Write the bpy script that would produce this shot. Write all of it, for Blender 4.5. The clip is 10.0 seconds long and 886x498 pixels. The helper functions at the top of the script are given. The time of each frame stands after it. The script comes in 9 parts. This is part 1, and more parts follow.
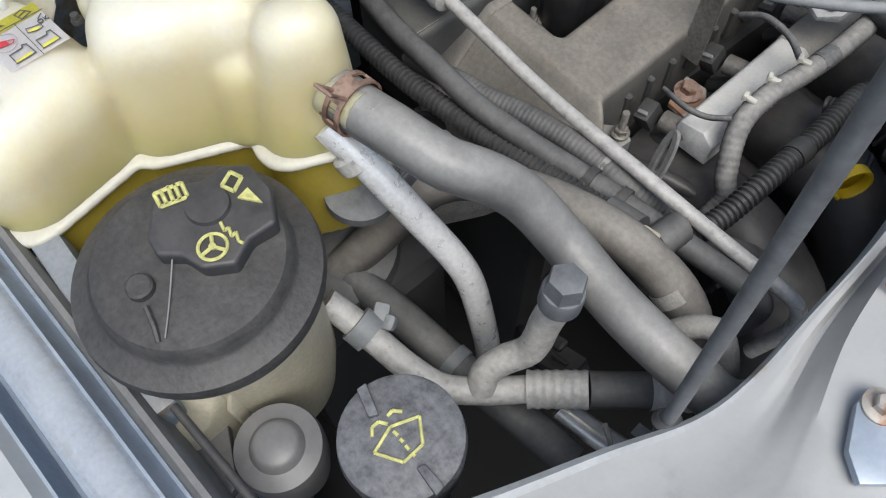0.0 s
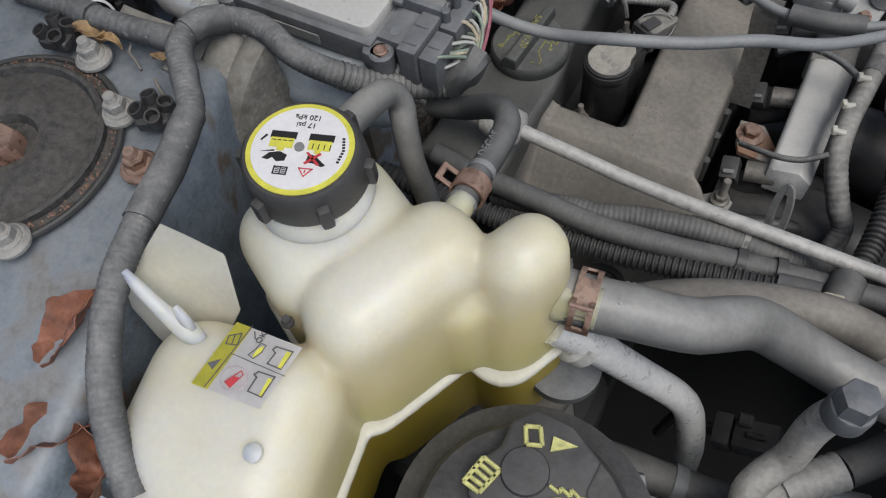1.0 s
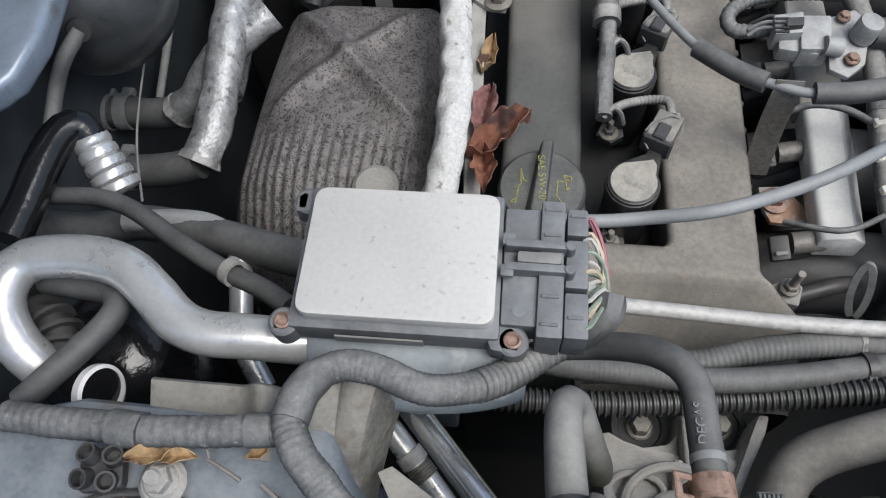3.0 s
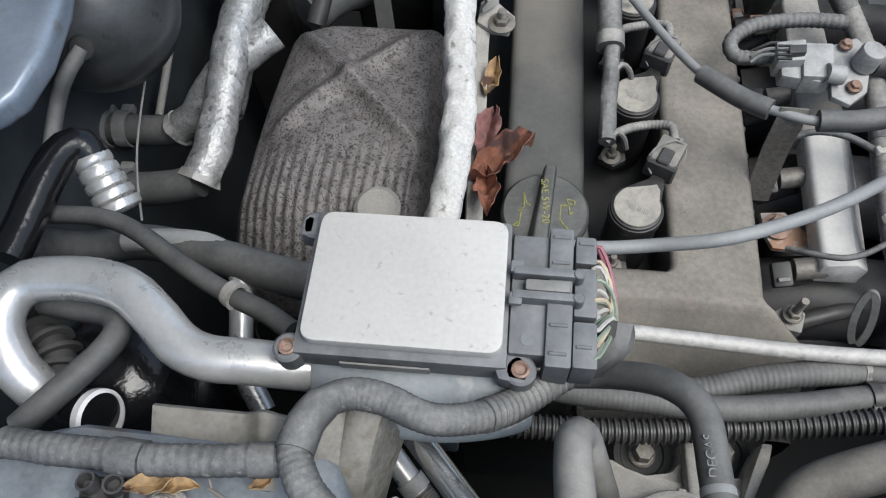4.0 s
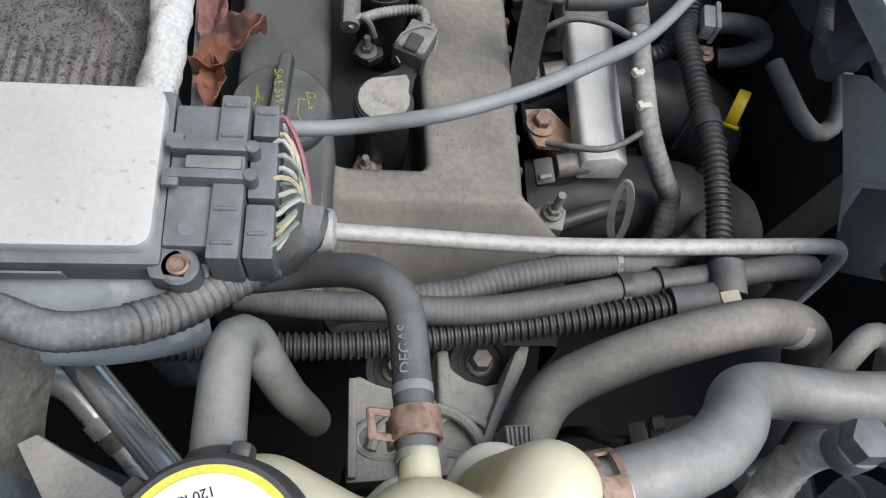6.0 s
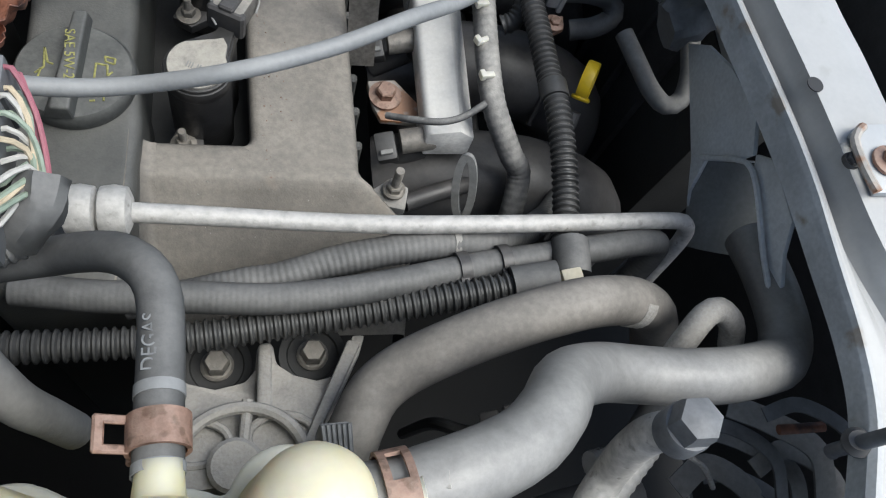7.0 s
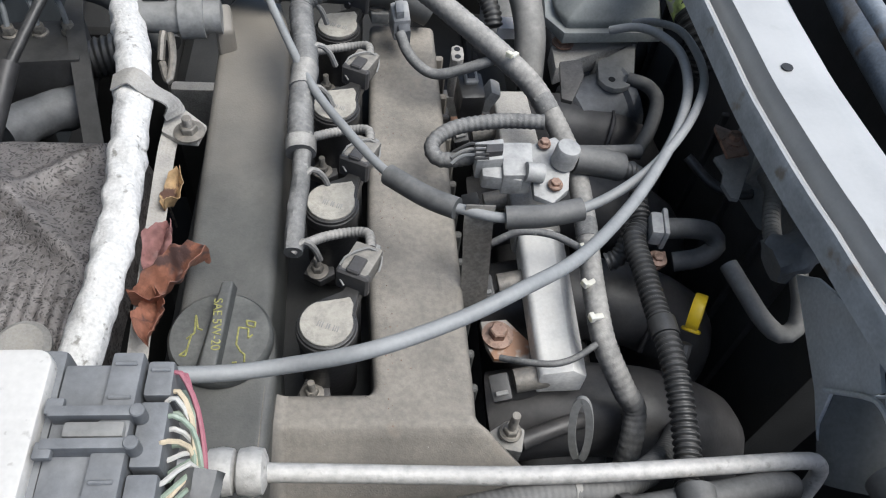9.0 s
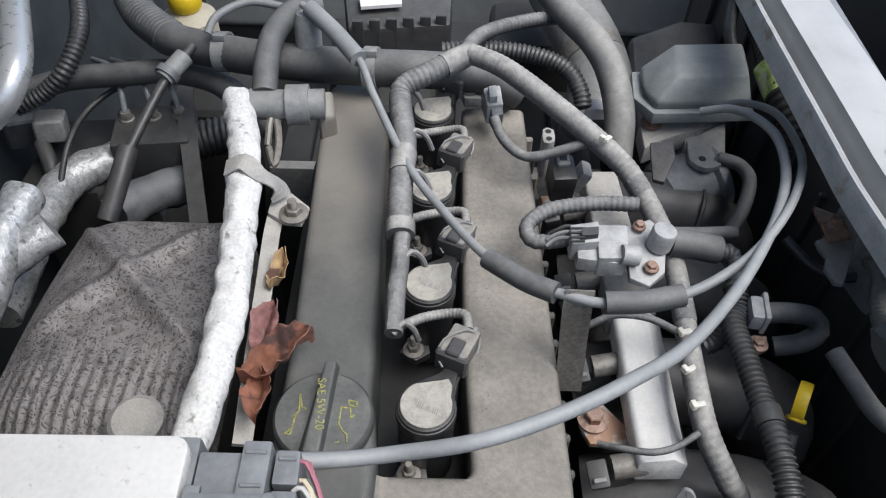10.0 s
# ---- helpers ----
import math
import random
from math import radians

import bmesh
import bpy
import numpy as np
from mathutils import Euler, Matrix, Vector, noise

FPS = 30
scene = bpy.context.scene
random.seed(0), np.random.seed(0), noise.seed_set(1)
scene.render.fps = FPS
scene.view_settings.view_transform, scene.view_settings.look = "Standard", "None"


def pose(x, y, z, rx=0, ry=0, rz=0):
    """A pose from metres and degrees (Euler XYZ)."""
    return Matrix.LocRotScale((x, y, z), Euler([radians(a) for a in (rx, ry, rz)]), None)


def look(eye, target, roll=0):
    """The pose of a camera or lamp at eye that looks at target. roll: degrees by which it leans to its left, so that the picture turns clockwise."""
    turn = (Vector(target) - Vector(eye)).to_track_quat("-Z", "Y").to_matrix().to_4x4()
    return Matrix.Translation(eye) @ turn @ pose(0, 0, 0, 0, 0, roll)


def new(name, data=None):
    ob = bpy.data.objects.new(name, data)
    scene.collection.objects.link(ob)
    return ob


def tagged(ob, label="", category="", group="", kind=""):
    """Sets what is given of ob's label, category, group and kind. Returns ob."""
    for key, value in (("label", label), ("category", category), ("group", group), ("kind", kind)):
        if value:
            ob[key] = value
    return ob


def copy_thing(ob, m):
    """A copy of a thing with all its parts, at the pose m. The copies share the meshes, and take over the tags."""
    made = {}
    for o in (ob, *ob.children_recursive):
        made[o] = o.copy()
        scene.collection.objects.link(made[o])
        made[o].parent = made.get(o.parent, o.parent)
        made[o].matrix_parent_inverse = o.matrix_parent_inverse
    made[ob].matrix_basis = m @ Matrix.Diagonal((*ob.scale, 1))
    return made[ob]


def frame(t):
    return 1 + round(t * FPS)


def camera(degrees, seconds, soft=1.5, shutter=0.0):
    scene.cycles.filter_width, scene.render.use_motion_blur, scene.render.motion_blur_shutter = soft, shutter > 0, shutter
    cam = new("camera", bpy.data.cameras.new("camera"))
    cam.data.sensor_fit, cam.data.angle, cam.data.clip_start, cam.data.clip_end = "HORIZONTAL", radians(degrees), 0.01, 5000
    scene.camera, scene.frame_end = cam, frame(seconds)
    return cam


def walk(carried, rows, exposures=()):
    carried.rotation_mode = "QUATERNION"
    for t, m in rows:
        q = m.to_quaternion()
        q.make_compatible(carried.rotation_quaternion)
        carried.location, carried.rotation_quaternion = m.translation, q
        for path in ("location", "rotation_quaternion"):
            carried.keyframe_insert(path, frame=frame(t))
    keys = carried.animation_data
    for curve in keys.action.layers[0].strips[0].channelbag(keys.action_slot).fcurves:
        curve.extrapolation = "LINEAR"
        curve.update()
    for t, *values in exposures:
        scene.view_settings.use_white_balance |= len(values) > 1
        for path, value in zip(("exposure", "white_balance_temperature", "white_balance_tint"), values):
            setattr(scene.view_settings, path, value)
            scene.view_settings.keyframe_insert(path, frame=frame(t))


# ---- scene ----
cam = camera(60.5, 10.0, soft=1.15)
PATH = [
    (0, (0.282, -0.353, 1.26), (-0.43, 0.21, -0.522), -2.3),
    (0.2, (0.242, -0.376, 1.274), (-0.498, 0.254, -0.474), -6.2),
    (0.5, (0.176, -0.396, 1.285), (-0.393, 0.345, -0.483), -3.1),
    (0.7, (0.151, -0.399, 1.282), (-0.357, 0.38, -0.488), -4.0),
    (1, (0.111, -0.389, 1.29), (-0.467, 0.377, -0.465), -9.4),
    (1.2, (0.092, -0.379, 1.28), (-0.393, 0.468, -0.466), -5.3),
    (1.5, (0.056, -0.354, 1.266), (-0.217, 0.51, -0.517), -1.5),
    (1.7, (0.026, -0.33, 1.281), (-0.236, 0.509, -0.515), -5.9),
    (2, (-0.017, -0.305, 1.281), (-0.185, 0.554, -0.517), -5.7),
    (2.2, (-0.04, -0.289, 1.291), (-0.232, 0.475, -0.547), -9.7),
    (2.5, (-0.056, -0.281, 1.301), (-0.249, 0.556, -0.505), -8.0),
    (2.7, (-0.067, -0.275, 1.306), (-0.258, 0.559, -0.501), -7.9),
    (3.8, (-0.083, -0.273, 1.303), (-0.281, 0.614, -0.479), -6.9),
    (4, (-0.084, -0.269, 1.305), (-0.259, 0.614, -0.481), -5.6),
    (4.5, (-0.075, -0.27, 1.291), (-0.166, 0.6, -0.508), -0.9),
    (5, (-0.058, -0.268, 1.272), (-0.047, 0.548, -0.554), 4.6),
    (5.5, (-0.036, -0.265, 1.259), (0.049, 0.509, -0.583), 7.9),
    (6, (-0.014, -0.267, 1.243), (0.212, 0.513, -0.585), 16.5),
    (6.2, (-0.006, -0.266, 1.235), (0.286, 0.523, -0.58), 19.4),
    (7.3, (0.043, -0.26, 1.208), (0.561, 0.48, -0.577), 32.4),
    (7.5, (0.044, -0.261, 1.206), (0.586, 0.498, -0.564), 32.7),
    (8, (0.037, -0.26, 1.208), (0.501, 0.575, -0.55), 26.0),
    (8.2, (0.037, -0.26, 1.206), (0.47, 0.606, -0.544), 24.2),
    (8.5, (0.034, -0.249, 1.221), (0.338, 0.737, -0.492), 14.9),
    (8.7, (0.028, -0.242, 1.23), (0.29, 0.801, -0.456), 12.1),
    (9, (0.025, -0.239, 1.244), (0.218, 0.953, -0.349), 8.0),
    (9.5, (0.007, -0.233, 1.252), (0.065, 1.022, -0.304), 3.2),
    (10, (0.005, -0.234, 1.257), (0.017, 1.091, -0.242), 1.9),
]
walk(cam, [(t, look(eye, to, roll)) for t, eye, to, roll in PATH], exposures=[(0, 0.12, 6350, 7), (0.6, -0.28, 6400, 7), (1.2, -0.38, 6400, 8), (2.0, -0.10, 6300, 8), (4.0, 0.27, 6250, 6), (5.5, 0.27, 6250, 6), (7.5, 0.48, 6250, 5), (8.5, 0.55, 6250, 6), (10, 0.48, 6250, 8)])

# ---- place ----
# ---------------------------------------------------------------- light
world = bpy.data.worlds.new("sky")
scene.world = world
world.use_nodes = True
wn = world.node_tree.nodes
sky = wn.new("ShaderNodeTexSky")
sky.sky_type = "NISHITA"
sky.sun_disc = False
sky.sun_elevation, sky.sun_rotation = radians(64), radians(112)
sky.air_density, sky.dust_density, sky.ozone_density = 1.0, 3.5, 1.2
world.node_tree.links.new(sky.outputs[0], wn["Background"].inputs[0])
wn["Background"].inputs[1].default_value = 0.15
sun = new("sun", bpy.data.lights.new("sun", "SUN"))
sun.data.energy, sun.data.angle, sun.data.color = 2.2, radians(42), (1.0, 0.99, 0.975)
sun.matrix_basis = look((0.75, -0.30, 1.7), (0, 0, 0))

# ---------------------------------------------------------------- materials


def material(name, base, rough=0.6, metal=0.0, dust=0.0, dust_color=(0.30, 0.27, 0.235), scale=60.0, mottle=0.25, bump=0.15, grain=400.0, coat=0.0, sss=0.0, stain=None, grit=0.16):
    """A worn surface: mottled base, fine grain relief, settled dust on the upward faces' own noise pattern."""
    m = bpy.data.materials.new(name)
    m.use_nodes = True
    n, l = m.node_tree.nodes, m.node_tree.links
    b = n["Principled BSDF"]
    co = n.new("ShaderNodeTexCoord")
    big = n.new("ShaderNodeTexNoise")
    big.inputs["Scale"].default_value, big.inputs["Detail"].default_value, big.inputs["Roughness"].default_value = scale, 6, 0.62
    l.new(co.outputs["Object"], big.inputs["Vector"])
    fine = n.new("ShaderNodeTexNoise")
    fine.inputs["Scale"].default_value, fine.inputs["Detail"].default_value = grain, 3
    l.new(co.outputs["Object"], fine.inputs["Vector"])
    ramp = n.new("ShaderNodeMapRange")
    ramp.inputs[1].default_value, ramp.inputs[2].default_value, ramp.inputs[3].default_value, ramp.inputs[4].default_value = 0.3, 0.7, 1 - mottle, 1 + mottle
    l.new(big.outputs["Fac"], ramp.inputs[0])
    mul = n.new("ShaderNodeVectorMath")
    mul.operation = "SCALE"
    mul.inputs[0].default_value = base
    l.new(ramp.outputs[0], mul.inputs["Scale"])
    gr = n.new("ShaderNodeMapRange")
    gr.inputs[1].default_value, gr.inputs[2].default_value, gr.inputs[3].default_value, gr.inputs[4].default_value = 0.3, 0.7, 1 - 0.6 * grit, 1 + 0.6 * grit
    l.new(fine.outputs["Fac"], gr.inputs[0])
    mul2 = n.new("ShaderNodeVectorMath")
    mul2.operation = "SCALE"
    l.new(mul.outputs[0], mul2.inputs[0])
    l.new(gr.outputs[0], mul2.inputs["Scale"])
    color = mul2.outputs[0]
    if stain:
        sn = n.new("ShaderNodeTexNoise")
        sn.inputs["Scale"].default_value, sn.inputs["Detail"].default_value = stain[1], 8
        l.new(co.outputs["Object"], sn.inputs["Vector"])
        sr = n.new("ShaderNodeMapRange")
        sr.inputs[1].default_value, sr.inputs[2].default_value = stain[2], stain[2] + 0.08
        l.new(sn.outputs["Fac"], sr.inputs[0])
        sm = n.new("ShaderNodeMix")
        sm.data_type = "RGBA"
        l.new(sr.outputs[0], sm.inputs[0])
        l.new(color, sm.inputs[6])
        sm.inputs[7].default_value = (*stain[0], 1)
        color = sm.outputs[2]
    if dust > 0:
        geo = n.new("ShaderNodeNewGeometry")
        sep = n.new("ShaderNodeSeparateXYZ")
        l.new(geo.outputs["Normal"], sep.inputs[0])
        up = n.new("ShaderNodeMapRange")
        up.inputs[1].default_value, up.inputs[2].default_value = 0.1, 0.95
        l.new(sep.outputs["Z"], up.inputs[0])
        dn = n.new("ShaderNodeMapRange")
        dn.inputs[1].default_value, dn.inputs[2].default_value, dn.inputs[3].default_value, dn.inputs[4].default_value = 0.25, 0.75, 0.45 * dust, min(1.0, 1.35 * dust)
        l.new(big.outputs["Fac"], dn.inputs[0])
        fl = n.new("ShaderNodeTexNoise")
        fl.inputs["Scale"].default_value, fl.inputs["Detail"].default_value, fl.inputs["Roughness"].default_value = 260, 5, 0.7
        l.new(co.outputs["Object"], fl.inputs["Vector"])
        fr = n.new("ShaderNodeMapRange")
        fr.inputs[1].default_value, fr.inputs[2].default_value, fr.inputs[3].default_value, fr.inputs[4].default_value = 0.36, 0.66, 1 - grit, 1 + grit
        l.new(fl.outputs["Fac"], fr.inputs[0])
        p0 = n.new("ShaderNodeMath")
        p0.operation = "MULTIPLY"
        l.new(up.outputs[0], p0.inputs[0])
        l.new(dn.outputs[0], p0.inputs[1])
        pr = n.new("ShaderNodeMath")
        pr.operation, pr.use_clamp = "MULTIPLY", True
        l.new(p0.outputs[0], pr.inputs[0])
        l.new(fr.outputs[0], pr.inputs[1])
        dm = n.new("ShaderNodeMix")
        dm.data_type = "RGBA"
        l.new(pr.outputs[0], dm.inputs[0])
        l.new(color, dm.inputs[6])
        dm.inputs[7].default_value = (*dust_color, 1)
        color = dm.outputs[2]
        if metal > 0:
            mm = n.new("ShaderNodeMath")
            mm.operation = "MULTIPLY_ADD"
            mm.inputs[1].default_value, mm.inputs[2].default_value = -metal, metal
            l.new(pr.outputs[0], mm.inputs[0])
            l.new(mm.outputs[0], b.inputs["Metallic"])
    l.new(color, b.inputs["Base Color"])
    rr = n.new("ShaderNodeMapRange")
    rr.inputs[3].default_value, rr.inputs[4].default_value = max(0.05, rough - 0.12), min(1, rough + 0.12)
    l.new(big.outputs["Fac"], rr.inputs[0])
    l.new(rr.outputs[0], b.inputs["Roughness"])
    if not (dust > 0 and metal > 0):
        b.inputs["Metallic"].default_value = metal
    b.inputs["Coat Weight"].default_value = coat
    b.inputs["Coat Roughness"].default_value = 0.15
    if sss:
        b.inputs["Subsurface Weight"].default_value = sss
        b.inputs["Subsurface Radius"].default_value = (0.030, 0.025, 0.013)
        b.inputs["Subsurface Scale"].default_value = 1.0
    bp = n.new("ShaderNodeBump")
    bp.inputs["Strength"].default_value, bp.inputs["Distance"].default_value = bump, 0.001
    ad = n.new("ShaderNodeMath")
    ad.operation = "MULTIPLY_ADD"
    ad.inputs[1].default_value = 0.6
    l.new(fine.outputs["Fac"], ad.inputs[0])
    l.new(big.outputs["Fac"], ad.inputs[2])
    l.new(ad.outputs[0], bp.inputs["Height"])
    l.new(bp.outputs["Normal"], b.inputs["Normal"])
    return m


M_COVER = material("dusty_cover_plastic", (0.10, 0.096, 0.088), 0.7, stain=((0.15, 0.125, 0.10), 34.0, 0.63), dust=0.75, dust_color=(0.295, 0.268, 0.230), scale=22, bump=0.45, grain=900, grit=0.24)
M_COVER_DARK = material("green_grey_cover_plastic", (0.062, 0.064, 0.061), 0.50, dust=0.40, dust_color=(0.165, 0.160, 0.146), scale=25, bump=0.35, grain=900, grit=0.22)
M_BLACK = material("black_plastic", (0.044, 0.044, 0.045), 0.5, dust=0.3, dust_color=(0.13, 0.125, 0.115), scale=70)
M_CLEAN = material("moulded_black_plastic", (0.040, 0.040, 0.042), 0.45, dust=0.12, scale=60, bump=0.2)
M_BLACKCAP = material("grey_black_cap_plastic", (0.042, 0.041, 0.040), 0.55, dust=0.3, dust_color=(0.125, 0.115, 0.105), scale=50, bump=0.4, grit=0.4)
M_OILCAP = material("green_black_cap_plastic", (0.050, 0.053, 0.052), 0.55, dust=0.5, dust_color=(0.17, 0.168, 0.155), scale=40, bump=0.35, grit=0.3)
M_RUBBER = material("dusty_rubber", (0.05, 0.052, 0.053), 0.62, dust=0.5, dust_color=(0.24, 0.235, 0.225), scale=45, bump=0.2)
M_RUBBROWN = material("brown_grey_rubber", (0.075, 0.07, 0.065), 0.75, dust=0.7, dust_color=(0.34, 0.315, 0.28), scale=40, bump=0.25)
M_RUBBER2 = material("pale_dusty_rubber", (0.11, 0.11, 0.108), 0.68, dust=0.65, dust_color=(0.40, 0.385, 0.355), scale=35, bump=0.25)
M_COOLANT = material("smooth_hose_rubber", (0.11, 0.109, 0.106), 0.5, dust=0.6, dust_color=(0.40, 0.387, 0.36), scale=30, bump=0.15, coat=0.15)
M_LOOM = material("taped_loom", (0.065, 0.067, 0.069), 0.75, dust=0.6, dust_color=(0.31, 0.305, 0.29), scale=70, bump=0.6, grain=700, grit=0.3, stain=((0.24, 0.236, 0.225), 210.0, 0.64))
M_LOOM2 = material("pale_taped_loom", (0.10, 0.10, 0.10), 0.75, dust=0.75, dust_color=(0.40, 0.385, 0.355), scale=110, bump=0.5, grain=700)
M_BOX = material("grey_green_box", (0.23, 0.245, 0.238), 0.6, dust=0.5, dust_color=(0.31, 0.315, 0.30), scale=40, bump=0.2)
M_RUSTY = material("rust_stained_zinc", (0.46, 0.43, 0.39), 0.55, metal=0.3, dust=0.3, scale=90, bump=0.3, stain=((0.33, 0.16, 0.08), 60.0, 0.50))
M_CONV = material("corrugated_tube_plastic", (0.028, 0.029, 0.030), 0.42, dust=0.3, dust_color=(0.17, 0.165, 0.155), scale=90)
M_CABLE = material("grey_cable_sheath", (0.21, 0.217, 0.22), 0.55, dust=0.4, dust_color=(0.34, 0.34, 0.33), scale=40, mottle=0.12)
M_ALU = material("oxidised_aluminium", (0.68, 0.675, 0.66), 0.30, metal=0.65, dust=0.3, dust_color=(0.48, 0.47, 0.45), scale=60, mottle=0.12, bump=0.2, grit=0.1)
M_ALU_W = material("chalky_white_aluminium", (0.46, 0.45, 0.43), 0.6, metal=0.25, dust=0.4, dust_color=(0.52, 0.505, 0.48), scale=140, bump=0.4, stain=((0.28, 0.27, 0.25), 160.0, 0.62))
M_CONN = material("weathered_connector_plastic", (0.105, 0.11, 0.116), 0.55, dust=0.55, dust_color=(0.25, 0.255, 0.26), scale=80, bump=0.25)
M_TRAY = material("chalky_blue_tray_paint", (0.24, 0.28, 0.31), 0.6, metal=0.1, dust=0.6, dust_color=(0.42, 0.44, 0.45), scale=40, bump=0.3, stain=((0.50, 0.51, 0.51), 60.0, 0.60))
M_PORC = material("dusty_strut_rubber", (0.05, 0.05, 0.05), 0.8, dust=0.5, dust_color=(0.125, 0.112, 0.096), scale=220, mottle=0.6, bump=1.0, grain=700, grit=0.5)
M_CAST = material("dusty_cast_aluminium", (0.35, 0.342, 0.325), 0.75, metal=0.25, dust=0.6, dust_color=(0.38, 0.355, 0.315), scale=60, bump=0.6, grain=600, grit=0.3)
M_PLATE = material("matte_aluminium_plate", (0.575, 0.56, 0.53), 0.6, metal=0.1, dust=0.5, dust_color=(0.57, 0.55, 0.52), scale=18, mottle=0.08, bump=0.10, stain=((0.33, 0.31, 0.285), 230.0, 0.635), grit=0.12)
M_PAINT = material("blue_silver_paint", (0.40, 0.415, 0.42), 0.50, metal=0.15, dust=0.65, dust_color=(0.50, 0.51, 0.51), scale=26, mottle=0.14, bump=0.10, coat=0.12, stain=((0.36, 0.36, 0.34), 38.0, 0.66), grit=0.05)
M_PANEL = material("silver_panel_paint", (0.395, 0.395, 0.385), 0.45, metal=0.1, dust=0.5, dust_color=(0.43, 0.43, 0.42), scale=24, mottle=0.12, bump=0.08, coat=0.2, stain=((0.30, 0.29, 0.27), 38.0, 0.67), grit=0.05)
M_WING = material("dusty_wing_paint", (0.27, 0.325, 0.40), 0.34, metal=0.35, dust=0.5, dust_color=(0.44, 0.48, 0.53), scale=30, mottle=0.15, bump=0.15, coat=0.3, stain=((0.22, 0.235, 0.25), 55.0, 0.60), grit=0.12)
M_PAINT_D = material("dirty_blue_grey_paint", (0.19, 0.228, 0.272), 0.5, metal=0.12, dust=0.6, dust_color=(0.29, 0.295, 0.295), scale=30, mottle=0.4, bump=0.35, stain=((0.135, 0.115, 0.095), 30.0, 0.545), grit=0.3)
M_DIRTY = material("dusty_sheet_metal", (0.16, 0.165, 0.165), 0.7, metal=0.1, dust=0.7, dust_color=(0.33, 0.31, 0.28), scale=28, bump=0.4, stain=((0.12, 0.09, 0.06), 60.0, 0.66), grit=0.25)
# Near-black base carries the shade of deep gaps; also used for small black parts.
M_DEEP = material("near_black", (0.030, 0.030, 0.029), 0.7, scale=40)
# Almost no albedo: the enclosed bay's shade is put into the floor colour.
M_UNDER = material("undertray_shade_black", (0.010, 0.010, 0.010), 0.8, scale=20)
M_BULK = material("grey_bulkhead_paint", (0.050, 0.058, 0.064), 0.6, dust=0.25, dust_color=(0.10, 0.10, 0.096), scale=20, mottle=0.35, bump=0.2)
M_DOME = material("dusted_black_enamel", (0.055, 0.058, 0.060), 0.34, dust=0.5, dust_color=(0.15, 0.15, 0.148), scale=45, mottle=0.3, bump=0.15, coat=0.15, stain=((0.012, 0.012, 0.013), 55.0, 0.63))
M_COIL = material("wet_black_coil_plastic", (0.018, 0.018, 0.019), 0.38, dust=0.2, dust_color=(0.11, 0.105, 0.095), scale=120, bump=0.3)
M_GLOSS = material("glossy_black_enamel", (0.010, 0.010, 0.011), 0.13, scale=60, bump=0.35, coat=0.0, grit=0.05)
M_RUST = material("rusty_spring_steel", (0.29, 0.175, 0.13), 0.6, metal=0.3, dust=0.4, dust_color=(0.36, 0.28, 0.23), scale=130, bump=0.4, grit=0.3, stain=((0.13, 0.070, 0.045), 200.0, 0.53))
M_STEEL = material("dull_zinc_steel", (0.24, 0.23, 0.21), 0.5, metal=0.55, dust=0.5, dust_color=(0.22, 0.19, 0.155), scale=200, bump=0.3)
M_DEGAS = material("cream_translucent_plastic", (0.69, 0.663, 0.565), 0.40, dust=0.35, dust_color=(0.70, 0.69, 0.63), scale=26, mottle=0.07, bump=0.04, sss=0.8, grit=0.06)


def stain_by_height(mat, z0, z1, low, slope=0.0):
    """Inside staining of a translucent vessel: a tide mark that fades out between two heights."""
    n, l = mat.node_tree.nodes, mat.node_tree.links
    b = n["Principled BSDF"]
    old = b.inputs["Base Color"].links[0].from_socket
    co = n.new("ShaderNodeTexCoord")
    sp = n.new("ShaderNodeSeparateXYZ")
    l.new(co.outputs["Object"], sp.inputs[0])
    nz = n.new("ShaderNodeTexNoise")
    nz.inputs["Scale"].default_value, nz.inputs["Detail"].default_value = 32, 3
    l.new(co.outputs["Object"], nz.inputs["Vector"])
    ad = n.new("ShaderNodeMath")
    ad.operation = "MULTIPLY_ADD"
    ad.inputs[1].default_value, ad.inputs[2].default_value = 0.05, -0.025
    l.new(nz.outputs["Fac"], ad.inputs[0])
    tl = n.new("ShaderNodeMath")
    tl.operation = "MULTIPLY_ADD"
    tl.inputs[1].default_value = -slope
    l.new(sp.outputs["Y"], tl.inputs[0])
    l.new(ad.outputs[0], tl.inputs[2])
    ad.inputs[2].default_value -= 0.31 * slope
    sm = n.new("ShaderNodeMath")
    sm.operation = "ADD"
    l.new(sp.outputs["Z"], sm.inputs[0])
    l.new(tl.outputs[0], sm.inputs[1])
    mr = n.new("ShaderNodeMapRange")
    mr.interpolation_type = "SMOOTHSTEP"
    mr.inputs[1].default_value, mr.inputs[2].default_value, mr.inputs[3].default_value, mr.inputs[4].default_value = z0, z1, 1.0, 0.0
    l.new(sm.outputs[0], mr.inputs[0])
    mx = n.new("ShaderNodeMix")
    mx.data_type = "RGBA"
    l.new(mr.outputs[0], mx.inputs[0])
    l.new(old, mx.inputs[6])
    mx.inputs[7].default_value = (*low, 1)
    l.new(mx.outputs[2], b.inputs["Base Color"])


stain_by_height(M_DEGAS, 0.955, 1.020, (0.61, 0.53, 0.29), 0.2)
stain_by_height(M_DEGAS, 0.930, 0.966, (0.53, 0.475, 0.20))

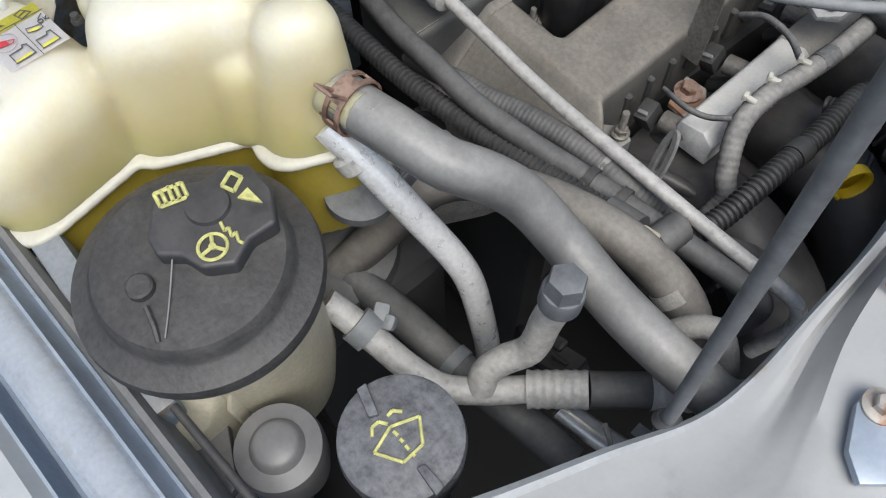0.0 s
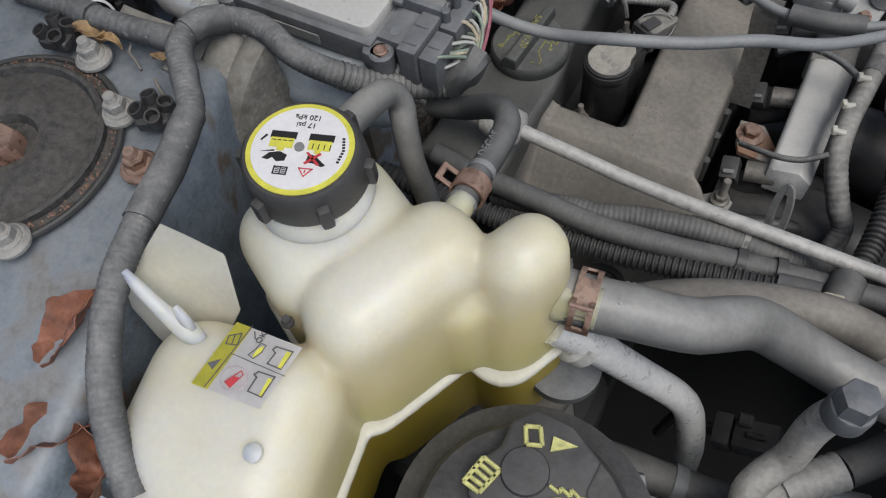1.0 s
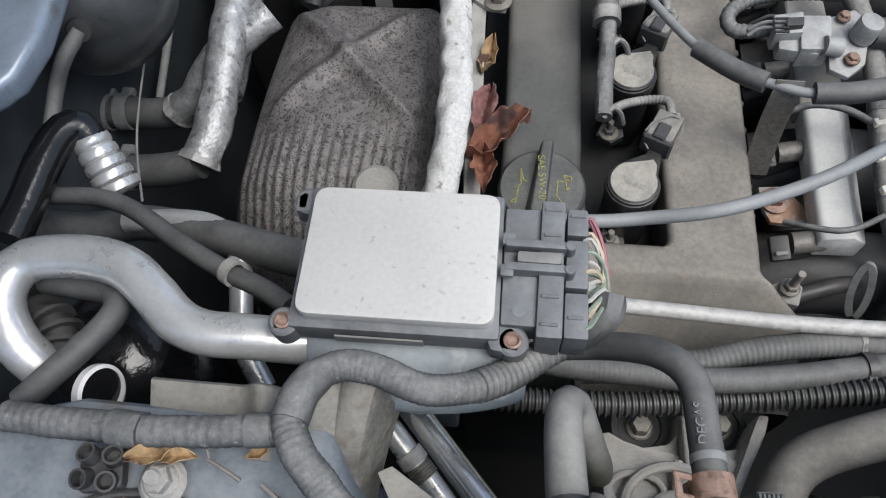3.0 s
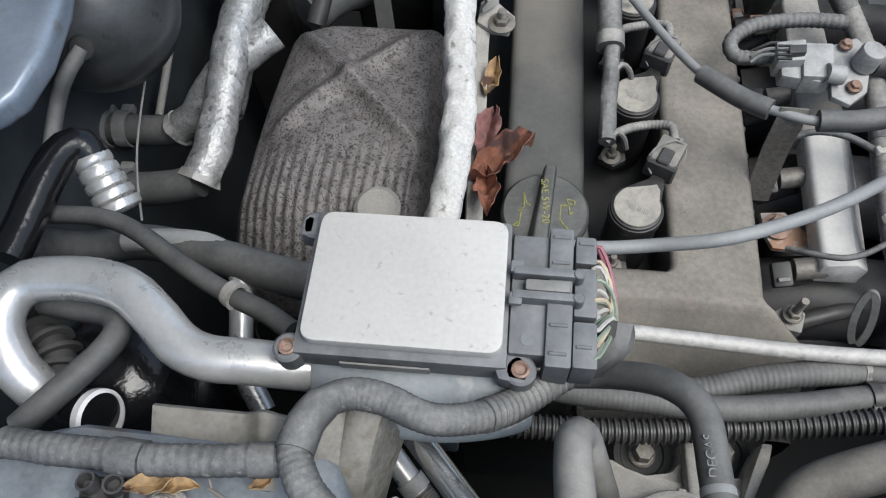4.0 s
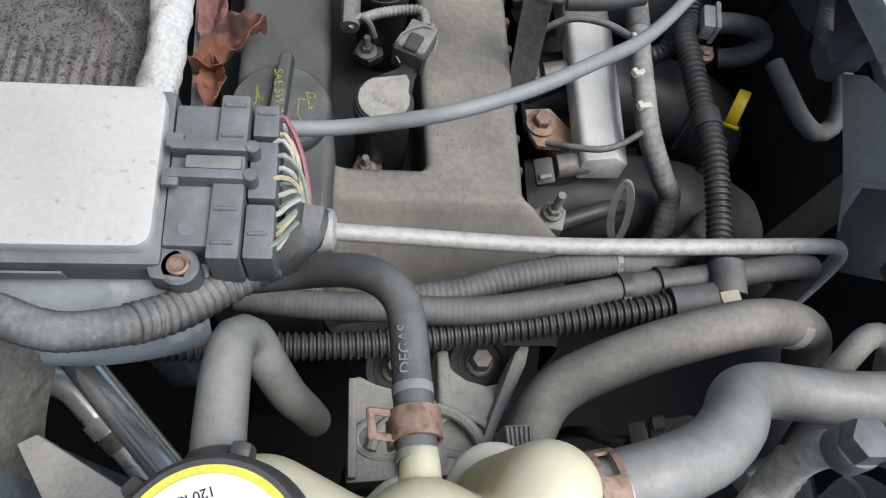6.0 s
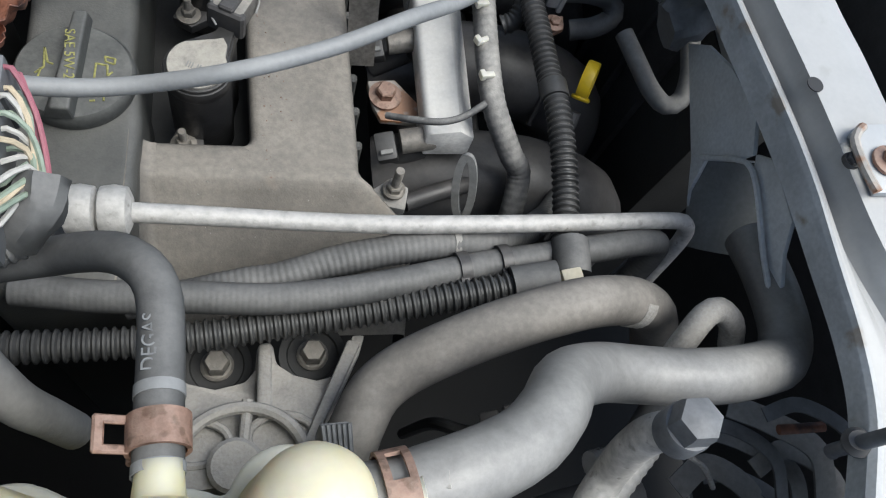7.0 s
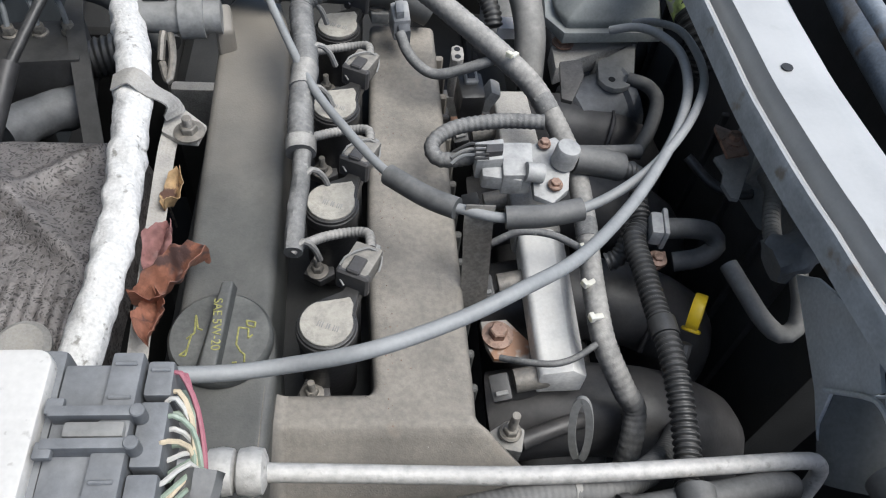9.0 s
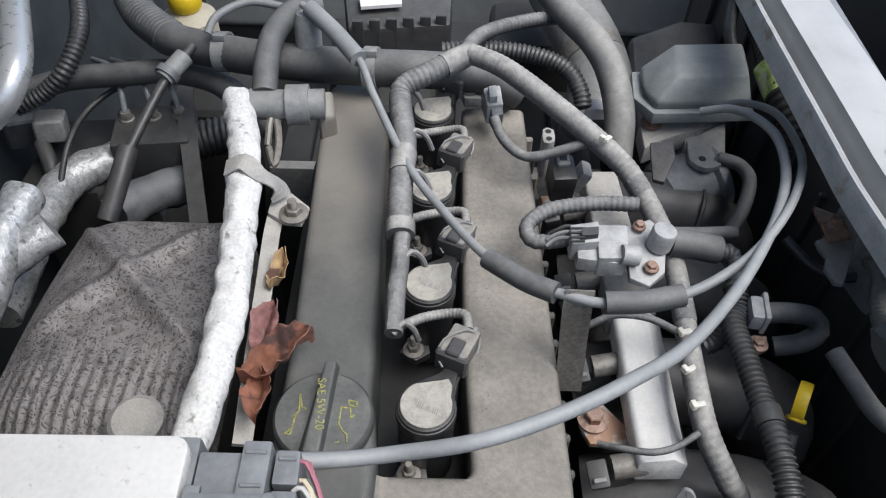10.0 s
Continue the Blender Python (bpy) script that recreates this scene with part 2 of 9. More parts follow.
def tan_along(mat, y0, y1, dust):
    """Tan tint mixed in over the far stretch of a long part, with a ragged border."""
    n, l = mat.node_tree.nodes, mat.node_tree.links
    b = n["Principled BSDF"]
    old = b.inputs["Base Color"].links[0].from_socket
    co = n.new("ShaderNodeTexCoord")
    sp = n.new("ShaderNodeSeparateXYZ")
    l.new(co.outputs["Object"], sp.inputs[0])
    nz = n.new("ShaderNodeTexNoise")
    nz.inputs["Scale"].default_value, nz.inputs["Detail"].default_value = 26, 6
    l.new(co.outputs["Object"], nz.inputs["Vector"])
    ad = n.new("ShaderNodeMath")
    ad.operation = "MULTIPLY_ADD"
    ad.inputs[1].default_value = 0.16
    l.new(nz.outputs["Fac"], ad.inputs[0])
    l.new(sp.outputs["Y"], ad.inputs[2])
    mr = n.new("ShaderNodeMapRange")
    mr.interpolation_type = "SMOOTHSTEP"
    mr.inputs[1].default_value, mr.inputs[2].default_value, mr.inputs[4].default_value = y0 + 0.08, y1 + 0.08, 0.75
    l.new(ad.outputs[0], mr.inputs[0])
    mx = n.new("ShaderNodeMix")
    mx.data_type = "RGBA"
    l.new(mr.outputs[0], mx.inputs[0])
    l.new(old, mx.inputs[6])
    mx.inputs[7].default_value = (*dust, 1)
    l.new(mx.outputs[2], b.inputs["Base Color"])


tan_along(M_COVER_DARK, 0.05, 0.30, (0.27, 0.245, 0.21))
M_LIP = material("pale_seam_plastic", (0.63, 0.60, 0.49), 0.45, mottle=0.08, scale=40, bump=0.05, sss=0.3, grit=0.06)
M_FLUID = material("coolant_behind_plastic", (0.40, 0.31, 0.045), 0.4, scale=20, mottle=0.1, bump=0.05, sss=0.3, grit=0.06)
M_CREAM = material("cream_reservoir_plastic", (0.50, 0.46, 0.34), 0.5, dust=0.3, scale=30, mottle=0.12, sss=0.1)
M_WHITE = material("white_label", (0.78, 0.76, 0.76), 0.45, mottle=0.04, scale=60, bump=0.03, grit=0.06)
M_YELLOW = material("yellow_print", (0.68, 0.64, 0.09), 0.5, mottle=0.12, scale=150, bump=0.05, grit=0.06)
M_YFADE = material("faded_yellow_symbol", (0.55, 0.53, 0.20), 0.6, mottle=0.3, scale=300, bump=0.05)
M_CHROME = material("bright_steel", (0.80, 0.80, 0.79), 0.30, metal=0.35, scale=120, mottle=0.1, bump=0.15, stain=((0.25, 0.24, 0.22), 60.0, 0.66))
M_ROD = material("polished_steel_rod", (0.62, 0.62, 0.62), 0.22, metal=0.9, scale=60, mottle=0.12, bump=0.05, stain=((0.20, 0.19, 0.18), 70.0, 0.68), grit=0.05)
M_FLUTE = material("dusty_pressed_steel", (0.20, 0.195, 0.18), 0.7, metal=0.1, dust=0.7, dust_color=(0.30, 0.28, 0.245), scale=70, mottle=0.4, bump=0.5, grit=0.35, stain=((0.13, 0.11, 0.09), 60.0, 0.57))
M_FLANGE = material("grey_primer_flange", (0.13, 0.135, 0.14), 0.6, dust=0.4, dust_color=(0.26, 0.25, 0.235), scale=40, bump=0.2)
M_CREST = material("chalky_wing_crest", (0.34, 0.38, 0.44), 0.5, dust=0.7, dust_color=(0.37, 0.39, 0.41), scale=45, bump=0.2, stain=((0.30, 0.31, 0.32), 90.0, 0.57), grit=0.3)
M_LIPP = material("soiled_panel_flange", (0.42, 0.445, 0.46), 0.5, metal=0.1, dust=0.5, dust_color=(0.48, 0.47, 0.45), scale=30, bump=0.2, stain=((0.27, 0.24, 0.20), 45.0, 0.60))
M_SENSOR = material("pale_grey_sensor_plastic", (0.27, 0.275, 0.275), 0.5, dust=0.4, dust_color=(0.48, 0.47, 0.45), scale=90, mottle=0.3, bump=0.25)
M_PRINT = material("faint_grey_print", (0.17, 0.175, 0.175), 0.7, mottle=0.3, scale=200)
M_INKF = material("thin_dark_print", (0.10, 0.10, 0.10), 0.6, mottle=0.2, scale=200)
M_RING = material("faint_pink_print", (0.60, 0.50, 0.53), 0.5, mottle=0.1, bump=0.0)
M_DUCT = material("dark_grey_duct_plastic", (0.20, 0.213, 0.22), 0.5, dust=0.35, dust_color=(0.22, 0.225, 0.23), scale=30, bump=0.15)
M_FACE = material("grey_blue_panel_plastic", (0.60, 0.625, 0.635), 0.5, dust=0.3, dust_color=(0.42, 0.43, 0.43), scale=26, mottle=0.15, bump=0.12)
M_SMOKE = material("smoky_grey_plastic", (0.14, 0.14, 0.145), 0.42, dust=0.4, dust_color=(0.24, 0.23, 0.22), scale=30, bump=0.1)
M_MOTTLE = material("mottled_grey_cap", (0.085, 0.088, 0.095), 0.6, dust=0.45, dust_color=(0.21, 0.21, 0.215), scale=140, mottle=0.5, bump=0.3, grit=0.6)
M_YELLOW_D = material("worn_yellow_print", (0.27, 0.26, 0.09), 0.6, mottle=0.4, scale=400, bump=0.05)
M_YPLAST = material("yellow_plastic", (0.72, 0.50, 0.02), 0.4, mottle=0.1, scale=60, bump=0.1, grit=0.06)
M_INK = material("black_ink", (0.02, 0.02, 0.02), 0.5, mottle=0.05, bump=0.0, grit=0.06)
M_RED = material("red_ink", (0.55, 0.05, 0.06), 0.5, mottle=0.05, bump=0.0, grit=0.06)
M_SHIELD = material("embossed_heat_shield", (0.165, 0.152, 0.146), 0.6, metal=0.3, dust=0.4, dust_color=(0.225, 0.21, 0.20), scale=60, mottle=0.3, bump=0.5, grain=500, stain=((0.085, 0.073, 0.068), 110.0, 0.555))


def embossed(mat, scale, depth, dark):
    """Small rounded dimples, darker towards each centre, over a sheet's own colour."""
    n, l = mat.node_tree.nodes, mat.node_tree.links
    b = n["Principled BSDF"]
    old = b.inputs["Base Color"].links[0].from_socket
    co = n.new("ShaderNodeTexCoord")
    warp = n.new("ShaderNodeTexNoise")
    warp.inputs["Scale"].default_value = 90
    l.new(co.outputs["Object"], warp.inputs["Vector"])
    add = n.new("ShaderNodeMix")
    add.data_type = "RGBA"
    add.blend_type = "LINEAR_LIGHT"
    add.inputs[0].default_value = 0.010
    l.new(co.outputs["Object"], add.inputs[6])
    l.new(warp.outputs["Color"], add.inputs[7])
    vo = n.new("ShaderNodeTexVoronoi")
    vo.inputs["Scale"].default_value = scale
    l.new(add.outputs[2], vo.inputs["Vector"])
    mr = n.new("ShaderNodeMapRange")
    mr.interpolation_type = "SMOOTHSTEP"
    mr.inputs[1].default_value, mr.inputs[2].default_value, mr.inputs[3].default_value, mr.inputs[4].default_value = 0.18, 0.52, dark, 1.12
    l.new(vo.outputs["Distance"], mr.inputs[0])
    mul = n.new("ShaderNodeVectorMath")
    mul.operation = "SCALE"
    l.new(old, mul.inputs[0])
    l.new(mr.outputs[0], mul.inputs["Scale"])
    l.new(mul.outputs[0], b.inputs["Base Color"])
    bp = n.new("ShaderNodeBump")
    bp.inputs["Strength"].default_value, bp.inputs["Distance"].default_value = 0.8, depth
    l.new(vo.outputs["Distance"], bp.inputs["Height"])
    l.new(b.inputs["Normal"].links[0].from_socket, bp.inputs["Normal"])
    l.new(bp.outputs["Normal"], b.inputs["Normal"])


embossed(M_SHIELD, 360.0, 0.0006, 0.36)
M_WRAP = material("peeling_white_wrap", (0.60, 0.59, 0.57), 0.75, dust=0.2, dust_color=(0.6, 0.58, 0.54), scale=90, mottle=0.15, bump=1.0, grit=0.3, stain=((0.20, 0.19, 0.17), 150.0, 0.62))
M_FOIL = material("crinkled_foil_sleeve", (0.46, 0.46, 0.455), 0.40, metal=0.45, scale=170, mottle=0.3, bump=1.0, grain=300, stain=((0.19, 0.19, 0.19), 150.0, 0.60), grit=0.3)
M_LEAF = material("dead_leaf", (0.24, 0.105, 0.068), 0.6, mottle=0.5, scale=70, bump=0.6, stain=((0.085, 0.05, 0.045), 60.0, 0.55))
M_PINKLEAF = material("pink_brown_dead_leaf", (0.25, 0.125, 0.115), 0.6, mottle=0.4, scale=80, bump=0.6, stain=((0.12, 0.06, 0.055), 70.0, 0.56))
M_REDPLUG = material("faded_red_plastic", (0.20, 0.095, 0.095), 0.55, dust=0.5, dust_color=(0.30, 0.25, 0.24), scale=120, bump=0.3)
M_TANLEAF = material("tan_dead_leaf", (0.40, 0.27, 0.14), 0.7, mottle=0.4, scale=120, bump=0.6, stain=((0.10, 0.055, 0.04), 90.0, 0.56))
M_COILTOP = material("coil_top_resin", (0.24, 0.23, 0.205), 0.7, dust=0.7, dust_color=(0.40, 0.375, 0.325), scale=130, bump=0.6, grain=500)
M_COILPLUG = material("brown_grey_plug_plastic", (0.12, 0.115, 0.106), 0.6, dust=0.6, dust_color=(0.32, 0.30, 0.265), scale=150, bump=0.5)
M_GREYCON = material("grey_connector_plastic", (0.20, 0.203, 0.20), 0.55, dust=0.45, dust_color=(0.28, 0.27, 0.25), scale=120)
M_TAN = material("dusty_rail_top", (0.78, 0.775, 0.75), 0.58, metal=0.1, dust=0.7, dust_color=(0.66, 0.64, 0.60), scale=60, bump=0.2)
M_TAPE = material("faded_green_tape", (0.45, 0.55, 0.18), 0.5, mottle=0.5, scale=90, stain=((0.5, 0.5, 0.47), 80.0, 0.5))
M_ASPHALT = material("asphalt", (0.05, 0.05, 0.052), 0.85, scale=8, bump=0.6, grain=120)
M_WIRES = [material("wire_" + n, c, 0.45, mottle=0.1) for n, c in (("green", (0.24, 0.29, 0.23)), ("white", (0.44, 0.43, 0.40)), ("pink", (0.33, 0.12, 0.15)), ("beige", (0.5, 0.42, 0.30)))]

# ---------------------------------------------------------------- mesh helpers
WORLD = {}


def thing(name, at, label, category, group="", kind=""):
    """An Empty at a thing's base, to hold its parts."""
    ob = new(name)
    ob.empty_display_size = 0.02
    ob.matrix_basis = Matrix.Translation(at)
    WORLD[ob] = ob.matrix_basis.copy()
    return tagged(ob, label, category, group, kind)


def mesh_of(name, bm, mat, smooth=35):
    me = bpy.data.meshes.new(name)
    bmesh.ops.recalc_face_normals(bm, faces=bm.faces)
    bm.to_mesh(me)
    bm.free()
    me.materials.append(mat)
    for p in me.polygons:
        p.use_smooth = True
    me.set_sharp_from_angle(angle=radians(smooth))
    return me


def part(name, bm, mat, parent=None, label="", smooth=35):
    """Links a bmesh, given in world coordinates, as one mesh object under a thing or part."""
    ob = new(name, mesh_of(name, bm, mat, smooth))
    if parent:
        ob.parent = parent
        ob.matrix_parent_inverse = WORLD[parent].inverted()
    WORLD[ob] = Matrix.Identity(4)
    return tagged(ob, label)


def solo(name, bm, mat, label, category, group="", kind="", smooth=35):
    return tagged(part(name, bm, mat, None, "", smooth), label, category, group, kind)


def spline(pts, step):
    """Catmull-Rom through pts (tuples with any extra values), sampled about every step metres."""
    p = [np.array(q, float) for q in pts]
    p = [2 * p[0] - p[1]] + p + [2 * p[-1] - p[-2]]
    out = []
    for i in range(1, len(p) - 2):
        a, b, c, d = p[i - 1:i + 3]
        n = max(2, int(np.linalg.norm((c - b)[:3]) / step))
        for k in range(n):
            t = k / n
            out.append(0.5 * (2 * b + (c - a) * t + (2 * a - 5 * b + 4 * c - d) * t * t + (3 * b - a - 3 * c + d) * t ** 3))
    out.append(p[-2])
    return out


def tube(pts, r, seg=14, step=None, rib=0.0, amp=0.0, bm=None, flat=1.0, wobble=0.0):
    """A swept tube. rib: pitch of corrugations, amp: their depth; wobble: uneven wrapped surface."""
    bm = bm or bmesh.new()
    step = rib / 4 if rib else (step or max(0.004, r * 0.45))
    c = spline(pts, step)
    if rib:
        L = np.cumsum([0] + [np.linalg.norm((c[i + 1] - c[i])[:3]) for i in range(len(c) - 1)])
        even = np.arange(0, L[-1], rib / 4)
        c = [np.array([np.interp(s, L, [q[k] for q in c]) for k in range(len(c[0]))]) for s in even]
    rings, up = [], None
    for i, q in enumerate(c):
        d = Vector((c[min(i + 1, len(c) - 1)] - c[max(i - 1, 0)])[:3]).normalized()
        if up is None:
            up = Vector((0, 0, 1)) if abs(d.z) < 0.9 else Vector((1, 0, 0))
        side = d.cross(up).normalized()
        up = side.cross(d).normalized()
        rad = float(q[3]) if len(q) > 3 else r
        if rib:
            rad = rad - (amp if i % 4 in (2, 3) else 0.0)
        ring = []
        for k in range(seg):
            a = 2 * math.pi * k / seg
            w = 1.0
            if wobble:
                w += wobble * noise.noise(Vector((q[0] * 90, q[1] * 90, q[2] * 90 + a * 1.5)))
            ring.append(bm.verts.new(Vector(q[:3]) + rad * w * (math.cos(a) * side + flat * math.sin(a) * up)))
        rings.append(ring)
    for a, b in zip(rings, rings[1:]):
        for k in range(seg):
            bm.faces.new((a[k], a[(k + 1) % seg], b[(k + 1) % seg], b[k]))
    bm.faces.new(rings[0][::-1])
    bm.faces.new(rings[-1])
    return bm


def lathe(profile, at=(0, 0, 0), axis=(0, 0, 1), seg=32, bm=None):
    """Turned shape: profile of (radius, height) along axis from at."""
    bm = bm or bmesh.new()
    m = Matrix.Translation(at) @ Vector((0, 0, 1)).rotation_difference(Vector(axis)).to_matrix().to_4x4()
    rings = []
    for r, h in profile:
        if r < 1e-6:
            rings.append([bm.verts.new(m @ Vector((0, 0, h)))])
        else:
            rings.append([bm.verts.new(m @ Vector((r * math.cos(2 * math.pi * k / seg), r * math.sin(2 * math.pi * k / seg), h))) for k in range(seg)])
    for a, b in zip(rings, rings[1:]):
        for k in range(seg):
            f = [a[k % len(a)], a[(k + 1) % len(a)], b[(k + 1) % len(b)], b[k % len(b)]]
            f = list(dict.fromkeys(f))
            if len(f) > 2:
                bm.faces.new(f)
    for ring in (rings[0], rings[-1]):
        if len(ring) > 1:
            bm.faces.new(ring)
    return bm


def hexbolt(at, axis=(0, 0, 1), r=0.006, h=0.006, stud=0.0, washer=1.7):
    """Flanged hexagon head, with a threaded end if stud is given."""
    bm = lathe([(r * washer, 0), (r * washer, 0.0015), (r * 1.1, 0.0025)], at, axis, 20)
    at2 = Vector(at) + Vector(axis).normalized() * 0.002
    lathe([(r, 0), (r, h * 0.85), (r * 0.85, h)], at2, axis, 6, bm)
    if stud:
        prof = []
        n = int(stud / 0.0012)
        for i in range(n):
            prof += [(r * 0.55, i * 0.0012), (r * 0.48, i * 0.0012 + 0.0006)]
        lathe(prof, at2 + Vector(axis).normalized() * h, axis, 12, bm)
    return bm


def bevelled(bm, width, segs=2, angle=30):
    edges = [e for e in bm.edges if len(e.link_faces) == 2 and e.calc_face_angle(0) > radians(angle)]
    bmesh.ops.bevel(bm, geom=edges, offset=width, segments=segs, affect="EDGES", profile=0.6, clamp_overlap=True)
    return bm


def slab(outline, z0, z1=None, bevel=0.002, segs=2):
    """A prism from a plan outline: 2D points with z0..z1, or 3D points whose z is the top, down to z0."""
    bm = bmesh.new()
    n = len(outline)
    top = [bm.verts.new((p[0], p[1], p[2] if len(p) > 2 else z1)) for p in outline]
    bot = [bm.verts.new((p[0], p[1], z0)) for p in outline]
    bm.faces.new(top)
    bm.faces.new(bot[::-1])
    for i in range(n):
        bm.faces.new((top[i], bot[i], bot[(i + 1) % n], top[(i + 1) % n]))
    bmesh.ops.recalc_face_normals(bm, faces=bm.faces)
    return bevelled(bm, bevel, segs) if bevel else bm


def box(size, m=None, bevel=0.001, segs=2, bm=None):
    b = bmesh.new()
    bmesh.ops.create_cube(b, size=1)
    bmesh.ops.scale(b, vec=size, verts=b.verts)
    if bevel:
        bevelled(b, bevel, segs)
    if m is not None:
        bmesh.ops.transform(b, matrix=m, verts=b.verts)
    if bm is None:
        return b
    me = bpy.data.meshes.new("t")
    b.to_mesh(me)
    b.free()
    bm.from_mesh(me)
    bpy.data.meshes.remove(me)
    return bm


def strip(pts, width, thick, up=(0, 0, 1)):
    """A flat band swept along pts, as sheet metal straps are."""
    bm = bmesh.new()
    c = [Vector(q[:3]) for q in spline(pts, 0.004)]
    rings = []
    for i, q in enumerate(c):
        d = (c[min(i + 1, len(c) - 1)] - c[max(i - 1, 0)]).normalized()
        s = d.cross(Vector(up)).normalized()
        u = s.cross(d).normalized()
        rings.append([bm.verts.new(q + s * a * width / 2 + u * b * thick / 2) for a, b in ((-1, -1), (1, -1), (1, 1), (-1, 1))])
    for a, b in zip(rings, rings[1:]):
        for k in range(4):
            bm.faces.new((a[k], a[(k + 1) % 4], b[(k + 1) % 4], b[k]))
    bm.faces.new(rings[0][::-1])
    bm.faces.new(rings[-1])
    return bm


def sheet(fn, nu, nv, thick=0.0015):
    """A curved sheet from fn(u, v), given some thickness downwards."""
    bm = bmesh.new()
    g = [[bm.verts.new(fn(i / nu, j / nv)) for j in range(nv + 1)] for i in range(nu + 1)]
    for i in range(nu):
        for j in range(nv):
            bm.faces.new((g[i][j], g[i + 1][j], g[i + 1][j + 1], g[i][j + 1]))
    bmesh.ops.recalc_face_normals(bm, faces=bm.faces)
    bmesh.ops.solidify(bm, geom=bm.faces[:], thickness=thick)
    return bm


def plate(outline, thick, bevel=0.0008):
    """A thin flat piece: 3D outline points, thick downwards."""
    bm = bmesh.new()
    top = [bm.verts.new(p) for p in outline]
    bot = [bm.verts.new(Vector(p) - Vector((0, 0, thick))) for p in outline]
    bm.faces.new(top)
    bm.faces.new(bot[::-1])
    for i in range(len(top)):
        bm.faces.new((top[i], bot[i], bot[(i + 1) % len(top)], top[(i + 1) % len(top)]))
    bmesh.ops.recalc_face_normals(bm, faces=bm.faces)
    return bevelled(bm, bevel, 2)


def hull(points, bevel=0.003):
    bm = bmesh.new()
    for p in points:
        bm.verts.new(p)
    bmesh.ops.convex_hull(bm, input=bm.verts)
    bmesh.ops.dissolve_limit(bm, angle_limit=radians(3), verts=bm.verts, edges=bm.edges)
    return bevelled(bm, bevel, 2)


def lettering(text, size, m, mat, parent, name="lettering"):
    cu = bpy.data.curves.new(name, "FONT")
    cu.body, cu.size, cu.align_x, cu.align_y, cu.extrude = text, size, "CENTER", "CENTER", 0.0003
    tmp = bpy.data.objects.new("t", cu)
    me = bpy.data.meshes.new_from_object(tmp)
    bpy.data.objects.remove(tmp)
    me.name = name
    me.transform(m)
    me.materials.clear()
    me.materials.append(mat)
    ob = new(name, me)
    ob.parent = parent
    ob.matrix_parent_inverse = WORLD[parent].inverted()
    WORLD[ob] = Matrix.Identity(4)
    return ob


def hose(name, pts, r, mat, label, category="hose", **kw):
    return solo(name, tube(pts, r, **kw), mat, label, category, smooth=60)


def spring_clamp(at, axis, r, label, ear_at=40, lift=1.0, ears=2):
    """Rusty spring band pierced by windows, with two folded ears; ear_at is the ears' angle from the top, about the axis."""
    a = Vector(axis).normalized()
    up = Vector((0, 0, 1)) if abs(a.z) < 0.8 else Vector((0, 1, 0))
    s = a.cross(up).normalized()
    up = s.cross(a).normalized()
    m = Matrix.Translation(at) @ Matrix((s, a, up)).transposed().to_4x4()
    t = thing("hose_clamp", at, label, "clamp", "spring clamps on the hoses")
    bm = bmesh.new()
    n = 42
    rows = [-0.0052, -0.0026, 0.0026, 0.0052]
    g = [[bm.verts.new(m @ Vector((r * math.sin(2 * math.pi * k / n), y, r * math.cos(2 * math.pi * k / n)))) for y in rows] for k in range(n)]
    for k in range(n):
        for j in range(3):
            if j != 1 or k % 10 < 5 or r < 0.01:
                bm.faces.new((g[k][j], g[(k + 1) % n][j], g[(k + 1) % n][j + 1], g[k][j + 1]))
    bmesh.ops.recalc_face_normals(bm, faces=bm.faces)
    bmesh.ops.solidify(bm, geom=bm.faces[:], thickness=-0.0013)
    part("band", bm, M_RUST, t)
    for k, (off, lean, h) in enumerate(((0, 12, 0.014 * lift), (-50, -20, 0.006 * lift))[:ears]):
        e = bmesh.new()
        tilt = m @ Matrix.Rotation(radians(ear_at + off), 4, "Y") @ pose(0, 0, r, 0, lean, 0)
        for y in (-0.0042, 0.0042):
            box((0.0016, 0.0026, h), tilt @ pose(0, y, h / 2), 0.0005, 1, e)
        box((0.0018, 0.0110, 0.0032), tilt @ pose(0, 0, h), 0.0006, 1, e)
        part("ear", e, M_RUST, t)
    return t


# ---------------------------------------------------------------- setting: ground and bay
g = bmesh.new()
bmesh.ops.create_grid(g, x_segments=2, y_segments=2, size=60)
solo("ground", g, M_ASPHALT, "dark asphalt ground under the car", "ground", kind="structure")
solo("bay_floor", slab([(-0.62, -0.45), (0.62, -0.45), (0.62, 1.15), (-0.62, 1.15)], 0.30, 0.32, 0), M_UNDER, "undertray below the engine, coloured black for its shade", "floor", kind="structure")
solo("bulkhead", box((0.03, 1.6, 0.75), pose(-0.475, 0.35, 0.62), 0.004), M_BULK, "grey painted bulkhead behind the engine", "bulkhead", kind="structure")
solo("cowl", box((0.14, 1.6, 0.03), pose(-0.56, 0.35, 1.01), 0.008), M_BLACK, "black plastic cowl above the bulkhead", "cowl", kind="structure")
solo("apron_near", box((0.62, 0.015, 0.6), pose(-0.18, -0.395, 0.63), 0.003), M_PAINT_D, "dirty blue-grey inner wing panel", "panel", kind="structure")
solo("apron_far", box((1.2, 0.02, 0.6), pose(0, 1.12, 0.63), 0.003), M_BLACK, "black inner wing panel across the bay", "panel", kind="structure")
solo("fender_far", slab([(-0.6, 1.10), (0.6, 1.10), (0.5, 1.30), (-0.6, 1.30)], 0.4, 0.97, 0.02, 4), M_PAINT, "blue-silver painted wing across the bay", "fender", kind="structure")

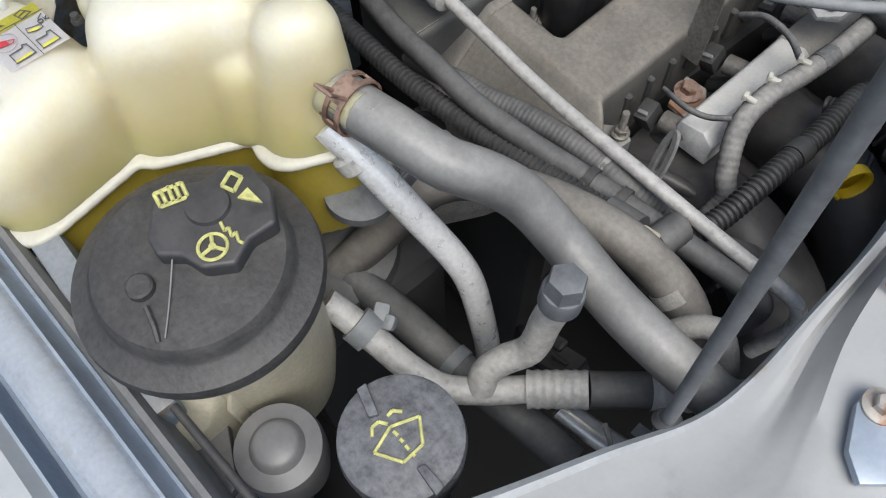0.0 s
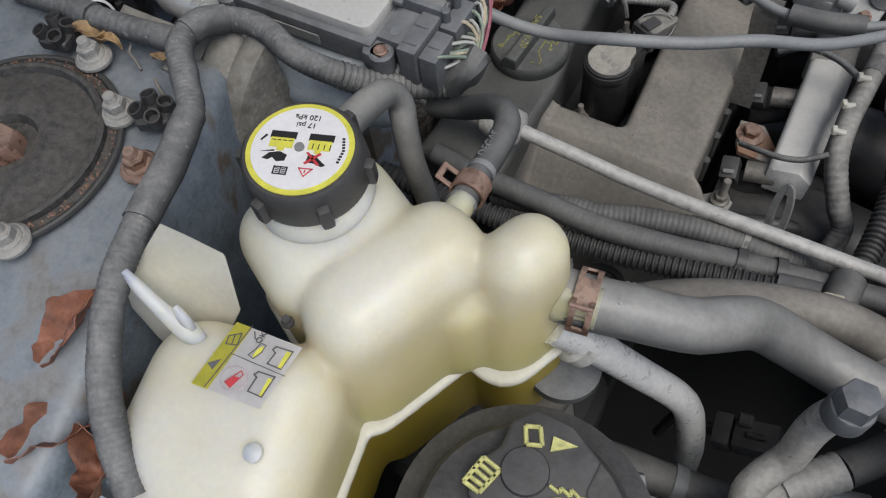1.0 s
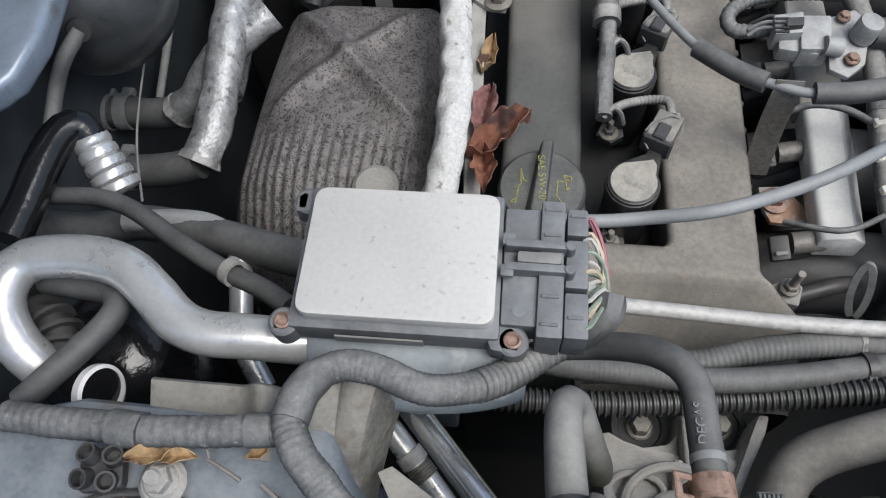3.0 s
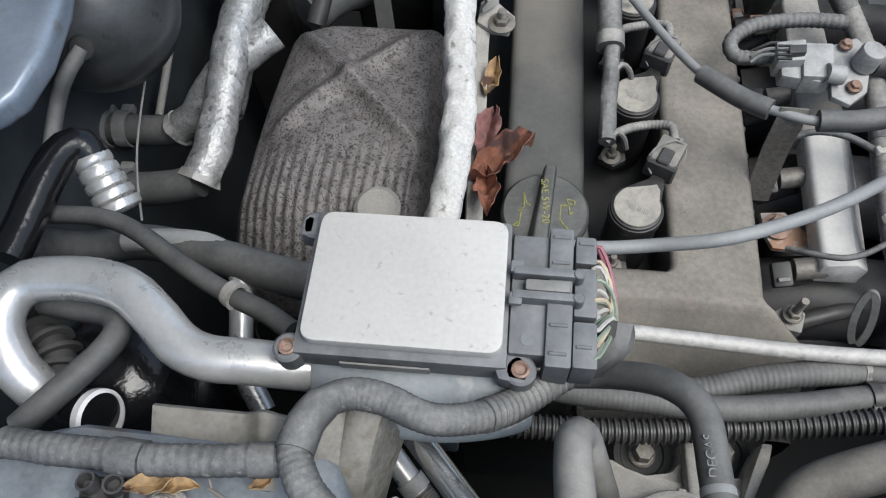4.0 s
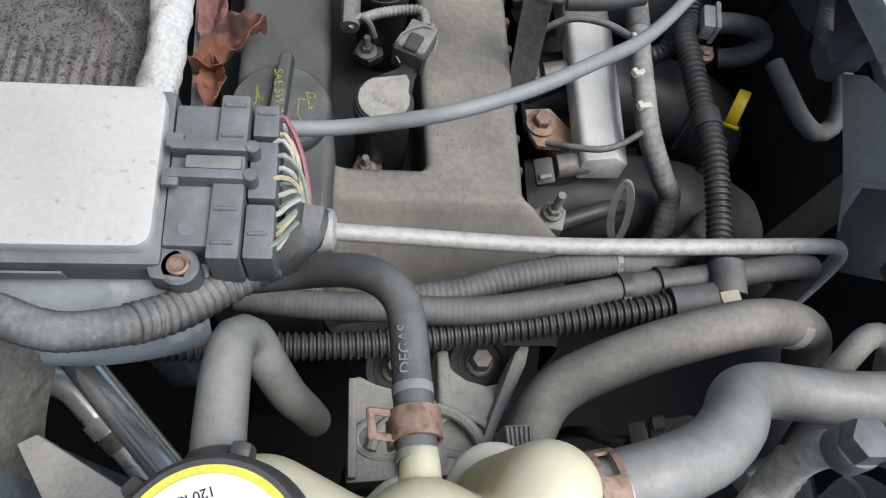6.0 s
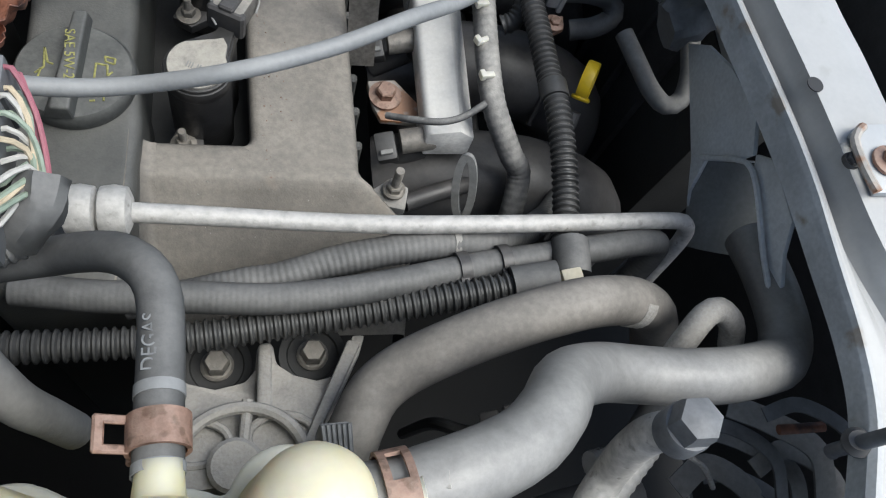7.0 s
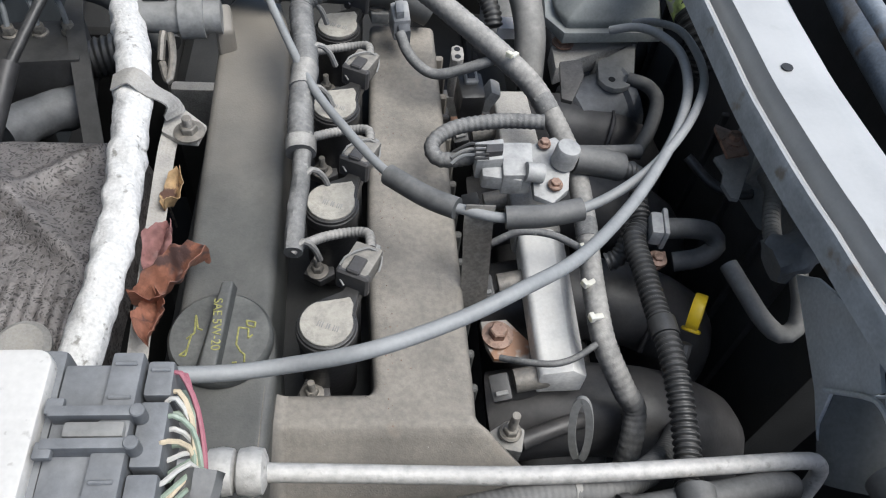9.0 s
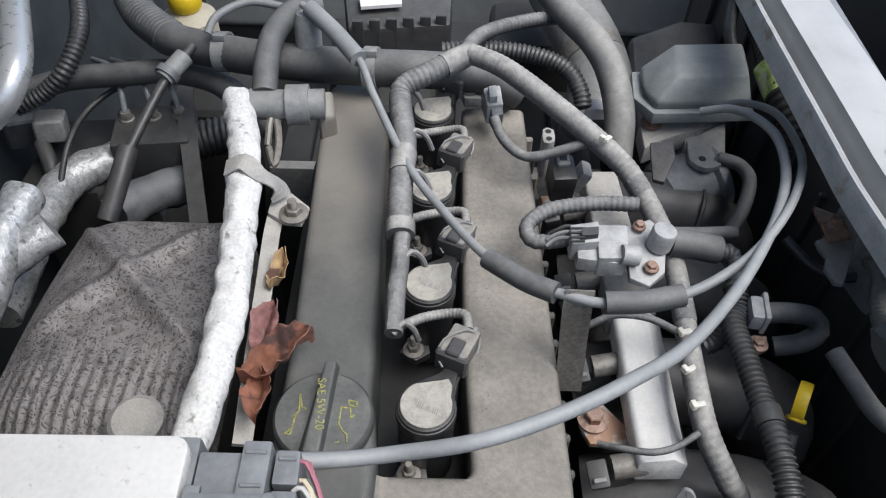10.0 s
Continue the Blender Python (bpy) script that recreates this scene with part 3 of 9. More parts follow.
solo("bonnet", box((1.02, 1.45, 0.025), pose(-0.27, 0.35, 1.42, 0, -52, 0), 0.01), M_PAINT, "raised bonnet over the engine bay", "bonnet", kind="structure")

# near wing: rounded crest with gutter and outer skin
wing = [(0.0, -0.404, 0.900), (0.0, -0.4045, 0.930), (0.0, -0.407, 0.936), (0.0, -0.410, 0.9355), (0.0, -0.413, 0.931), (0.0, -0.416, 0.930), (0.0, -0.4185, 0.936), (0.0, -0.421, 0.944), (0.0, -0.424, 0.948), (0.0, -0.430, 0.950), (0.0, -0.437, 0.949), (0.0, -0.4405, 0.946), (0.0, -0.442, 0.938), (0.0, -0.445, 0.928), (0.0, -0.449, 0.928), (0.0, -0.452, 0.946), (0.0, -0.456, 0.954), (0.0, -0.48, 0.958), (0.0, -0.54, 0.955), (0.0, -0.62, 0.93), (0.0, -0.68, 0.85), (0.0, -0.70, 0.6)]


def wing_at(u, v):
    k = v * (len(wing) - 1)
    i = min(int(k), len(wing) - 2)
    f = k - i
    x = -0.75 + 1.12 * u
    y = wing[i][1] * (1 - f) + wing[i + 1][1] * f + 0.055 * max(0.0, x) + 0.02 * max(0, x - 0.2)
    z = wing[i][2] * (1 - f) + wing[i + 1][2] * f + (0.02 if x < -0.05 else 0.0) * min(1, (-0.05 - x) / 0.3)
    return Vector((x, y, z))


fender = thing("fender_near", (-0.2, -0.42, 0.9), "blue-silver painted wing edge beside the reservoirs", "fender", kind="structure")
NW = len(wing) - 1
for nm, k0, k1, mt in (("inner_flange", 0, 4, M_FLANGE), ("gutter", 4, 7, M_WING), ("crest", 7, 11, M_CREST), ("groove", 11, 15, M_WING), ("outer_skin", 15, NW, M_PAINT)):
    part(nm, sheet(lambda u, v: wing_at(u, (k0 + (k1 - k0) * v) / NW), 60, (k1 - k0) * 2), mt, fender)
hose("wing_seal", [(-0.35, -0.4005, 0.934), (-0.1, -0.3995, 0.930), (0.05, -0.395, 0.926), (0.2, -0.385, 0.926), (0.33, -0.372, 0.926)], 0.0022, M_BLACK, "black rubber seal along the wing edge", "seal")

# front panel over the radiator
sup_in = [(0.245, 1.1), (0.252, 0.5), (0.2555, 0.335), (0.261, 0.18), (0.265, 0.06), (0.270, 0.0), (0.279, -0.06), (0.284, -0.10), (0.2865, -0.15), (0.288, -0.19), (0.284, -0.222), (0.268, -0.262), (0.25, -0.31), (0.225, -0.37)]
sup_out = [(0.290, 1.1), (0.303, 0.5), (0.311, 0.30), (0.317, 0.18), (0.321, 0.06), (0.324, -0.008), (0.330, -0.047), (0.335, -0.087), (0.346, -0.15), (0.38, -0.21), (0.41, -0.27), (0.43, -0.31), (0.44, -0.36), (0.45, -0.42)]


def along(line, k):
    i = min(int(k), len(line) - 2)
    f = k - i
    p = [Vector(line[min(max(i + d, 0), len(line) - 1)]) for d in (-1, 0, 1, 2)]
    return 0.5 * (2 * p[1] + (p[2] - p[0]) * f + (2 * p[0] - 5 * p[1] + 4 * p[2] - p[3]) * f * f + (3 * p[1] - p[0] - 3 * p[2] + p[3]) * f ** 3)


def sup_at(u, v):
    a, b = along(sup_in, u * (len(sup_in) - 1)), along(sup_out, u * (len(sup_out) - 1))
    flat = min(1.0, max(0.0, (a.y - 0.0) / 0.12))
    open_end = min(1.0, max(0.0, (-0.12 - a.y) / 0.09))
    near = [(0.0, 0.925), (0.0, 0.941), (0.015, 0.9445), (0.05, 0.9452), (0.09, 0.9440), (0.13, 0.9375), (0.155, 0.9365), (0.185, 0.9460), (0.22, 0.9555), (0.75, 0.956), (0.97, 0.954), (1.0, 0.950), (1.0, 0.90)]
    far = [(0.0, 0.914), (0.0, 0.931), (0.015, 0.9345), (0.05, 0.9352), (0.09, 0.9340), (0.13, 0.9275), (0.16, 0.9265), (0.19, 0.9360), (0.23, 0.9450), (0.75, 0.9455), (0.97, 0.944), (1.0, 0.942), (1.0, 0.90)]
    last = [(0.0, 0.925), (0.0, 0.937), (0.015, 0.940), (0.05, 0.9405), (0.10, 0.9415), (0.15, 0.943), (0.20, 0.945), (0.26, 0.948), (0.36, 0.952), (0.75, 0.956), (0.97, 0.954), (1.0, 0.950), (1.0, 0.90)]
    prof = [tuple(n * (1 - flat - open_end) + f * flat + e * open_end for n, f, e in zip(p, r, w)) for p, r, w in zip(near, far, last)]
    q = v * (len(prof) - 1)
    j = min(int(q), len(prof) - 2)
    h = q - j
    w = prof[j][0] * (1 - h) + prof[j + 1][0] * h
    z = prof[j][1] * (1 - h) + prof[j + 1][1] * h
    p = a.lerp(b, w)
    return Vector((p.x, p.y, z))


panel = thing("front_panel", (0.3, 0.2, 0.9), "blue-silver painted panel over the radiator", "panel", kind="structure")
part("top", sheet(lambda u, v: sup_at(u, (2.5 + 9.5 * v) / 12), 96, 38, 0.002), M_PANEL, panel)
part("lip", sheet(lambda u, v: sup_at(u, 2.5 / 12 * v), 96, 10, 0.002), M_LIPP, panel, "dirty beige flange along the inner edge")
rad = thing("radiator", (0.345, 0.30, 0.45), "black radiator with a ribbed fan shroud behind the front panel", "radiator")
part("core", box((0.05, 0.70, 0.40), pose(0.355, 0.34, 0.65), 0.004), M_DEEP, rad)
part("top_tank", box((0.05, 0.68, 0.035), pose(0.350, 0.34, 0.870), 0.010, 3), M_DUCT, rad)
part("fan_shroud", box((0.012, 0.60, 0.30), pose(0.330, 0.36, 0.69), 0.004), M_BLACK, rad)
for k in range(9):
    part("shroud_rib", box((0.008, 0.005, 0.26), pose(0.322, 0.10 + 0.06 * k, 0.695), 0.0015, 1), M_BLACK, rad)
solo("grille_backing", box((0.02, 1.3, 0.5), pose(0.50, 0.30, 0.68), 0.004), M_BLACK, "black plastic grille backing in front of the radiator", "grille", kind="structure")
solo("bumper_skin", slab([(0.50, -0.45), (0.56, -0.45), (0.62, 0.3), (0.56, 1.1), (0.50, 1.1)], 0.4, 0.90, 0.015, 3), M_PAINT, "blue-silver painted nose panel", "bumper", kind="structure")

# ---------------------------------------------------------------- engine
solo("engine_block", slab([(-0.12, -0.10), (0.09, -0.10), (0.10, 0.30), (-0.12, 0.33)], 0.36, 0.755, 0.01), M_DEEP, "engine block under the cover, coloured near black for its shade", "engine")
gear = thing("gearbox", (0.0, 0.55, 0.36), "gearbox beside the engine, coloured near black for its shade", "gearbox")
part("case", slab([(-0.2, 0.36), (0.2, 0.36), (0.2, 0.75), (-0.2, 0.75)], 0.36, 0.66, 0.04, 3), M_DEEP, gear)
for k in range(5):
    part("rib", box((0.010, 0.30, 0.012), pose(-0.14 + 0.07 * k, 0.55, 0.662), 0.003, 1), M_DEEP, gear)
part("flange", box((0.36, 0.014, 0.10), pose(0.0, 0.375, 0.65), 0.004, 2), M_CAST, gear)

cover = thing("engine_cover", (0.0, 0.1, 0.755), "dusty grey-brown plastic valve cover on the engine", "engine cover")
def right_edge(y):
    return 0.0905 - 0.030 * max(0.0, y + 0.03) + (0.0 if y > -0.05 else min(0.034, (-0.05 - y) * 1.3))


def slot_edge(y):
    return 0.0285 - 0.05 * min(0.11, max(0.0, y + 0.03))


def top_height(x, y):
    z = 0.822
    crease = -0.0535 - 0.030 * max(0.0, x - 0.07)
    if crease < y < crease + 0.005:
        z += 0.0008 * math.sin(math.pi * (y - crease) / 0.005)
    if y < crease:
        d = crease - y
        z -= 0.9 * d * min(1.0, d / 0.005)
    return z + 0.0004 * noise.noise(Vector((x * 60, y * 60, 0)))


def well_edge(y):
    """Edge of the coil valley, with a rounded front corner."""
    d = min(1.0, max(0.0, (-0.0255 - y) / 0.009))
    return slot_edge(y) - (0.009 * (1 - math.sqrt(1 - d * d)) if y > -0.0345 else 0.0)


cb = bmesh.new()
ys = sorted([-0.128 + 0.0045 * i for i in range(101)] + [-0.0344, -0.0341, -0.0330, -0.0318, -0.0305, -0.0280, -0.0268])
R = 0.006
rows_r = []
for y in ys:
    xl, xr = well_edge(y), right_edge(y)
    row = []
    zt = top_height(xl, y)
    if y > -0.0345:
        row += [(xl, zt - 0.07)] + [(xl + R - R * math.cos(a), zt - R + R * math.sin(a)) for a in (0, 0.52, 1.05)]
    else:
        row += [(xl, top_height(xl, y))] * 4
    row += [(xl + R + (xr - xl - 2 * R) * k / 8, top_height(xl, y)) for k in range(9)]
    row += [(xr - R + R * math.sin(a), zt - R + R * math.cos(a)) for a in (0.52, 1.05, 1.57)] + [(xr + 0.002, zt - 0.028), (xr + 0.002, zt - 0.075)]
    rows_r.append([cb.verts.new((px, y, pz)) for px, pz in row])
for a, b in zip(rows_r, rows_r[1:]):
    for k in range(len(a) - 1):
        cb.faces.new((a[k], a[k + 1], b[k + 1], b[k]))
yl = [y for y in ys if y <= -0.0345]
rows_l = [[cb.verts.new((-0.034 + (slot_edge(y) + 0.034) * k / 8, y, top_height(0.0, y))) for k in range(9)] for y in yl]
for a in (0.52, 1.05, 1.57):
    rows_l.append([cb.verts.new((-0.034 + (slot_edge(yl[-1]) + 0.034) * k / 8, yl[-1] + R * math.sin(a), 0.822 - R + R * math.cos(a))) for k in range(9)])
rows_l.append([cb.verts.new((-0.034 + (slot_edge(yl[-1]) + 0.034) * k / 8, yl[-1] + R, 0.75)) for k in range(9)])
for a, b in zip(rows_l, rows_l[1:]):
    for k in range(8):
        cb.faces.new((a[k], a[k + 1], b[k + 1], b[k]))
end = rows_r[-1]
cap_row = [cb.verts.new((v.co.x, v.co.y + 0.006, v.co.z - 0.012)) for v in end]
low_row = [cb.verts.new((v.co.x, v.co.y + 0.008, 0.75)) for v in end]
for a, b in ((end, cap_row), (cap_row, low_row)):
    for k in range(len(a) - 1):
        cb.faces.new((a[k], a[k + 1], b[k + 1], b[k]))
bmesh.ops.remove_doubles(cb, verts=cb.verts, dist=0.0002)
part("right_bank", cb, M_COVER, cover, smooth=50)
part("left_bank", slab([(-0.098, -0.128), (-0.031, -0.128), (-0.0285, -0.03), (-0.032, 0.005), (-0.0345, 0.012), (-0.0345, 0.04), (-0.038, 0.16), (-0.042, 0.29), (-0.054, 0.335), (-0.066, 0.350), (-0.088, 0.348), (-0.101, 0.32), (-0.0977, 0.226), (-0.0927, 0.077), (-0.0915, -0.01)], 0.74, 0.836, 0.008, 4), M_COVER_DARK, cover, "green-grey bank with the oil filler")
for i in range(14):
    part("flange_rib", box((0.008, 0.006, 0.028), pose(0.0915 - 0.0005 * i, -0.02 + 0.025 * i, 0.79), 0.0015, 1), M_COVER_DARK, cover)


def fillet_at(u, v):
    y = -0.127 + 0.0925 * u
    low = top_height(-0.02, y)
    a = v * math.pi / 2
    return Vector((-0.0345 + 0.0125 * v, y, low + 0.0005 + (0.8355 - low) * (1 - math.sin(a)) ** 1.3))


part("fillet", sheet(fillet_at, 40, 10, 0.001), M_COVER, cover, smooth=60)
# The valley's shade is put into this floor's near-black colour.
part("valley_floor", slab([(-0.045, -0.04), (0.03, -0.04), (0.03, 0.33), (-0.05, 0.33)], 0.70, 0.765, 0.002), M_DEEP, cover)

# oil filler cap
oil = thing("oil_cap", (-0.0620, -0.0065, 0.836), "black ribbed oil filler cap with worn yellow print", "cap")
OC = Vector((-0.0620, -0.0065, 0.836))
part("cap_disc", lathe([(0.0, 0.0), (0.030, 0.0), (0.0308, 0.003), (0.0302, 0.0085), (0.0285, 0.0105), (0.0, 0.0112)], OC, (0, 0, 1), 56), M_OILCAP, oil)
grip = bmesh.new()
gv = [grip.verts.new((OC.x + gx, OC.y + gy, OC.z + gz)) for gx, gy, gz in ((-0.0125, -0.030, 0.0105), (0.0030, -0.0305, 0.0105), (0.0070, 0.0335, 0.0105), (-0.0030, 0.0335, 0.0105), (-0.0075, -0.029, 0.0195), (0.0018, -0.0295, 0.0195), (0.0055, 0.0325, 0.0195), (-0.0015, 0.0325, 0.0195))]
for f in ((0, 3, 2, 1), (4, 5, 6, 7), (0, 1, 5, 4), (1, 2, 6, 5), (2, 3, 7, 6), (3, 0, 4, 7)):
    grip.faces.new([gv[k] for k in f])
bmesh.ops.recalc_face_normals(grip, faces=grip.faces)
part("grip", bevelled(grip, 0.0016, 3), M_OILCAP, oil)
lettering("SAE 5W-20", 0.0074, pose(*(OC + Vector((-0.0008, 0.002, 0.0196))), 0, 0, -86), M_YELLOW_D, oil)
OIL_CAN = (((0.0105, 0.0050), (0.0162, 0.0040)), ((0.0105, 0.0050), (0.0102, -0.0065)), ((0.0102, -0.0065), (0.0130, -0.0111)), ((0.0130, -0.0111), (0.0157, -0.0132)), ((0.0157, -0.0132), (0.0160, -0.0182)), ((0.0162, 0.0040), (0.0167, -0.0024)), ((0.0167, -0.0024), (0.0190, 0.0)), ((0.0146, 0.0097), (0.0199, 0.0085)), ((0.0199, 0.0085), (0.0196, 0.0050)), ((0.0196, 0.0050), (0.0151, 0.0065)), ((0.0151, 0.0065), (0.0146, 0.0097)), ((0.0092, -0.0186), (0.0118, -0.0182)))
DIP_STICK = (((-0.0154, 0.0132), (-0.0130, 0.0040)), ((-0.0130, 0.0040), (-0.0102, 0.0030)), ((-0.0154, 0.0132), (-0.0146, 0.0010)), ((-0.0146, 0.0010), (-0.0186, -0.0030)), ((-0.0162, 0.0), (-0.0173, -0.0101)), ((-0.0173, -0.0101), (-0.0211, -0.0138)), ((-0.0211, -0.0138), (-0.0178, -0.0142)), ((-0.0178, -0.0142), (-0.0170, -0.0101)))
for a, b in OIL_CAN + DIP_STICK:
    part("symbol_stroke", tube([(OC.x + a[0], OC.y + a[1], OC.z + 0.0109), (OC.x + b[0], OC.y + b[1], OC.z + 0.0109)], 0.0006, 6), M_YELLOW_D, oil)

# ignition coils: built once at the origin of the first, then copied along the valley
coil = thing("ignition_coil", (0, 0, 0.85), "round-topped ignition coil with a dusty resin face", "ignition coil", "coils in the cover valley")
outl = [(0.0178 * math.cos(a), 0.0178 * math.sin(a)) for a in np.linspace(radians(110), radians(385), 26)] + [(0.0185, 0.020), (0.0205, 0.027), (0.0130, 0.031), (0.0085, 0.024)]
part("body", slab(outl, 0.775, 0.8485, 0.0015), M_COIL, coil)
inn = [(0.0160 * math.cos(a), 0.0160 * math.sin(a)) for a in np.linspace(radians(115), radians(380), 26)] + [(0.0158, 0.0135), (0.0135, 0.0185), (0.0098, 0.0175)]
part("resin_face", slab(inn, 0.8480, 0.8502, 0.0004, 1), M_COILTOP, coil, "dusty beige resin face")
part("rim", slab([(p[0] * 1.06, p[1] * 1.06) for p in outl], 0.838, 0.8462, 0.001), M_COIL, coil)
lettering("III II III", 0.0055, pose(0.001, -0.003, 0.8503, 0, 0, -20), M_GREYCON, coil, "worn_marking")
plug = part("plug", box((0.019, 0.026, 0.014), pose(0.0200, 0.0400, 0.8525, -6, 0, -24), 0.002, 2), M_COILPLUG, coil)
part("lock_tab", box((0.009, 0.014, 0.004), pose(0.0175, 0.0345, 0.8605, -6, 0, -24), 0.001, 1), M_CLEAN, plug)
part("collar", box((0.022, 0.006, 0.017), pose(0.0150, 0.0290, 0.8520, -6, 0, -24), 0.0015, 1), M_CLEAN, plug)
part("bail", tube([(0.0095, 0.0260, 0.851), (0.0060, 0.0330, 0.8545), (0.0100, 0.0400, 0.8615), (0.0250, 0.0480, 0.8610), (0.0330, 0.0450, 0.855), (0.0310, 0.0370, 0.850)], 0.0007, 6), M_GREYCON, plug)
for dx in (-0.004, 0.004):
    part("seal", tube([(0.0248 + dx, 0.0505 + 0.4 * dx, 0.8515), (0.0262 + dx, 0.0545 + 0.4 * dx, 0.8512)], 0.0026, 8), M_GREYCON, plug)
part("mount_ear", slab([(-0.020, -0.024), (-0.008, -0.031), (0.002, -0.024), (0.0, -0.012), (-0.014, -0.010)], 0.792, 0.799, 0.001), M_CLEAN, coil)
part("mount_bolt", hexbolt((-0.010, -0.022, 0.799), r=0.0045, h=0.005, stud=0.010), M_STEEL, coil)
part("lead", tube([(0.026, 0.053, 0.853), (0.024, 0.066, 0.852), (0.012, 0.070, 0.848), (-0.004, 0.066, 0.848), (-0.014, 0.058, 0.852), (-0.022, 0.052, 0.856)], 0.0036, 10, rib=0.003, amp=0.0003), M_LOOM2, coil)
WORLD[coil] = coil.matrix_basis.copy()
for i in range(1, 4):
    copy_thing(coil, Matrix.Translation((0.0 - 0.001 * i, 0.095 * i, 0.85)))

cl = thing("coil_loom", (-0.03, 0.1, 0.86), "dusty cloth-taped wiring loom along the coils", "wiring loom")
C1 = [(-0.0222, 0.0455, 0.858), (-0.022, 0.0758, 0.86), (-0.0209, 0.0985, 0.862), (-0.0206, 0.126, 0.866)]
C2 = [(-0.0224, 0.1305, 0.868), (-0.0236, 0.1649, 0.872), (-0.0228, 0.2102, 0.876), (-0.0284, 0.2532, 0.88), (-0.0263, 0.2672, 0.885), (-0.0094, 0.2777, 0.89), (0.0269, 0.3019, 0.895)]
part("trunk", tube(C1, 0.0062, 14, wobble=0.1), M_LOOM, cl)
part("trunk", tube(C2, 0.0092, 14, rib=0.0045, amp=0.0005), M_LOOM, cl)
part("end_cap", tube([(-0.022, 0.1233, 0.866), (-0.0225, 0.1338, 0.868)], 0.0105, 14, wobble=0.1), M_LOOM2, cl)
part("tape_wrap", tube([Vector(C2[1]).lerp(Vector(C2[2]), 0.3), Vector(C2[1]).lerp(Vector(C2[2]), 0.8)], 0.0098, 14, wobble=0.12), M_LOOM2, cl)
part("tape_wrap", tube([Vector(C2[5]).lerp(Vector(C2[6]), 0.4), Vector(C2[6])], 0.0098, 14, wobble=0.12), M_LOOM2, cl)
for p, q in zip(C1[::2] + C2[1:4:1], ((0.012, 0.006), (0.014, 0.010), (0.016, 0.014), (0.016, 0.010), (0.014, 0.012))):
    part("branch", tube([p, (p[0] + q[0] * 0.5, p[1] + q[1], p[2] + 0.004), (p[0] + q[0], p[1] + q[1] * 1.2, p[2] - 0.004), (p[0] + q[0] * 1.3, p[1] + q[1] * 1.1, p[2] - 0.016)], 0.0022, 8), M_LOOM2, cl)

# fuel rail
rail = thing("fuel_rail", (0.15, 0.08, 0.79), "square silver fuel rail with a dusty top", "fuel rail")
part("rail_body", hull([(x, y, z + 0.00002 * (y * 1000)) for y in (-0.0165, 0.098) for x, z in ((0.1365 - 0.02 * max(0, y), 0.788), (0.1350 - 0.02 * max(0, y), 0.810), (0.1375 - 0.02 * max(0, y), 0.8135), (0.1560, 0.8185), (0.1665, 0.8105), (0.1665, 0.790))], 0.0018), M_TAN, rail)
part("rail_far_end", slab([(0.1320, 0.0980, 0.812), (0.1650, 0.0985, 0.816), (0.1575, 0.2553, 0.812), (0.128, 0.2542, 0.812)], 0.788, None, 0.003, 3), M_CAST, rail)
for i, (px, py) in enumerate(((0.1356, -0.0076), (0.1316, 0.0694), (0.1276, 0.1464), (0.1236, 0.2234))):
    inj = thing("fuel_injector", (px - 0.012, py, 0.775), "black fuel injector plugged below the fuel rail", "fuel injector", "injectors along the rail")
    part("seat", lathe([(0.008, 0), (0.008, 0.020), (0.0065, 0.026)], (px - 0.014, py - 0.004, 0.795), (0.9, 0.1, 0.15), 18), M_STEEL, inj)
    part("body", lathe([(0.006, 0), (0.007, 0.02), (0.007, 0.03)], (px - 0.020, py - 0.002, 0.762), (0.75, 0.1, 0.6), 16), M_BLACK, inj)
    part("plug", box((0.013, 0.018, 0.017), pose(px - 0.024, py - 0.010, 0.797, 20, -15, 5), 0.0020, 2), M_BLACK, inj)
    part("plug_window", box((0.008, 0.003, 0.008), pose(px - 0.0245, py - 0.0165, 0.8025, 20, -15, 5), 0.0005, 1), M_GREYCON, inj)
hose("injector_lead", [(0.11, -0.0051, 0.815), (0.1243, -0.0142, 0.826), (0.1395, -0.0187, 0.832), (0.1533, -0.0157, 0.834), (0.1668, -0.0091, 0.84)], 0.0022, M_LOOM, "thin grey injector wire across the fuel rail", "wire", seg=8)
hose("injector_lead", [(0.1084, 0.0726, 0.835), (0.126, 0.0747, 0.845), (0.1485, 0.0726, 0.845), (0.1668, 0.0604, 0.846)], 0.0026, M_LOOM, "thin grey injector wire across the fuel rail", "wire", seg=8)

lug = thing("rail_bracket", (0.1128, 0.0289, 0.79), "rust-stained steel bracket holding the fuel rail", "bracket")
part("plate", slab([(0.1032, 0.0374, 0.79), (0.1219, 0.0393, 0.79), (0.1369, 0.0209, 0.79), (0.1353, 0.0073, 0.788), (0.1108, 0.0087, 0.788), (0.1062, 0.0191, 0.788)], 0.783, None, 0.001), M_RUSTY, lug)
part("bolt", hexbolt((0.1144, 0.0259, 0.79), r=0.0065, h=0.007), M_RUST, lug)
lug2 = thing("rail_bracket", (0.1079, 0.2412, 0.79), "rust-stained steel bracket holding the fuel rail", "bracket")
part("plate", slab([(0.0933, 0.2442, 0.79), (0.1206, 0.2452, 0.79), (0.1244, 0.2334, 0.79), (0.0947, 0.2296, 0.79)], 0.783, None, 0.001), M_RUSTY, lug2)
part("bolt", hexbolt((0.1129, 0.2414, 0.79), r=0.006, h=0.006), M_RUST, lug2)

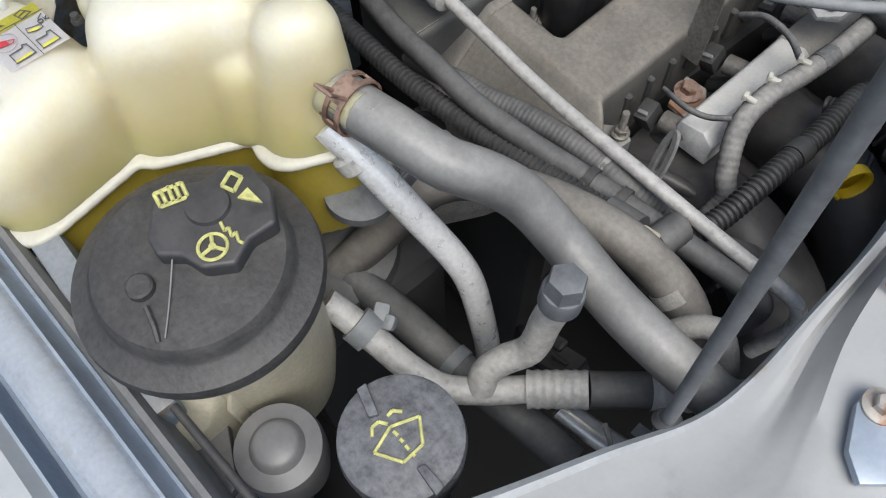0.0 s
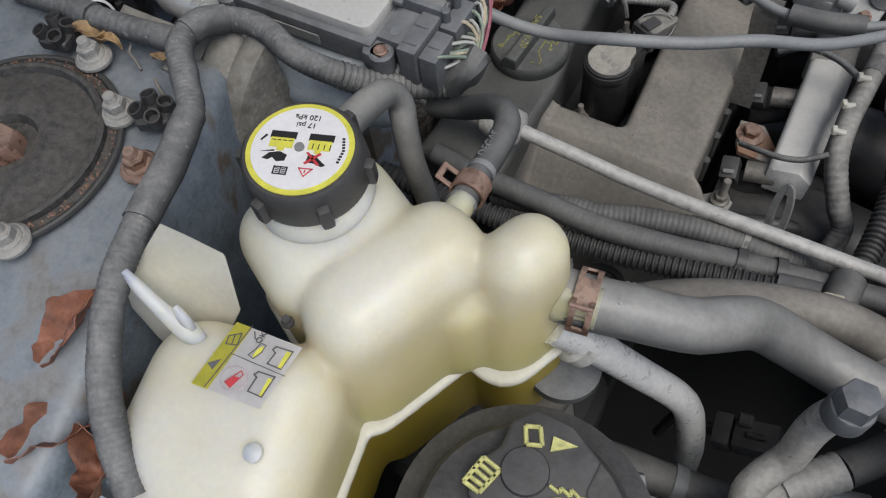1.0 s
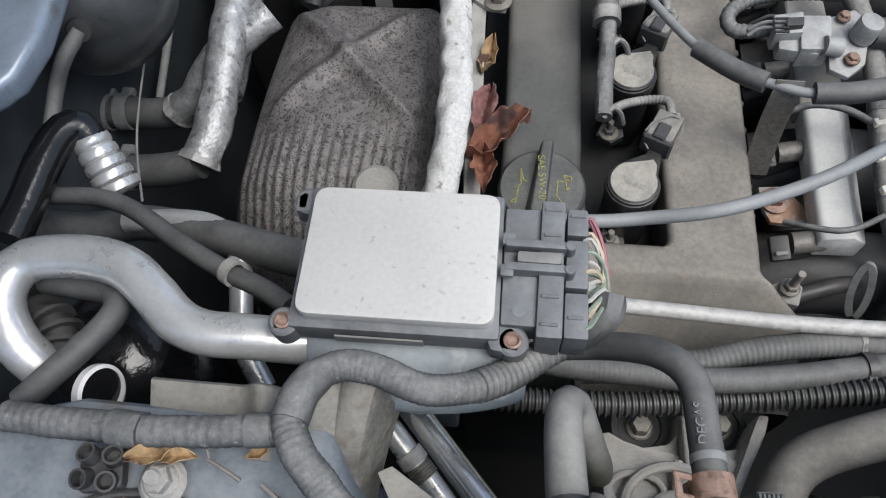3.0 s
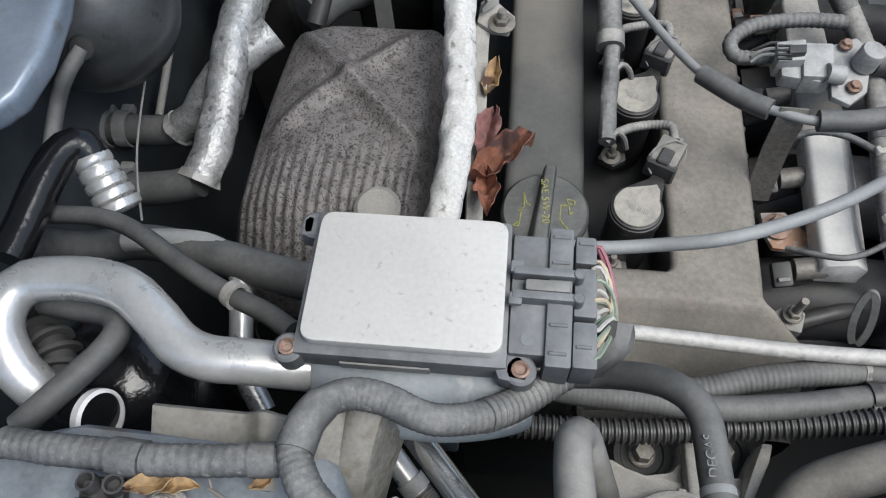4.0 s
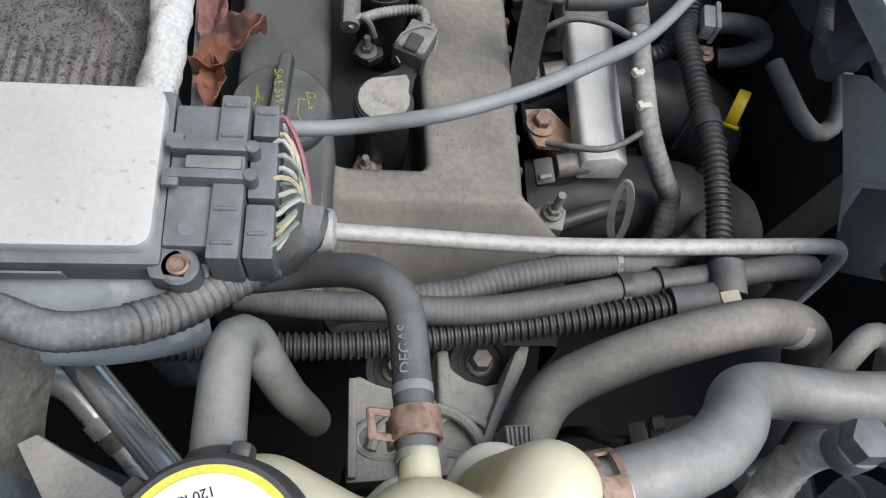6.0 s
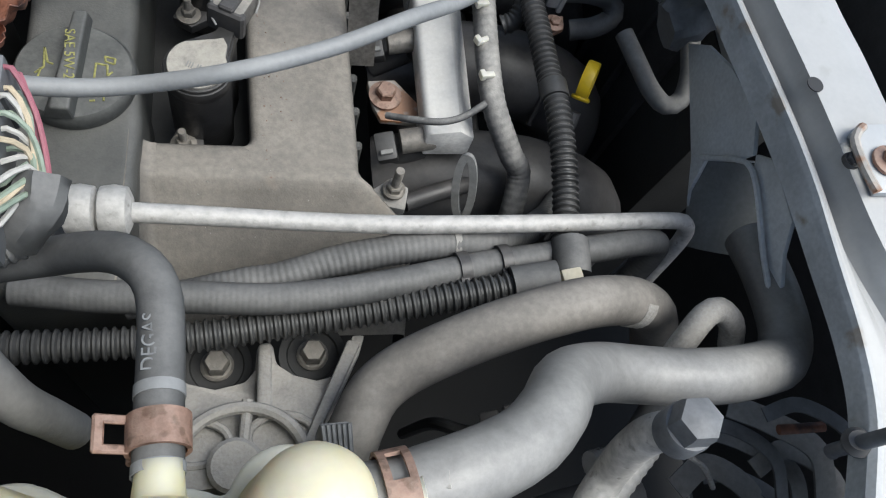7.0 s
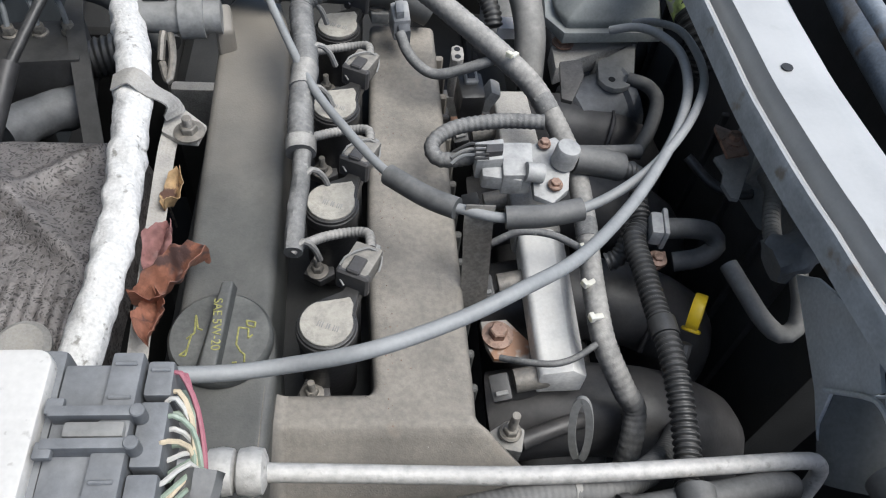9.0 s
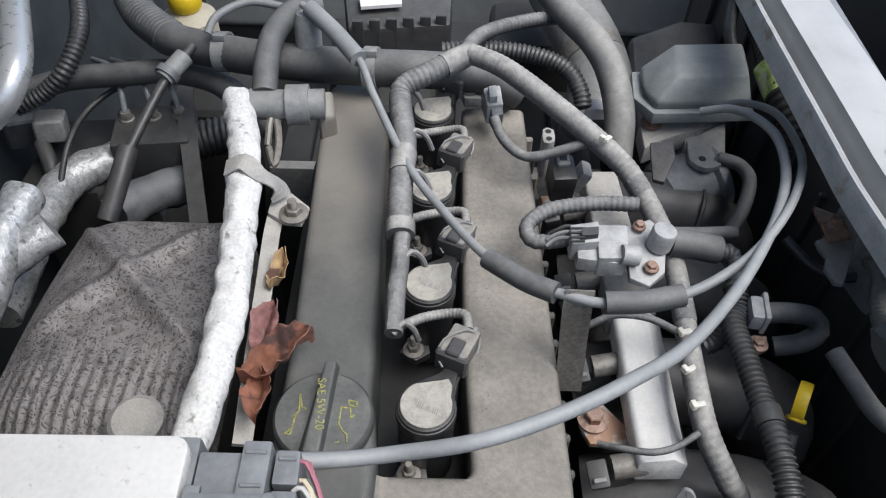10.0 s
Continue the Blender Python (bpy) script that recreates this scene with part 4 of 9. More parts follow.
# wiring harness along the rail
rhn = thing("rail_harness", (0.16, 0.1, 0.84), "thick dusty taped harness beside the fuel rail", "wiring loom")
HN = [(*p, r) for p, r in zip([(0.0268, 0.2989, 0.897), (0.0495, 0.2857, 0.896), (0.0714, 0.2658, 0.893), (0.1014, 0.2381, 0.885), (0.1279, 0.2209, 0.872), (0.1503, 0.2048, 0.858), (0.166, 0.1773, 0.846), (0.1756, 0.1398, 0.84), (0.1765, 0.0992, 0.838), (0.1739, 0.0607, 0.838), (0.1705, 0.0192, 0.842), (0.1736, -0.0082, 0.835), (0.1872, -0.0278, 0.815), (0.197, -0.0355, 0.8)], (0.0085, 0.0088, 0.009, 0.009, 0.009, 0.0088, 0.0085, 0.0082, 0.008, 0.0078, 0.0078, 0.0078, 0.0078, 0.0078))]
HN += [(HN[-1][0] - 0.002, HN[-1][1] - 0.020, HN[-1][2] - 0.022, 0.0078), (HN[-1][0] - 0.006, HN[-1][1] - 0.032, HN[-1][2] - 0.060, 0.0078), (HN[-1][0] - 0.010, HN[-1][1] - 0.036, HN[-1][2] - 0.110, 0.0078)]
part("taped_trunk", tube(HN, 0.009, 14, rib=0.005, amp=0.00025), M_LOOM2, rhn)
for a in (2, 5, 8):
    part("tape_wrap", tube([tuple(0.75 * x + 0.25 * y for x, y in zip(HN[a], HN[a + 1])), tuple(0.35 * x + 0.65 * y for x, y in zip(HN[a], HN[a + 1]))], 0.0095, 14, wobble=0.1), M_LOOM, rhn)
for q, rz in zip([(0.1707, 0.0607, 0.847), (0.1673, 0.005, 0.849), (0.1674, 0.0311, 0.848), (0.131, 0.2115, 0.884)], (20, 15, 30, 50)):
    tie = thing("cable_tie", q, "white plastic clip on the harness", "clip", "clips on the harness")
    part("pad", box((0.008, 0.004, 0.003), pose(q[0], q[1], q[2], 0, 8, rz), 0.001, 2), M_LIP, tie)
    part("head", box((0.0035, 0.0055, 0.005), pose(q[0] - 0.004, q[1] - 0.001, q[2] + 0.001, 0, 0, rz), 0.001, 2), M_LIP, tie)
hose("sensor_lead", [(0.1506, 0.1608, 0.865), (0.1185, 0.1638, 0.862), (0.0854, 0.1596, 0.858), (0.0691, 0.1459, 0.855), (0.074, 0.1339, 0.852), (0.0958, 0.1335, 0.855), (0.1034, 0.1332, 0.858)], 0.0058, M_LOOM, "bent taped lead to the pressure sensor", "wiring loom", rib=0.0045, amp=0.0004)
hose("far_lead", [(0.0467, 0.2512, 0.87), (0.055, 0.2356, 0.86), (0.0728, 0.2216, 0.855), (0.0987, 0.2214, 0.862), (0.1239, 0.2241, 0.872)], 0.0042, M_LOOM, "taped lead to the camshaft sensor", "wiring loom", wobble=0.08)

# pressure sensor on the rail
sen = thing("pressure_sensor", (0.14, 0.12, 0.84), "grey plastic pressure sensor with rusty screws", "sensor")
part("plate", slab([(0.1386, 0.1425, 0.86), (0.1577, 0.1497, 0.862), (0.1683, 0.138, 0.86), (0.1635, 0.1069, 0.853), (0.1514, 0.0964, 0.85), (0.1382, 0.1018, 0.852)], 0.846, None, 0.0015), M_SENSOR, sen)
part("body", slab([(0.1168, 0.1388, 0.866), (0.139, 0.1396, 0.866), (0.1375, 0.1112, 0.862), (0.116, 0.1105, 0.862)], 0.842, None, 0.002), M_SENSOR, sen)
part("plug", slab([(0.0974, 0.1363, 0.868), (0.1181, 0.1389, 0.87), (0.117, 0.1208, 0.868), (0.0976, 0.1194, 0.866)], 0.848, None, 0.002), M_SENSOR, sen)
part("plug_skirt", slab([(0.1022, 0.1249, 0.86), (0.1314, 0.1206, 0.86), (0.1302, 0.1093, 0.858), (0.1022, 0.1135, 0.858)], 0.845, None, 0.002), M_SENSOR, sen)
part("lock", slab([(0.1047, 0.1296, 0.8725), (0.1167, 0.1311, 0.8725), (0.1158, 0.1235, 0.8725), (0.1039, 0.1221, 0.8725)], 0.866, None, 0.0006), M_CLEAN, sen)
part("nozzle", lathe([(0.009, 0), (0.009, 0.014), (0.008, 0.016), (0.0, 0.0165)], (0.1609, 0.1276, 0.858), (0.1, 0, 1), 22), M_SENSOR, sen)
part("screw", hexbolt((0.1485, 0.141, 0.862), r=0.0034, h=0.003, washer=1.4), M_RUST, sen)
part("screw", hexbolt((0.1535, 0.1085, 0.855), r=0.0038, h=0.003, washer=1.4), M_RUST, sen)
for k in range(4):
    q = [(0.1017, 0.1293, 0.8715), (0.1013, 0.1253, 0.8712), (0.101, 0.1213, 0.8709), (0.1007, 0.1179, 0.8706)][k]
    part("groove", box((0.010, 0.0014, 0.0012), pose(q[0], q[1], q[2], 0, 0, 3), 0), M_DEEP, sen)
part("sleeve", tube([(0.1322, 0.1147, 0.862), (0.1444, 0.1147, 0.86)], 0.007, 16), M_SENSOR, sen)
for k, q in enumerate([(0.095, 0.1383, 0.864), (0.0937, 0.1328, 0.864), (0.0934, 0.1283, 0.863)]):
    part("wire", tube([(q[0] + 0.006, q[1], q[2]), q, (q[0] - 0.006, q[1] - 0.002 + 0.001 * k, q[2] - 0.002), (q[0] - 0.012, q[1] - 0.003, q[2] - 0.006)], 0.0012, 6), (M_BLACK, M_GREYCON, M_CABLE)[k], sen)
hose("vacuum_hose", [(0.1709, 0.1344, 0.855), (0.1899, 0.1339, 0.852), (0.2073, 0.1337, 0.848)], 0.0105, M_RUBBER, "short grey rubber vacuum hose on the sensor")
hose("vacuum_hose", [(0.2082, 0.1337, 0.845), (0.2194, 0.1339, 0.842), (0.2212, 0.1184, 0.835), (0.2122, 0.0902, 0.825), (0.2042, 0.0776, 0.815), (0.195, 0.0749, 0.81)], 0.0072, M_CONV, "corrugated tube curving below the throttle cable", "hose", rib=0.004, amp=0.0008)

cs = thing("camshaft_sensor", (0.048, 0.3275, 0.835), "grey plug of the camshaft sensor bolted to the cover", "sensor")
part("plug", slab([(0.0392, 0.3014, 0.862), (0.0548, 0.3068, 0.862), (0.0571, 0.284, 0.858), (0.0428, 0.2804, 0.858)], 0.838, None, 0.003), M_SENSOR, cs)
part("latch", slab([(0.0436, 0.2977, 0.866), (0.0504, 0.2996, 0.866), (0.0514, 0.2853, 0.865), (0.0447, 0.2835, 0.865)], 0.858, None, 0.0008), M_SENSOR, cs)
part("boot", slab([(0.0453, 0.283, 0.856), (0.0555, 0.2866, 0.856), (0.0574, 0.278, 0.852), (0.0477, 0.2746, 0.852)], 0.838, None, 0.002), M_CONN, cs)
part("ear", slab([(0.0207, 0.3294, 0.842), (0.0375, 0.3343, 0.842), (0.0396, 0.3121, 0.842), (0.0246, 0.3115, 0.842)], 0.832, None, 0.001), M_GREYCON, cs)
part("screw", hexbolt((0.0287, 0.3231, 0.842), r=0.005, h=0.005), M_STEEL, cs)

# intake manifold
intake = thing("intake_manifold", (0.24, 0.1, 0.66), "black plastic intake manifold with round runners", "intake manifold")
for i in range(4):
    y = -0.02 + 0.095 * i
    part("runner", tube([(0.115, y + 0.01, 0.735), (0.165, y + 0.01, 0.748), (0.215, y + 0.005, 0.752), (0.250, y, 0.742), (0.275, y, 0.715), (0.285, y, 0.66), (0.27, y, 0.58)], 0.033, 26), M_CLEAN, intake)
    part("seam", tube([(0.232, y + 0.040, 0.745), (0.240, y + 0.020, 0.7755), (0.245, y + 0.001, 0.7795), (0.240, y - 0.020, 0.7755), (0.232, y - 0.037, 0.745)], 0.0022, 6), M_CLEAN, intake)
part("plenum", slab([(0.13, -0.05), (0.20, -0.05), (0.20, 0.31), (0.13, 0.31)], 0.60, 0.735, 0.02, 4), M_CLEAN, intake)
hose("manifold_lip", [(0.1252, -0.0457, 0.775), (0.1557, -0.0345, 0.775), (0.185, -0.0245, 0.77), (0.2097, -0.0192, 0.77)], 0.006, M_CLEAN, "black ridge along the manifold flange", "trim")

stick = thing("dipstick", (0.2529, 0.0248, 0.8), "yellow plastic dipstick ring", "dipstick")
SC = Vector((0.2475, 0.0265, 0.820))
RU, RW = Vector((-0.432, -0.461, 0.775)), Vector((-0.302, -0.736, -0.606))
part("ring", lathe([(0.0112, -0.0036), (0.0116, -0.0042), (0.0129, -0.0041), (0.0134, -0.0030), (0.0134, 0.0030), (0.0129, 0.0041), (0.0116, 0.0042), (0.0112, 0.0036), (0.0112, -0.0036)], SC, (0.85, -0.496, 0.179), 36), M_YPLAST, stick)
part("collar", tube([tuple(SC + 0.0125 * RW + 0.0052 * (math.cos(a) * Vector((0.85, -0.496, 0.179)) + math.sin(a) * RU)) for a in np.linspace(0, 2 * math.pi, 21)], 0.0016, 8), M_YPLAST, stick)
part("tube", tube([tuple(SC + 0.022 * RW), tuple(SC + 0.035 * RW + Vector((0, 0, -0.01))), (SC.x - 0.02, SC.y - 0.03, SC.z - 0.12), (SC.x - 0.03, SC.y - 0.02, SC.z - 0.2)], 0.0045, 10), M_BLACK, stick)

# corrugated tube in front of the runners
cgt = thing("corrugated_tube", (0.21, 0.0, 0.84), "black corrugated wiring tube over the manifold", "wiring loom")
part("corrugated_sleeve", tube([(0.2015, -0.1070, 0.846), (0.2043, -0.1010, 0.836), (0.2085, -0.0876, 0.8335), (0.2115, -0.0660, 0.8345), (0.2125, -0.0375, 0.839)] + [ (0.2126, -0.01, 0.84), (0.2124, 0.0177, 0.836), (0.2108, 0.0481, 0.836), (0.2102, 0.0772, 0.834)] + [(0.2178, 0.0925, 0.832), (0.218, 0.1105, 0.835)], 0.0082, 16, rib=0.0042, amp=0.0016), M_CONV, cgt)
part("joint", tube([(0.2126, 0.0090, 0.838), (0.2127, 0.0030, 0.8385), (0.2127, -0.0035, 0.839)], 0.0092, 16), M_CONV, cgt)
part("end_sleeve", tube([(0.2001, -0.123, 0.85), (0.2006, -0.1152, 0.851), (0.2016, -0.1048, 0.85)], 0.0108, 16), M_RUBBER, cgt, "black rubber sleeve")
solo("white_connector", box((0.012, 0.010, 0.011), pose(0.1955, -0.1295, 0.857, 0, 0, 10), 0.0015), M_CREAM, "small off-white plastic connector", "connector")

# vacuum valve above the runners
vv = thing("vacuum_valve", (0.2304, 0.0895, 0.83), "pale grey vacuum valve on a rusty bracket", "valve")
part("body", box((0.013, 0.020, 0.015), pose(*(0.2273, 0.0849, 0.838), 0, 0, -8), 0.003), M_SENSOR, vv)
part("flange", box((0.004, 0.024, 0.019), pose(*(0.2312, 0.085, 0.838), 0, 0, -8), 0.002), M_SENSOR, vv)
part("nipple", tube([(0.2324, 0.085, 0.838), (0.2409, 0.086, 0.837)], 0.0045, 12), M_SENSOR, vv)
part("hose", tube([(0.2304, 0.085, 0.838), (0.252, 0.0879, 0.835), (0.2711, 0.0897, 0.828), (0.2762, 0.0834, 0.82), (0.2659, 0.079, 0.812), (0.2484, 0.0799, 0.805)], 0.0075, 12), M_RUBBER, vv)
part("bracket", slab([(0.2219, 0.0735, 0.825), (0.2354, 0.0753, 0.825), (0.2356, 0.0665, 0.822), (0.2232, 0.0592, 0.822)], 0.818, None, 0.001), M_RUST, vv)
part("screw", hexbolt((0.2271, 0.0675, 0.825), r=0.004, h=0.003), M_RUST, vv)

# throttle cables
hose("throttle_cable", [(-0.0571, -0.0891, 0.955), (-0.0357, -0.0841, 0.947), (-0.0116, -0.0797, 0.945), (0.025, -0.0777, 0.955), (0.0631, -0.0625, 0.954), (0.0964, -0.0441, 0.953), (0.1341, -0.0113, 0.935), (0.1731, 0.0346, 0.92), (0.2043, 0.0787, 0.91)] + [(0.231, 0.1234, 0.9), (0.2536, 0.1738, 0.89), (0.2628, 0.2212, 0.882), (0.2582, 0.2575, 0.872), (0.2462, 0.2808, 0.862), (0.2281, 0.2916, 0.85)], 0.0037, M_CABLE, "smooth grey throttle cable looping over the engine", "cable")
hose("throttle_cable", [(-0.1179, 0.3531, 0.905), (-0.0971, 0.3358, 0.9), (-0.0654, 0.2956, 0.892), (-0.0486, 0.2517, 0.886), (-0.0189, 0.1805, 0.88), (0.0104, 0.128, 0.882), (0.036, 0.0877, 0.887), (0.0595, 0.0642, 0.892), (0.0824, 0.0515, 0.895), (0.1083, 0.0443, 0.897), (0.1489, 0.0487, 0.9), (0.1815, 0.064, 0.905), (0.2116, 0.0901, 0.908), (0.2472, 0.1401, 0.9), (0.2736, 0.1986, 0.885), (0.2778, 0.2619, 0.872), (0.2639, 0.2918, 0.86), (0.2489, 0.3, 0.852)], 0.0032, M_CABLE, "smooth grey control cable looping over the engine", "cable")
hose("cable_sleeve", [(0.0367, 0.0862, 0.887), (0.0595, 0.0642, 0.892), (0.0773, 0.0526, 0.895)], 0.0070, M_RUBBER, "grey rubber sleeve on the control cable", "sleeve")
hose("cable_sleeve", [(0.1057, 0.0446, 0.897), (0.1282, 0.0446, 0.899), (0.1521, 0.0489, 0.901)], 0.0072, M_RUBBER, "grey rubber sleeve on the control cable", "sleeve")
hose("cable_sleeve", [(-0.1106, 0.3505, 0.903), (-0.0862, 0.3224, 0.898), (-0.0642, 0.2926, 0.893)], 0.0075, M_CABLE, "grey rubber sleeve on the control cable", "sleeve")
solo("cable_bracket", strip([(0.0911, 0.0513, 0.9), (0.0909, 0.0479, 0.886), (0.0942, 0.0501, 0.85), (0.0971, 0.0425, 0.8)], 0.018, 0.0015, (0, 1, 0.4)), M_STEEL, "flat steel bracket carrying the control cable", "bracket")

# exhaust heat shield
shield = thing("heat_shield", (-0.225, 0.09, 0.70), "embossed grey heat shield with a raised cross", "heat shield")


def shield_at(u, v):
    x = -0.312 + 0.166 * u + 0.012 * v * (1 - u)
    y = -0.050 + 0.245 * v
    e = min(u, 1 - u) * 0.166
    f = min(v, 1 - v) * 0.245
    z = 0.812 + 0.012 * math.sin(math.pi * min(1, max(0, v))) - 0.035 * (max(0.0, 0.4 - u) / 0.4) ** 2
    for d, r, h in ((e, 0.018, 0.06), (f, 0.02, 0.06)):
        if d < r:
            z -= h * (1 - math.sqrt(max(0.0, 1 - ((r - d) / r) ** 2)))
    z -= 0.04 * max(0, (0.25 - v) / 0.25) ** 1.5
    cx, cy = x + 0.222, y - 0.118
    for sgn in (1, -1):
        d = abs(cx * 0.72 + sgn * cy * 0.70)
        if max(abs(cx), abs(cy)) < 0.062:
            z += 0.0085 * math.exp(-(d / 0.0080) ** 2) * min(1, (0.062 - max(abs(cx), abs(cy))) / 0.012)
    if v < 0.45:
        z += 0.0011 * math.cos(2 * math.pi * u * 20 + 0.6 * math.sin(9 * v)) * min(1, (0.45 - v) * 6)
    return Vector((x, y, z))


part("panel", sheet(shield_at, 110, 120, 0.002), M_SHIELD, shield, smooth=80)
part("button", lathe([(0.017, 0), (0.0175, 0.004), (0.014, 0.007), (0, 0.0075)], (-0.1834, -0.0002, 0.818), (0, -0.1, 1), 30), M_CAST, shield, "round dusty metal button")
solo("exhaust_body", slab([(-0.30, -0.03), (-0.16, -0.03), (-0.16, 0.18), (-0.29, 0.18)], 0.40, 0.755, 0.02), M_DEEP, "dark exhaust manifold below the heat shield", "exhaust manifold")

hose("wrapped_pipe", [(-0.1615, 0.2639, 0.872), (-0.1447, 0.2036, 0.872), (-0.1354, 0.1446, 0.871), (-0.1308, 0.0989, 0.869), (-0.1273, 0.0535, 0.867), (-0.1271, 0.0156, 0.867), (-0.1296, -0.0233, 0.866), (-0.1328, -0.0403, 0.862)], 0.0118, M_WRAP, "pipe in peeling white heat wrap", "pipe", seg=20, wobble=0.22, step=0.003)
ps = thing("pipe_strap", (-0.1347, 0.1749, 0.87), "rust-tinged steel strap holding the wrapped pipe", "bracket")
part("strap", strip([(-0.1508, 0.1718, 0.88), (-0.1375, 0.1724, 0.8865), (-0.1263, 0.1695, 0.878), (-0.1163, 0.1718, 0.865), (-0.1138, 0.1703, 0.852)], 0.016, 0.0012), M_CAST, ps)
part("foot", slab([(-0.1223, 0.1802, 0.848), (-0.1147, 0.1866, 0.848), (-0.094, 0.172, 0.842), (-0.098, 0.1542, 0.842), (-0.1116, 0.1555, 0.842), (-0.1236, 0.1611, 0.846)], 0.838, None, 0.001), M_CAST, ps)
part("nut", hexbolt((-0.1043, 0.162, 0.844), r=0.0065, h=0.006, stud=0.008), M_STEEL, ps)
part("loop", tube([(-0.1357, 0.2352, 0.848), (-0.1338, 0.2501, 0.862), (-0.1299, 0.2539, 0.862), (-0.1259, 0.2343, 0.852), (-0.1275, 0.2151, 0.845), (-0.1342, 0.2318, 0.848)], 0.003, 8), M_STEEL, ps)
solo("shield_edge", strip([(-0.116, 0.1824, 0.84), (-0.1195, 0.1543, 0.838), (-0.1167, 0.0917, 0.836), (-0.1137, 0.0369, 0.835), (-0.1105, -0.0211, 0.832)], 0.012, 0.004, (0.3, 0, 1)), M_CAST, "dusty metal edge strip beside the cover", "trim", kind="structure")

# ---------------------------------------------------------------- control module on its bracket
mod = thing("control_module", (-0.12, -0.133, 0.965), "flat aluminium-topped engine control module on a bracket", "control module")
PL = [(-0.1724, -0.1014), (-0.0852, -0.1002), (-0.0839, -0.1642), (-0.1724, -0.1653)]


def rounded(poly, r, n=5):
    out = []
    for i, p in enumerate(poly):
        a, b = Vector(poly[i - 1]), Vector(poly[(i + 1) % len(poly)])
        p = Vector(p)
        u, w = (a - p).normalized() * r, (b - p).normalized() * r
        for k in range(n + 1):
            t = k / n
            q = (1 - t) ** 2 * (p + u) + 2 * t * (1 - t) * p + t * t * (p + w)
            out.append((q.x, q.y))
    return out


part("top_plate", slab(rounded(PL, 0.007), 0.990, 0.9972, 0.001, 2), M_PLATE, mod, "matte aluminium lid with specks of dirt")
part("case", slab([(-0.1765, -0.0975), (-0.083, -0.0965), (-0.081, -0.1685), (-0.1765, -0.1698)], 0.974, 0.9905, 0.003, 2), M_CONN, mod)
for i, (x, y) in enumerate(((-0.1785, -0.1665), (-0.0755, -0.1675), (-0.1775, -0.1045))):
    ear = part("ear", lathe([(0.0070, -0.012), (0.0070, -0.001), (0.0058, 0.0), (0.0, 0.0)], (x, y, 0.9885), (0, 0, 1), 20), M_CONN, mod)
    if i < 2:
        part("screw", lathe([(0.0040, 0), (0.0040, 0.0010), (0.0030, 0.0014), (0.0020, 0.0002), (0, 0.0002)], (x, y, 0.9885), (0, 0, 1), 16), M_RUST, ear, "rusty star-socket screw")
con = part("connector", slab([(-0.0825, -0.1035), (-0.060, -0.1035), (-0.060, -0.1615), (-0.0815, -0.1615)], 0.974, 0.9915, 0.0015), M_CONN, mod, "black multi-pin connector")
part("shell", slab([(-0.066, -0.1000), (-0.055, -0.1000), (-0.055, -0.1330), (-0.066, -0.1330)], 0.970, 0.9945, 0.0015), M_CONN, con)
part("shell", slab([(-0.066, -0.1345), (-0.0545, -0.1345), (-0.0545, -0.1670), (-0.066, -0.1670)], 0.970, 0.9945, 0.0015), M_CONN, con)
part("shell", slab([(-0.0540, -0.1020), (-0.0445, -0.1020), (-0.0440, -0.1160), (-0.0540, -0.1160)], 0.968, 0.9915, 0.0015), M_CONN, con)
part("shell", slab([(-0.0540, -0.1180), (-0.0440, -0.1180), (-0.0435, -0.1420), (-0.0540, -0.1420)], 0.968, 0.9915, 0.0015), M_CONN, con)
part("shell", slab([(-0.0540, -0.1440), (-0.0435, -0.1440), (-0.0430, -0.1655), (-0.0540, -0.1655)], 0.968, 0.9915, 0.0015), M_CONN, con)
part("lever", slab([(-0.0815, -0.1225), (-0.0525, -0.1225), (-0.0525, -0.1265), (-0.0815, -0.1265)], 0.990, 0.9985, 0.001), M_CONN, con)
part("lever", slab([(-0.0815, -0.1340), (-0.0525, -0.1340), (-0.0525, -0.1380), (-0.0815, -0.1380)], 0.990, 0.9985, 0.001), M_CONN, con)
for x0, x1, y in ((-0.0645, -0.0565, -0.1050), (-0.0645, -0.0565, -0.1180), (-0.0645, -0.0565, -0.1480), (-0.0645, -0.0565, -0.1610), (-0.0525, -0.0455, -0.1060), (-0.0525, -0.0455, -0.1560)):
    part("ridge", box((x1 - x0, 0.0016, 0.0012), pose((x0 + x1) / 2, y, 0.9948 if x0 < -0.06 else 0.9918), 0.0004, 1), M_CONN, con)
for y in (-0.1245, -0.1360):
    part("hook", lathe([(0.0026, 0), (0.0026, 0.009), (0.0022, 0.0095), (0, 0.0095)], (-0.0525, y, 0.9895), (0, 0, 1), 14), M_CONN, con)
    part("hook", box((0.006, 0.006, 0.003), pose(-0.0800, y + (0.002 if y > -0.13 else -0.002), 0.9965), 0.0010, 2), M_CONN, con)
part("mould_mark", lathe([(0.0030, 0), (0.0030, 0.0003), (0.0, 0.0003)], (-0.0735, -0.1545, 0.9915), (0, 0, 1), 18), M_DUCT, con)
part("latch", slab([(-0.076, -0.1275), (-0.056, -0.1275), (-0.056, -0.1332), (-0.076, -0.1332)], 0.990, 0.9968, 0.0015), M_GREYCON, con)
rng = random.Random(4)
BW = Vector((-0.0335, -0.1374, 0.975))
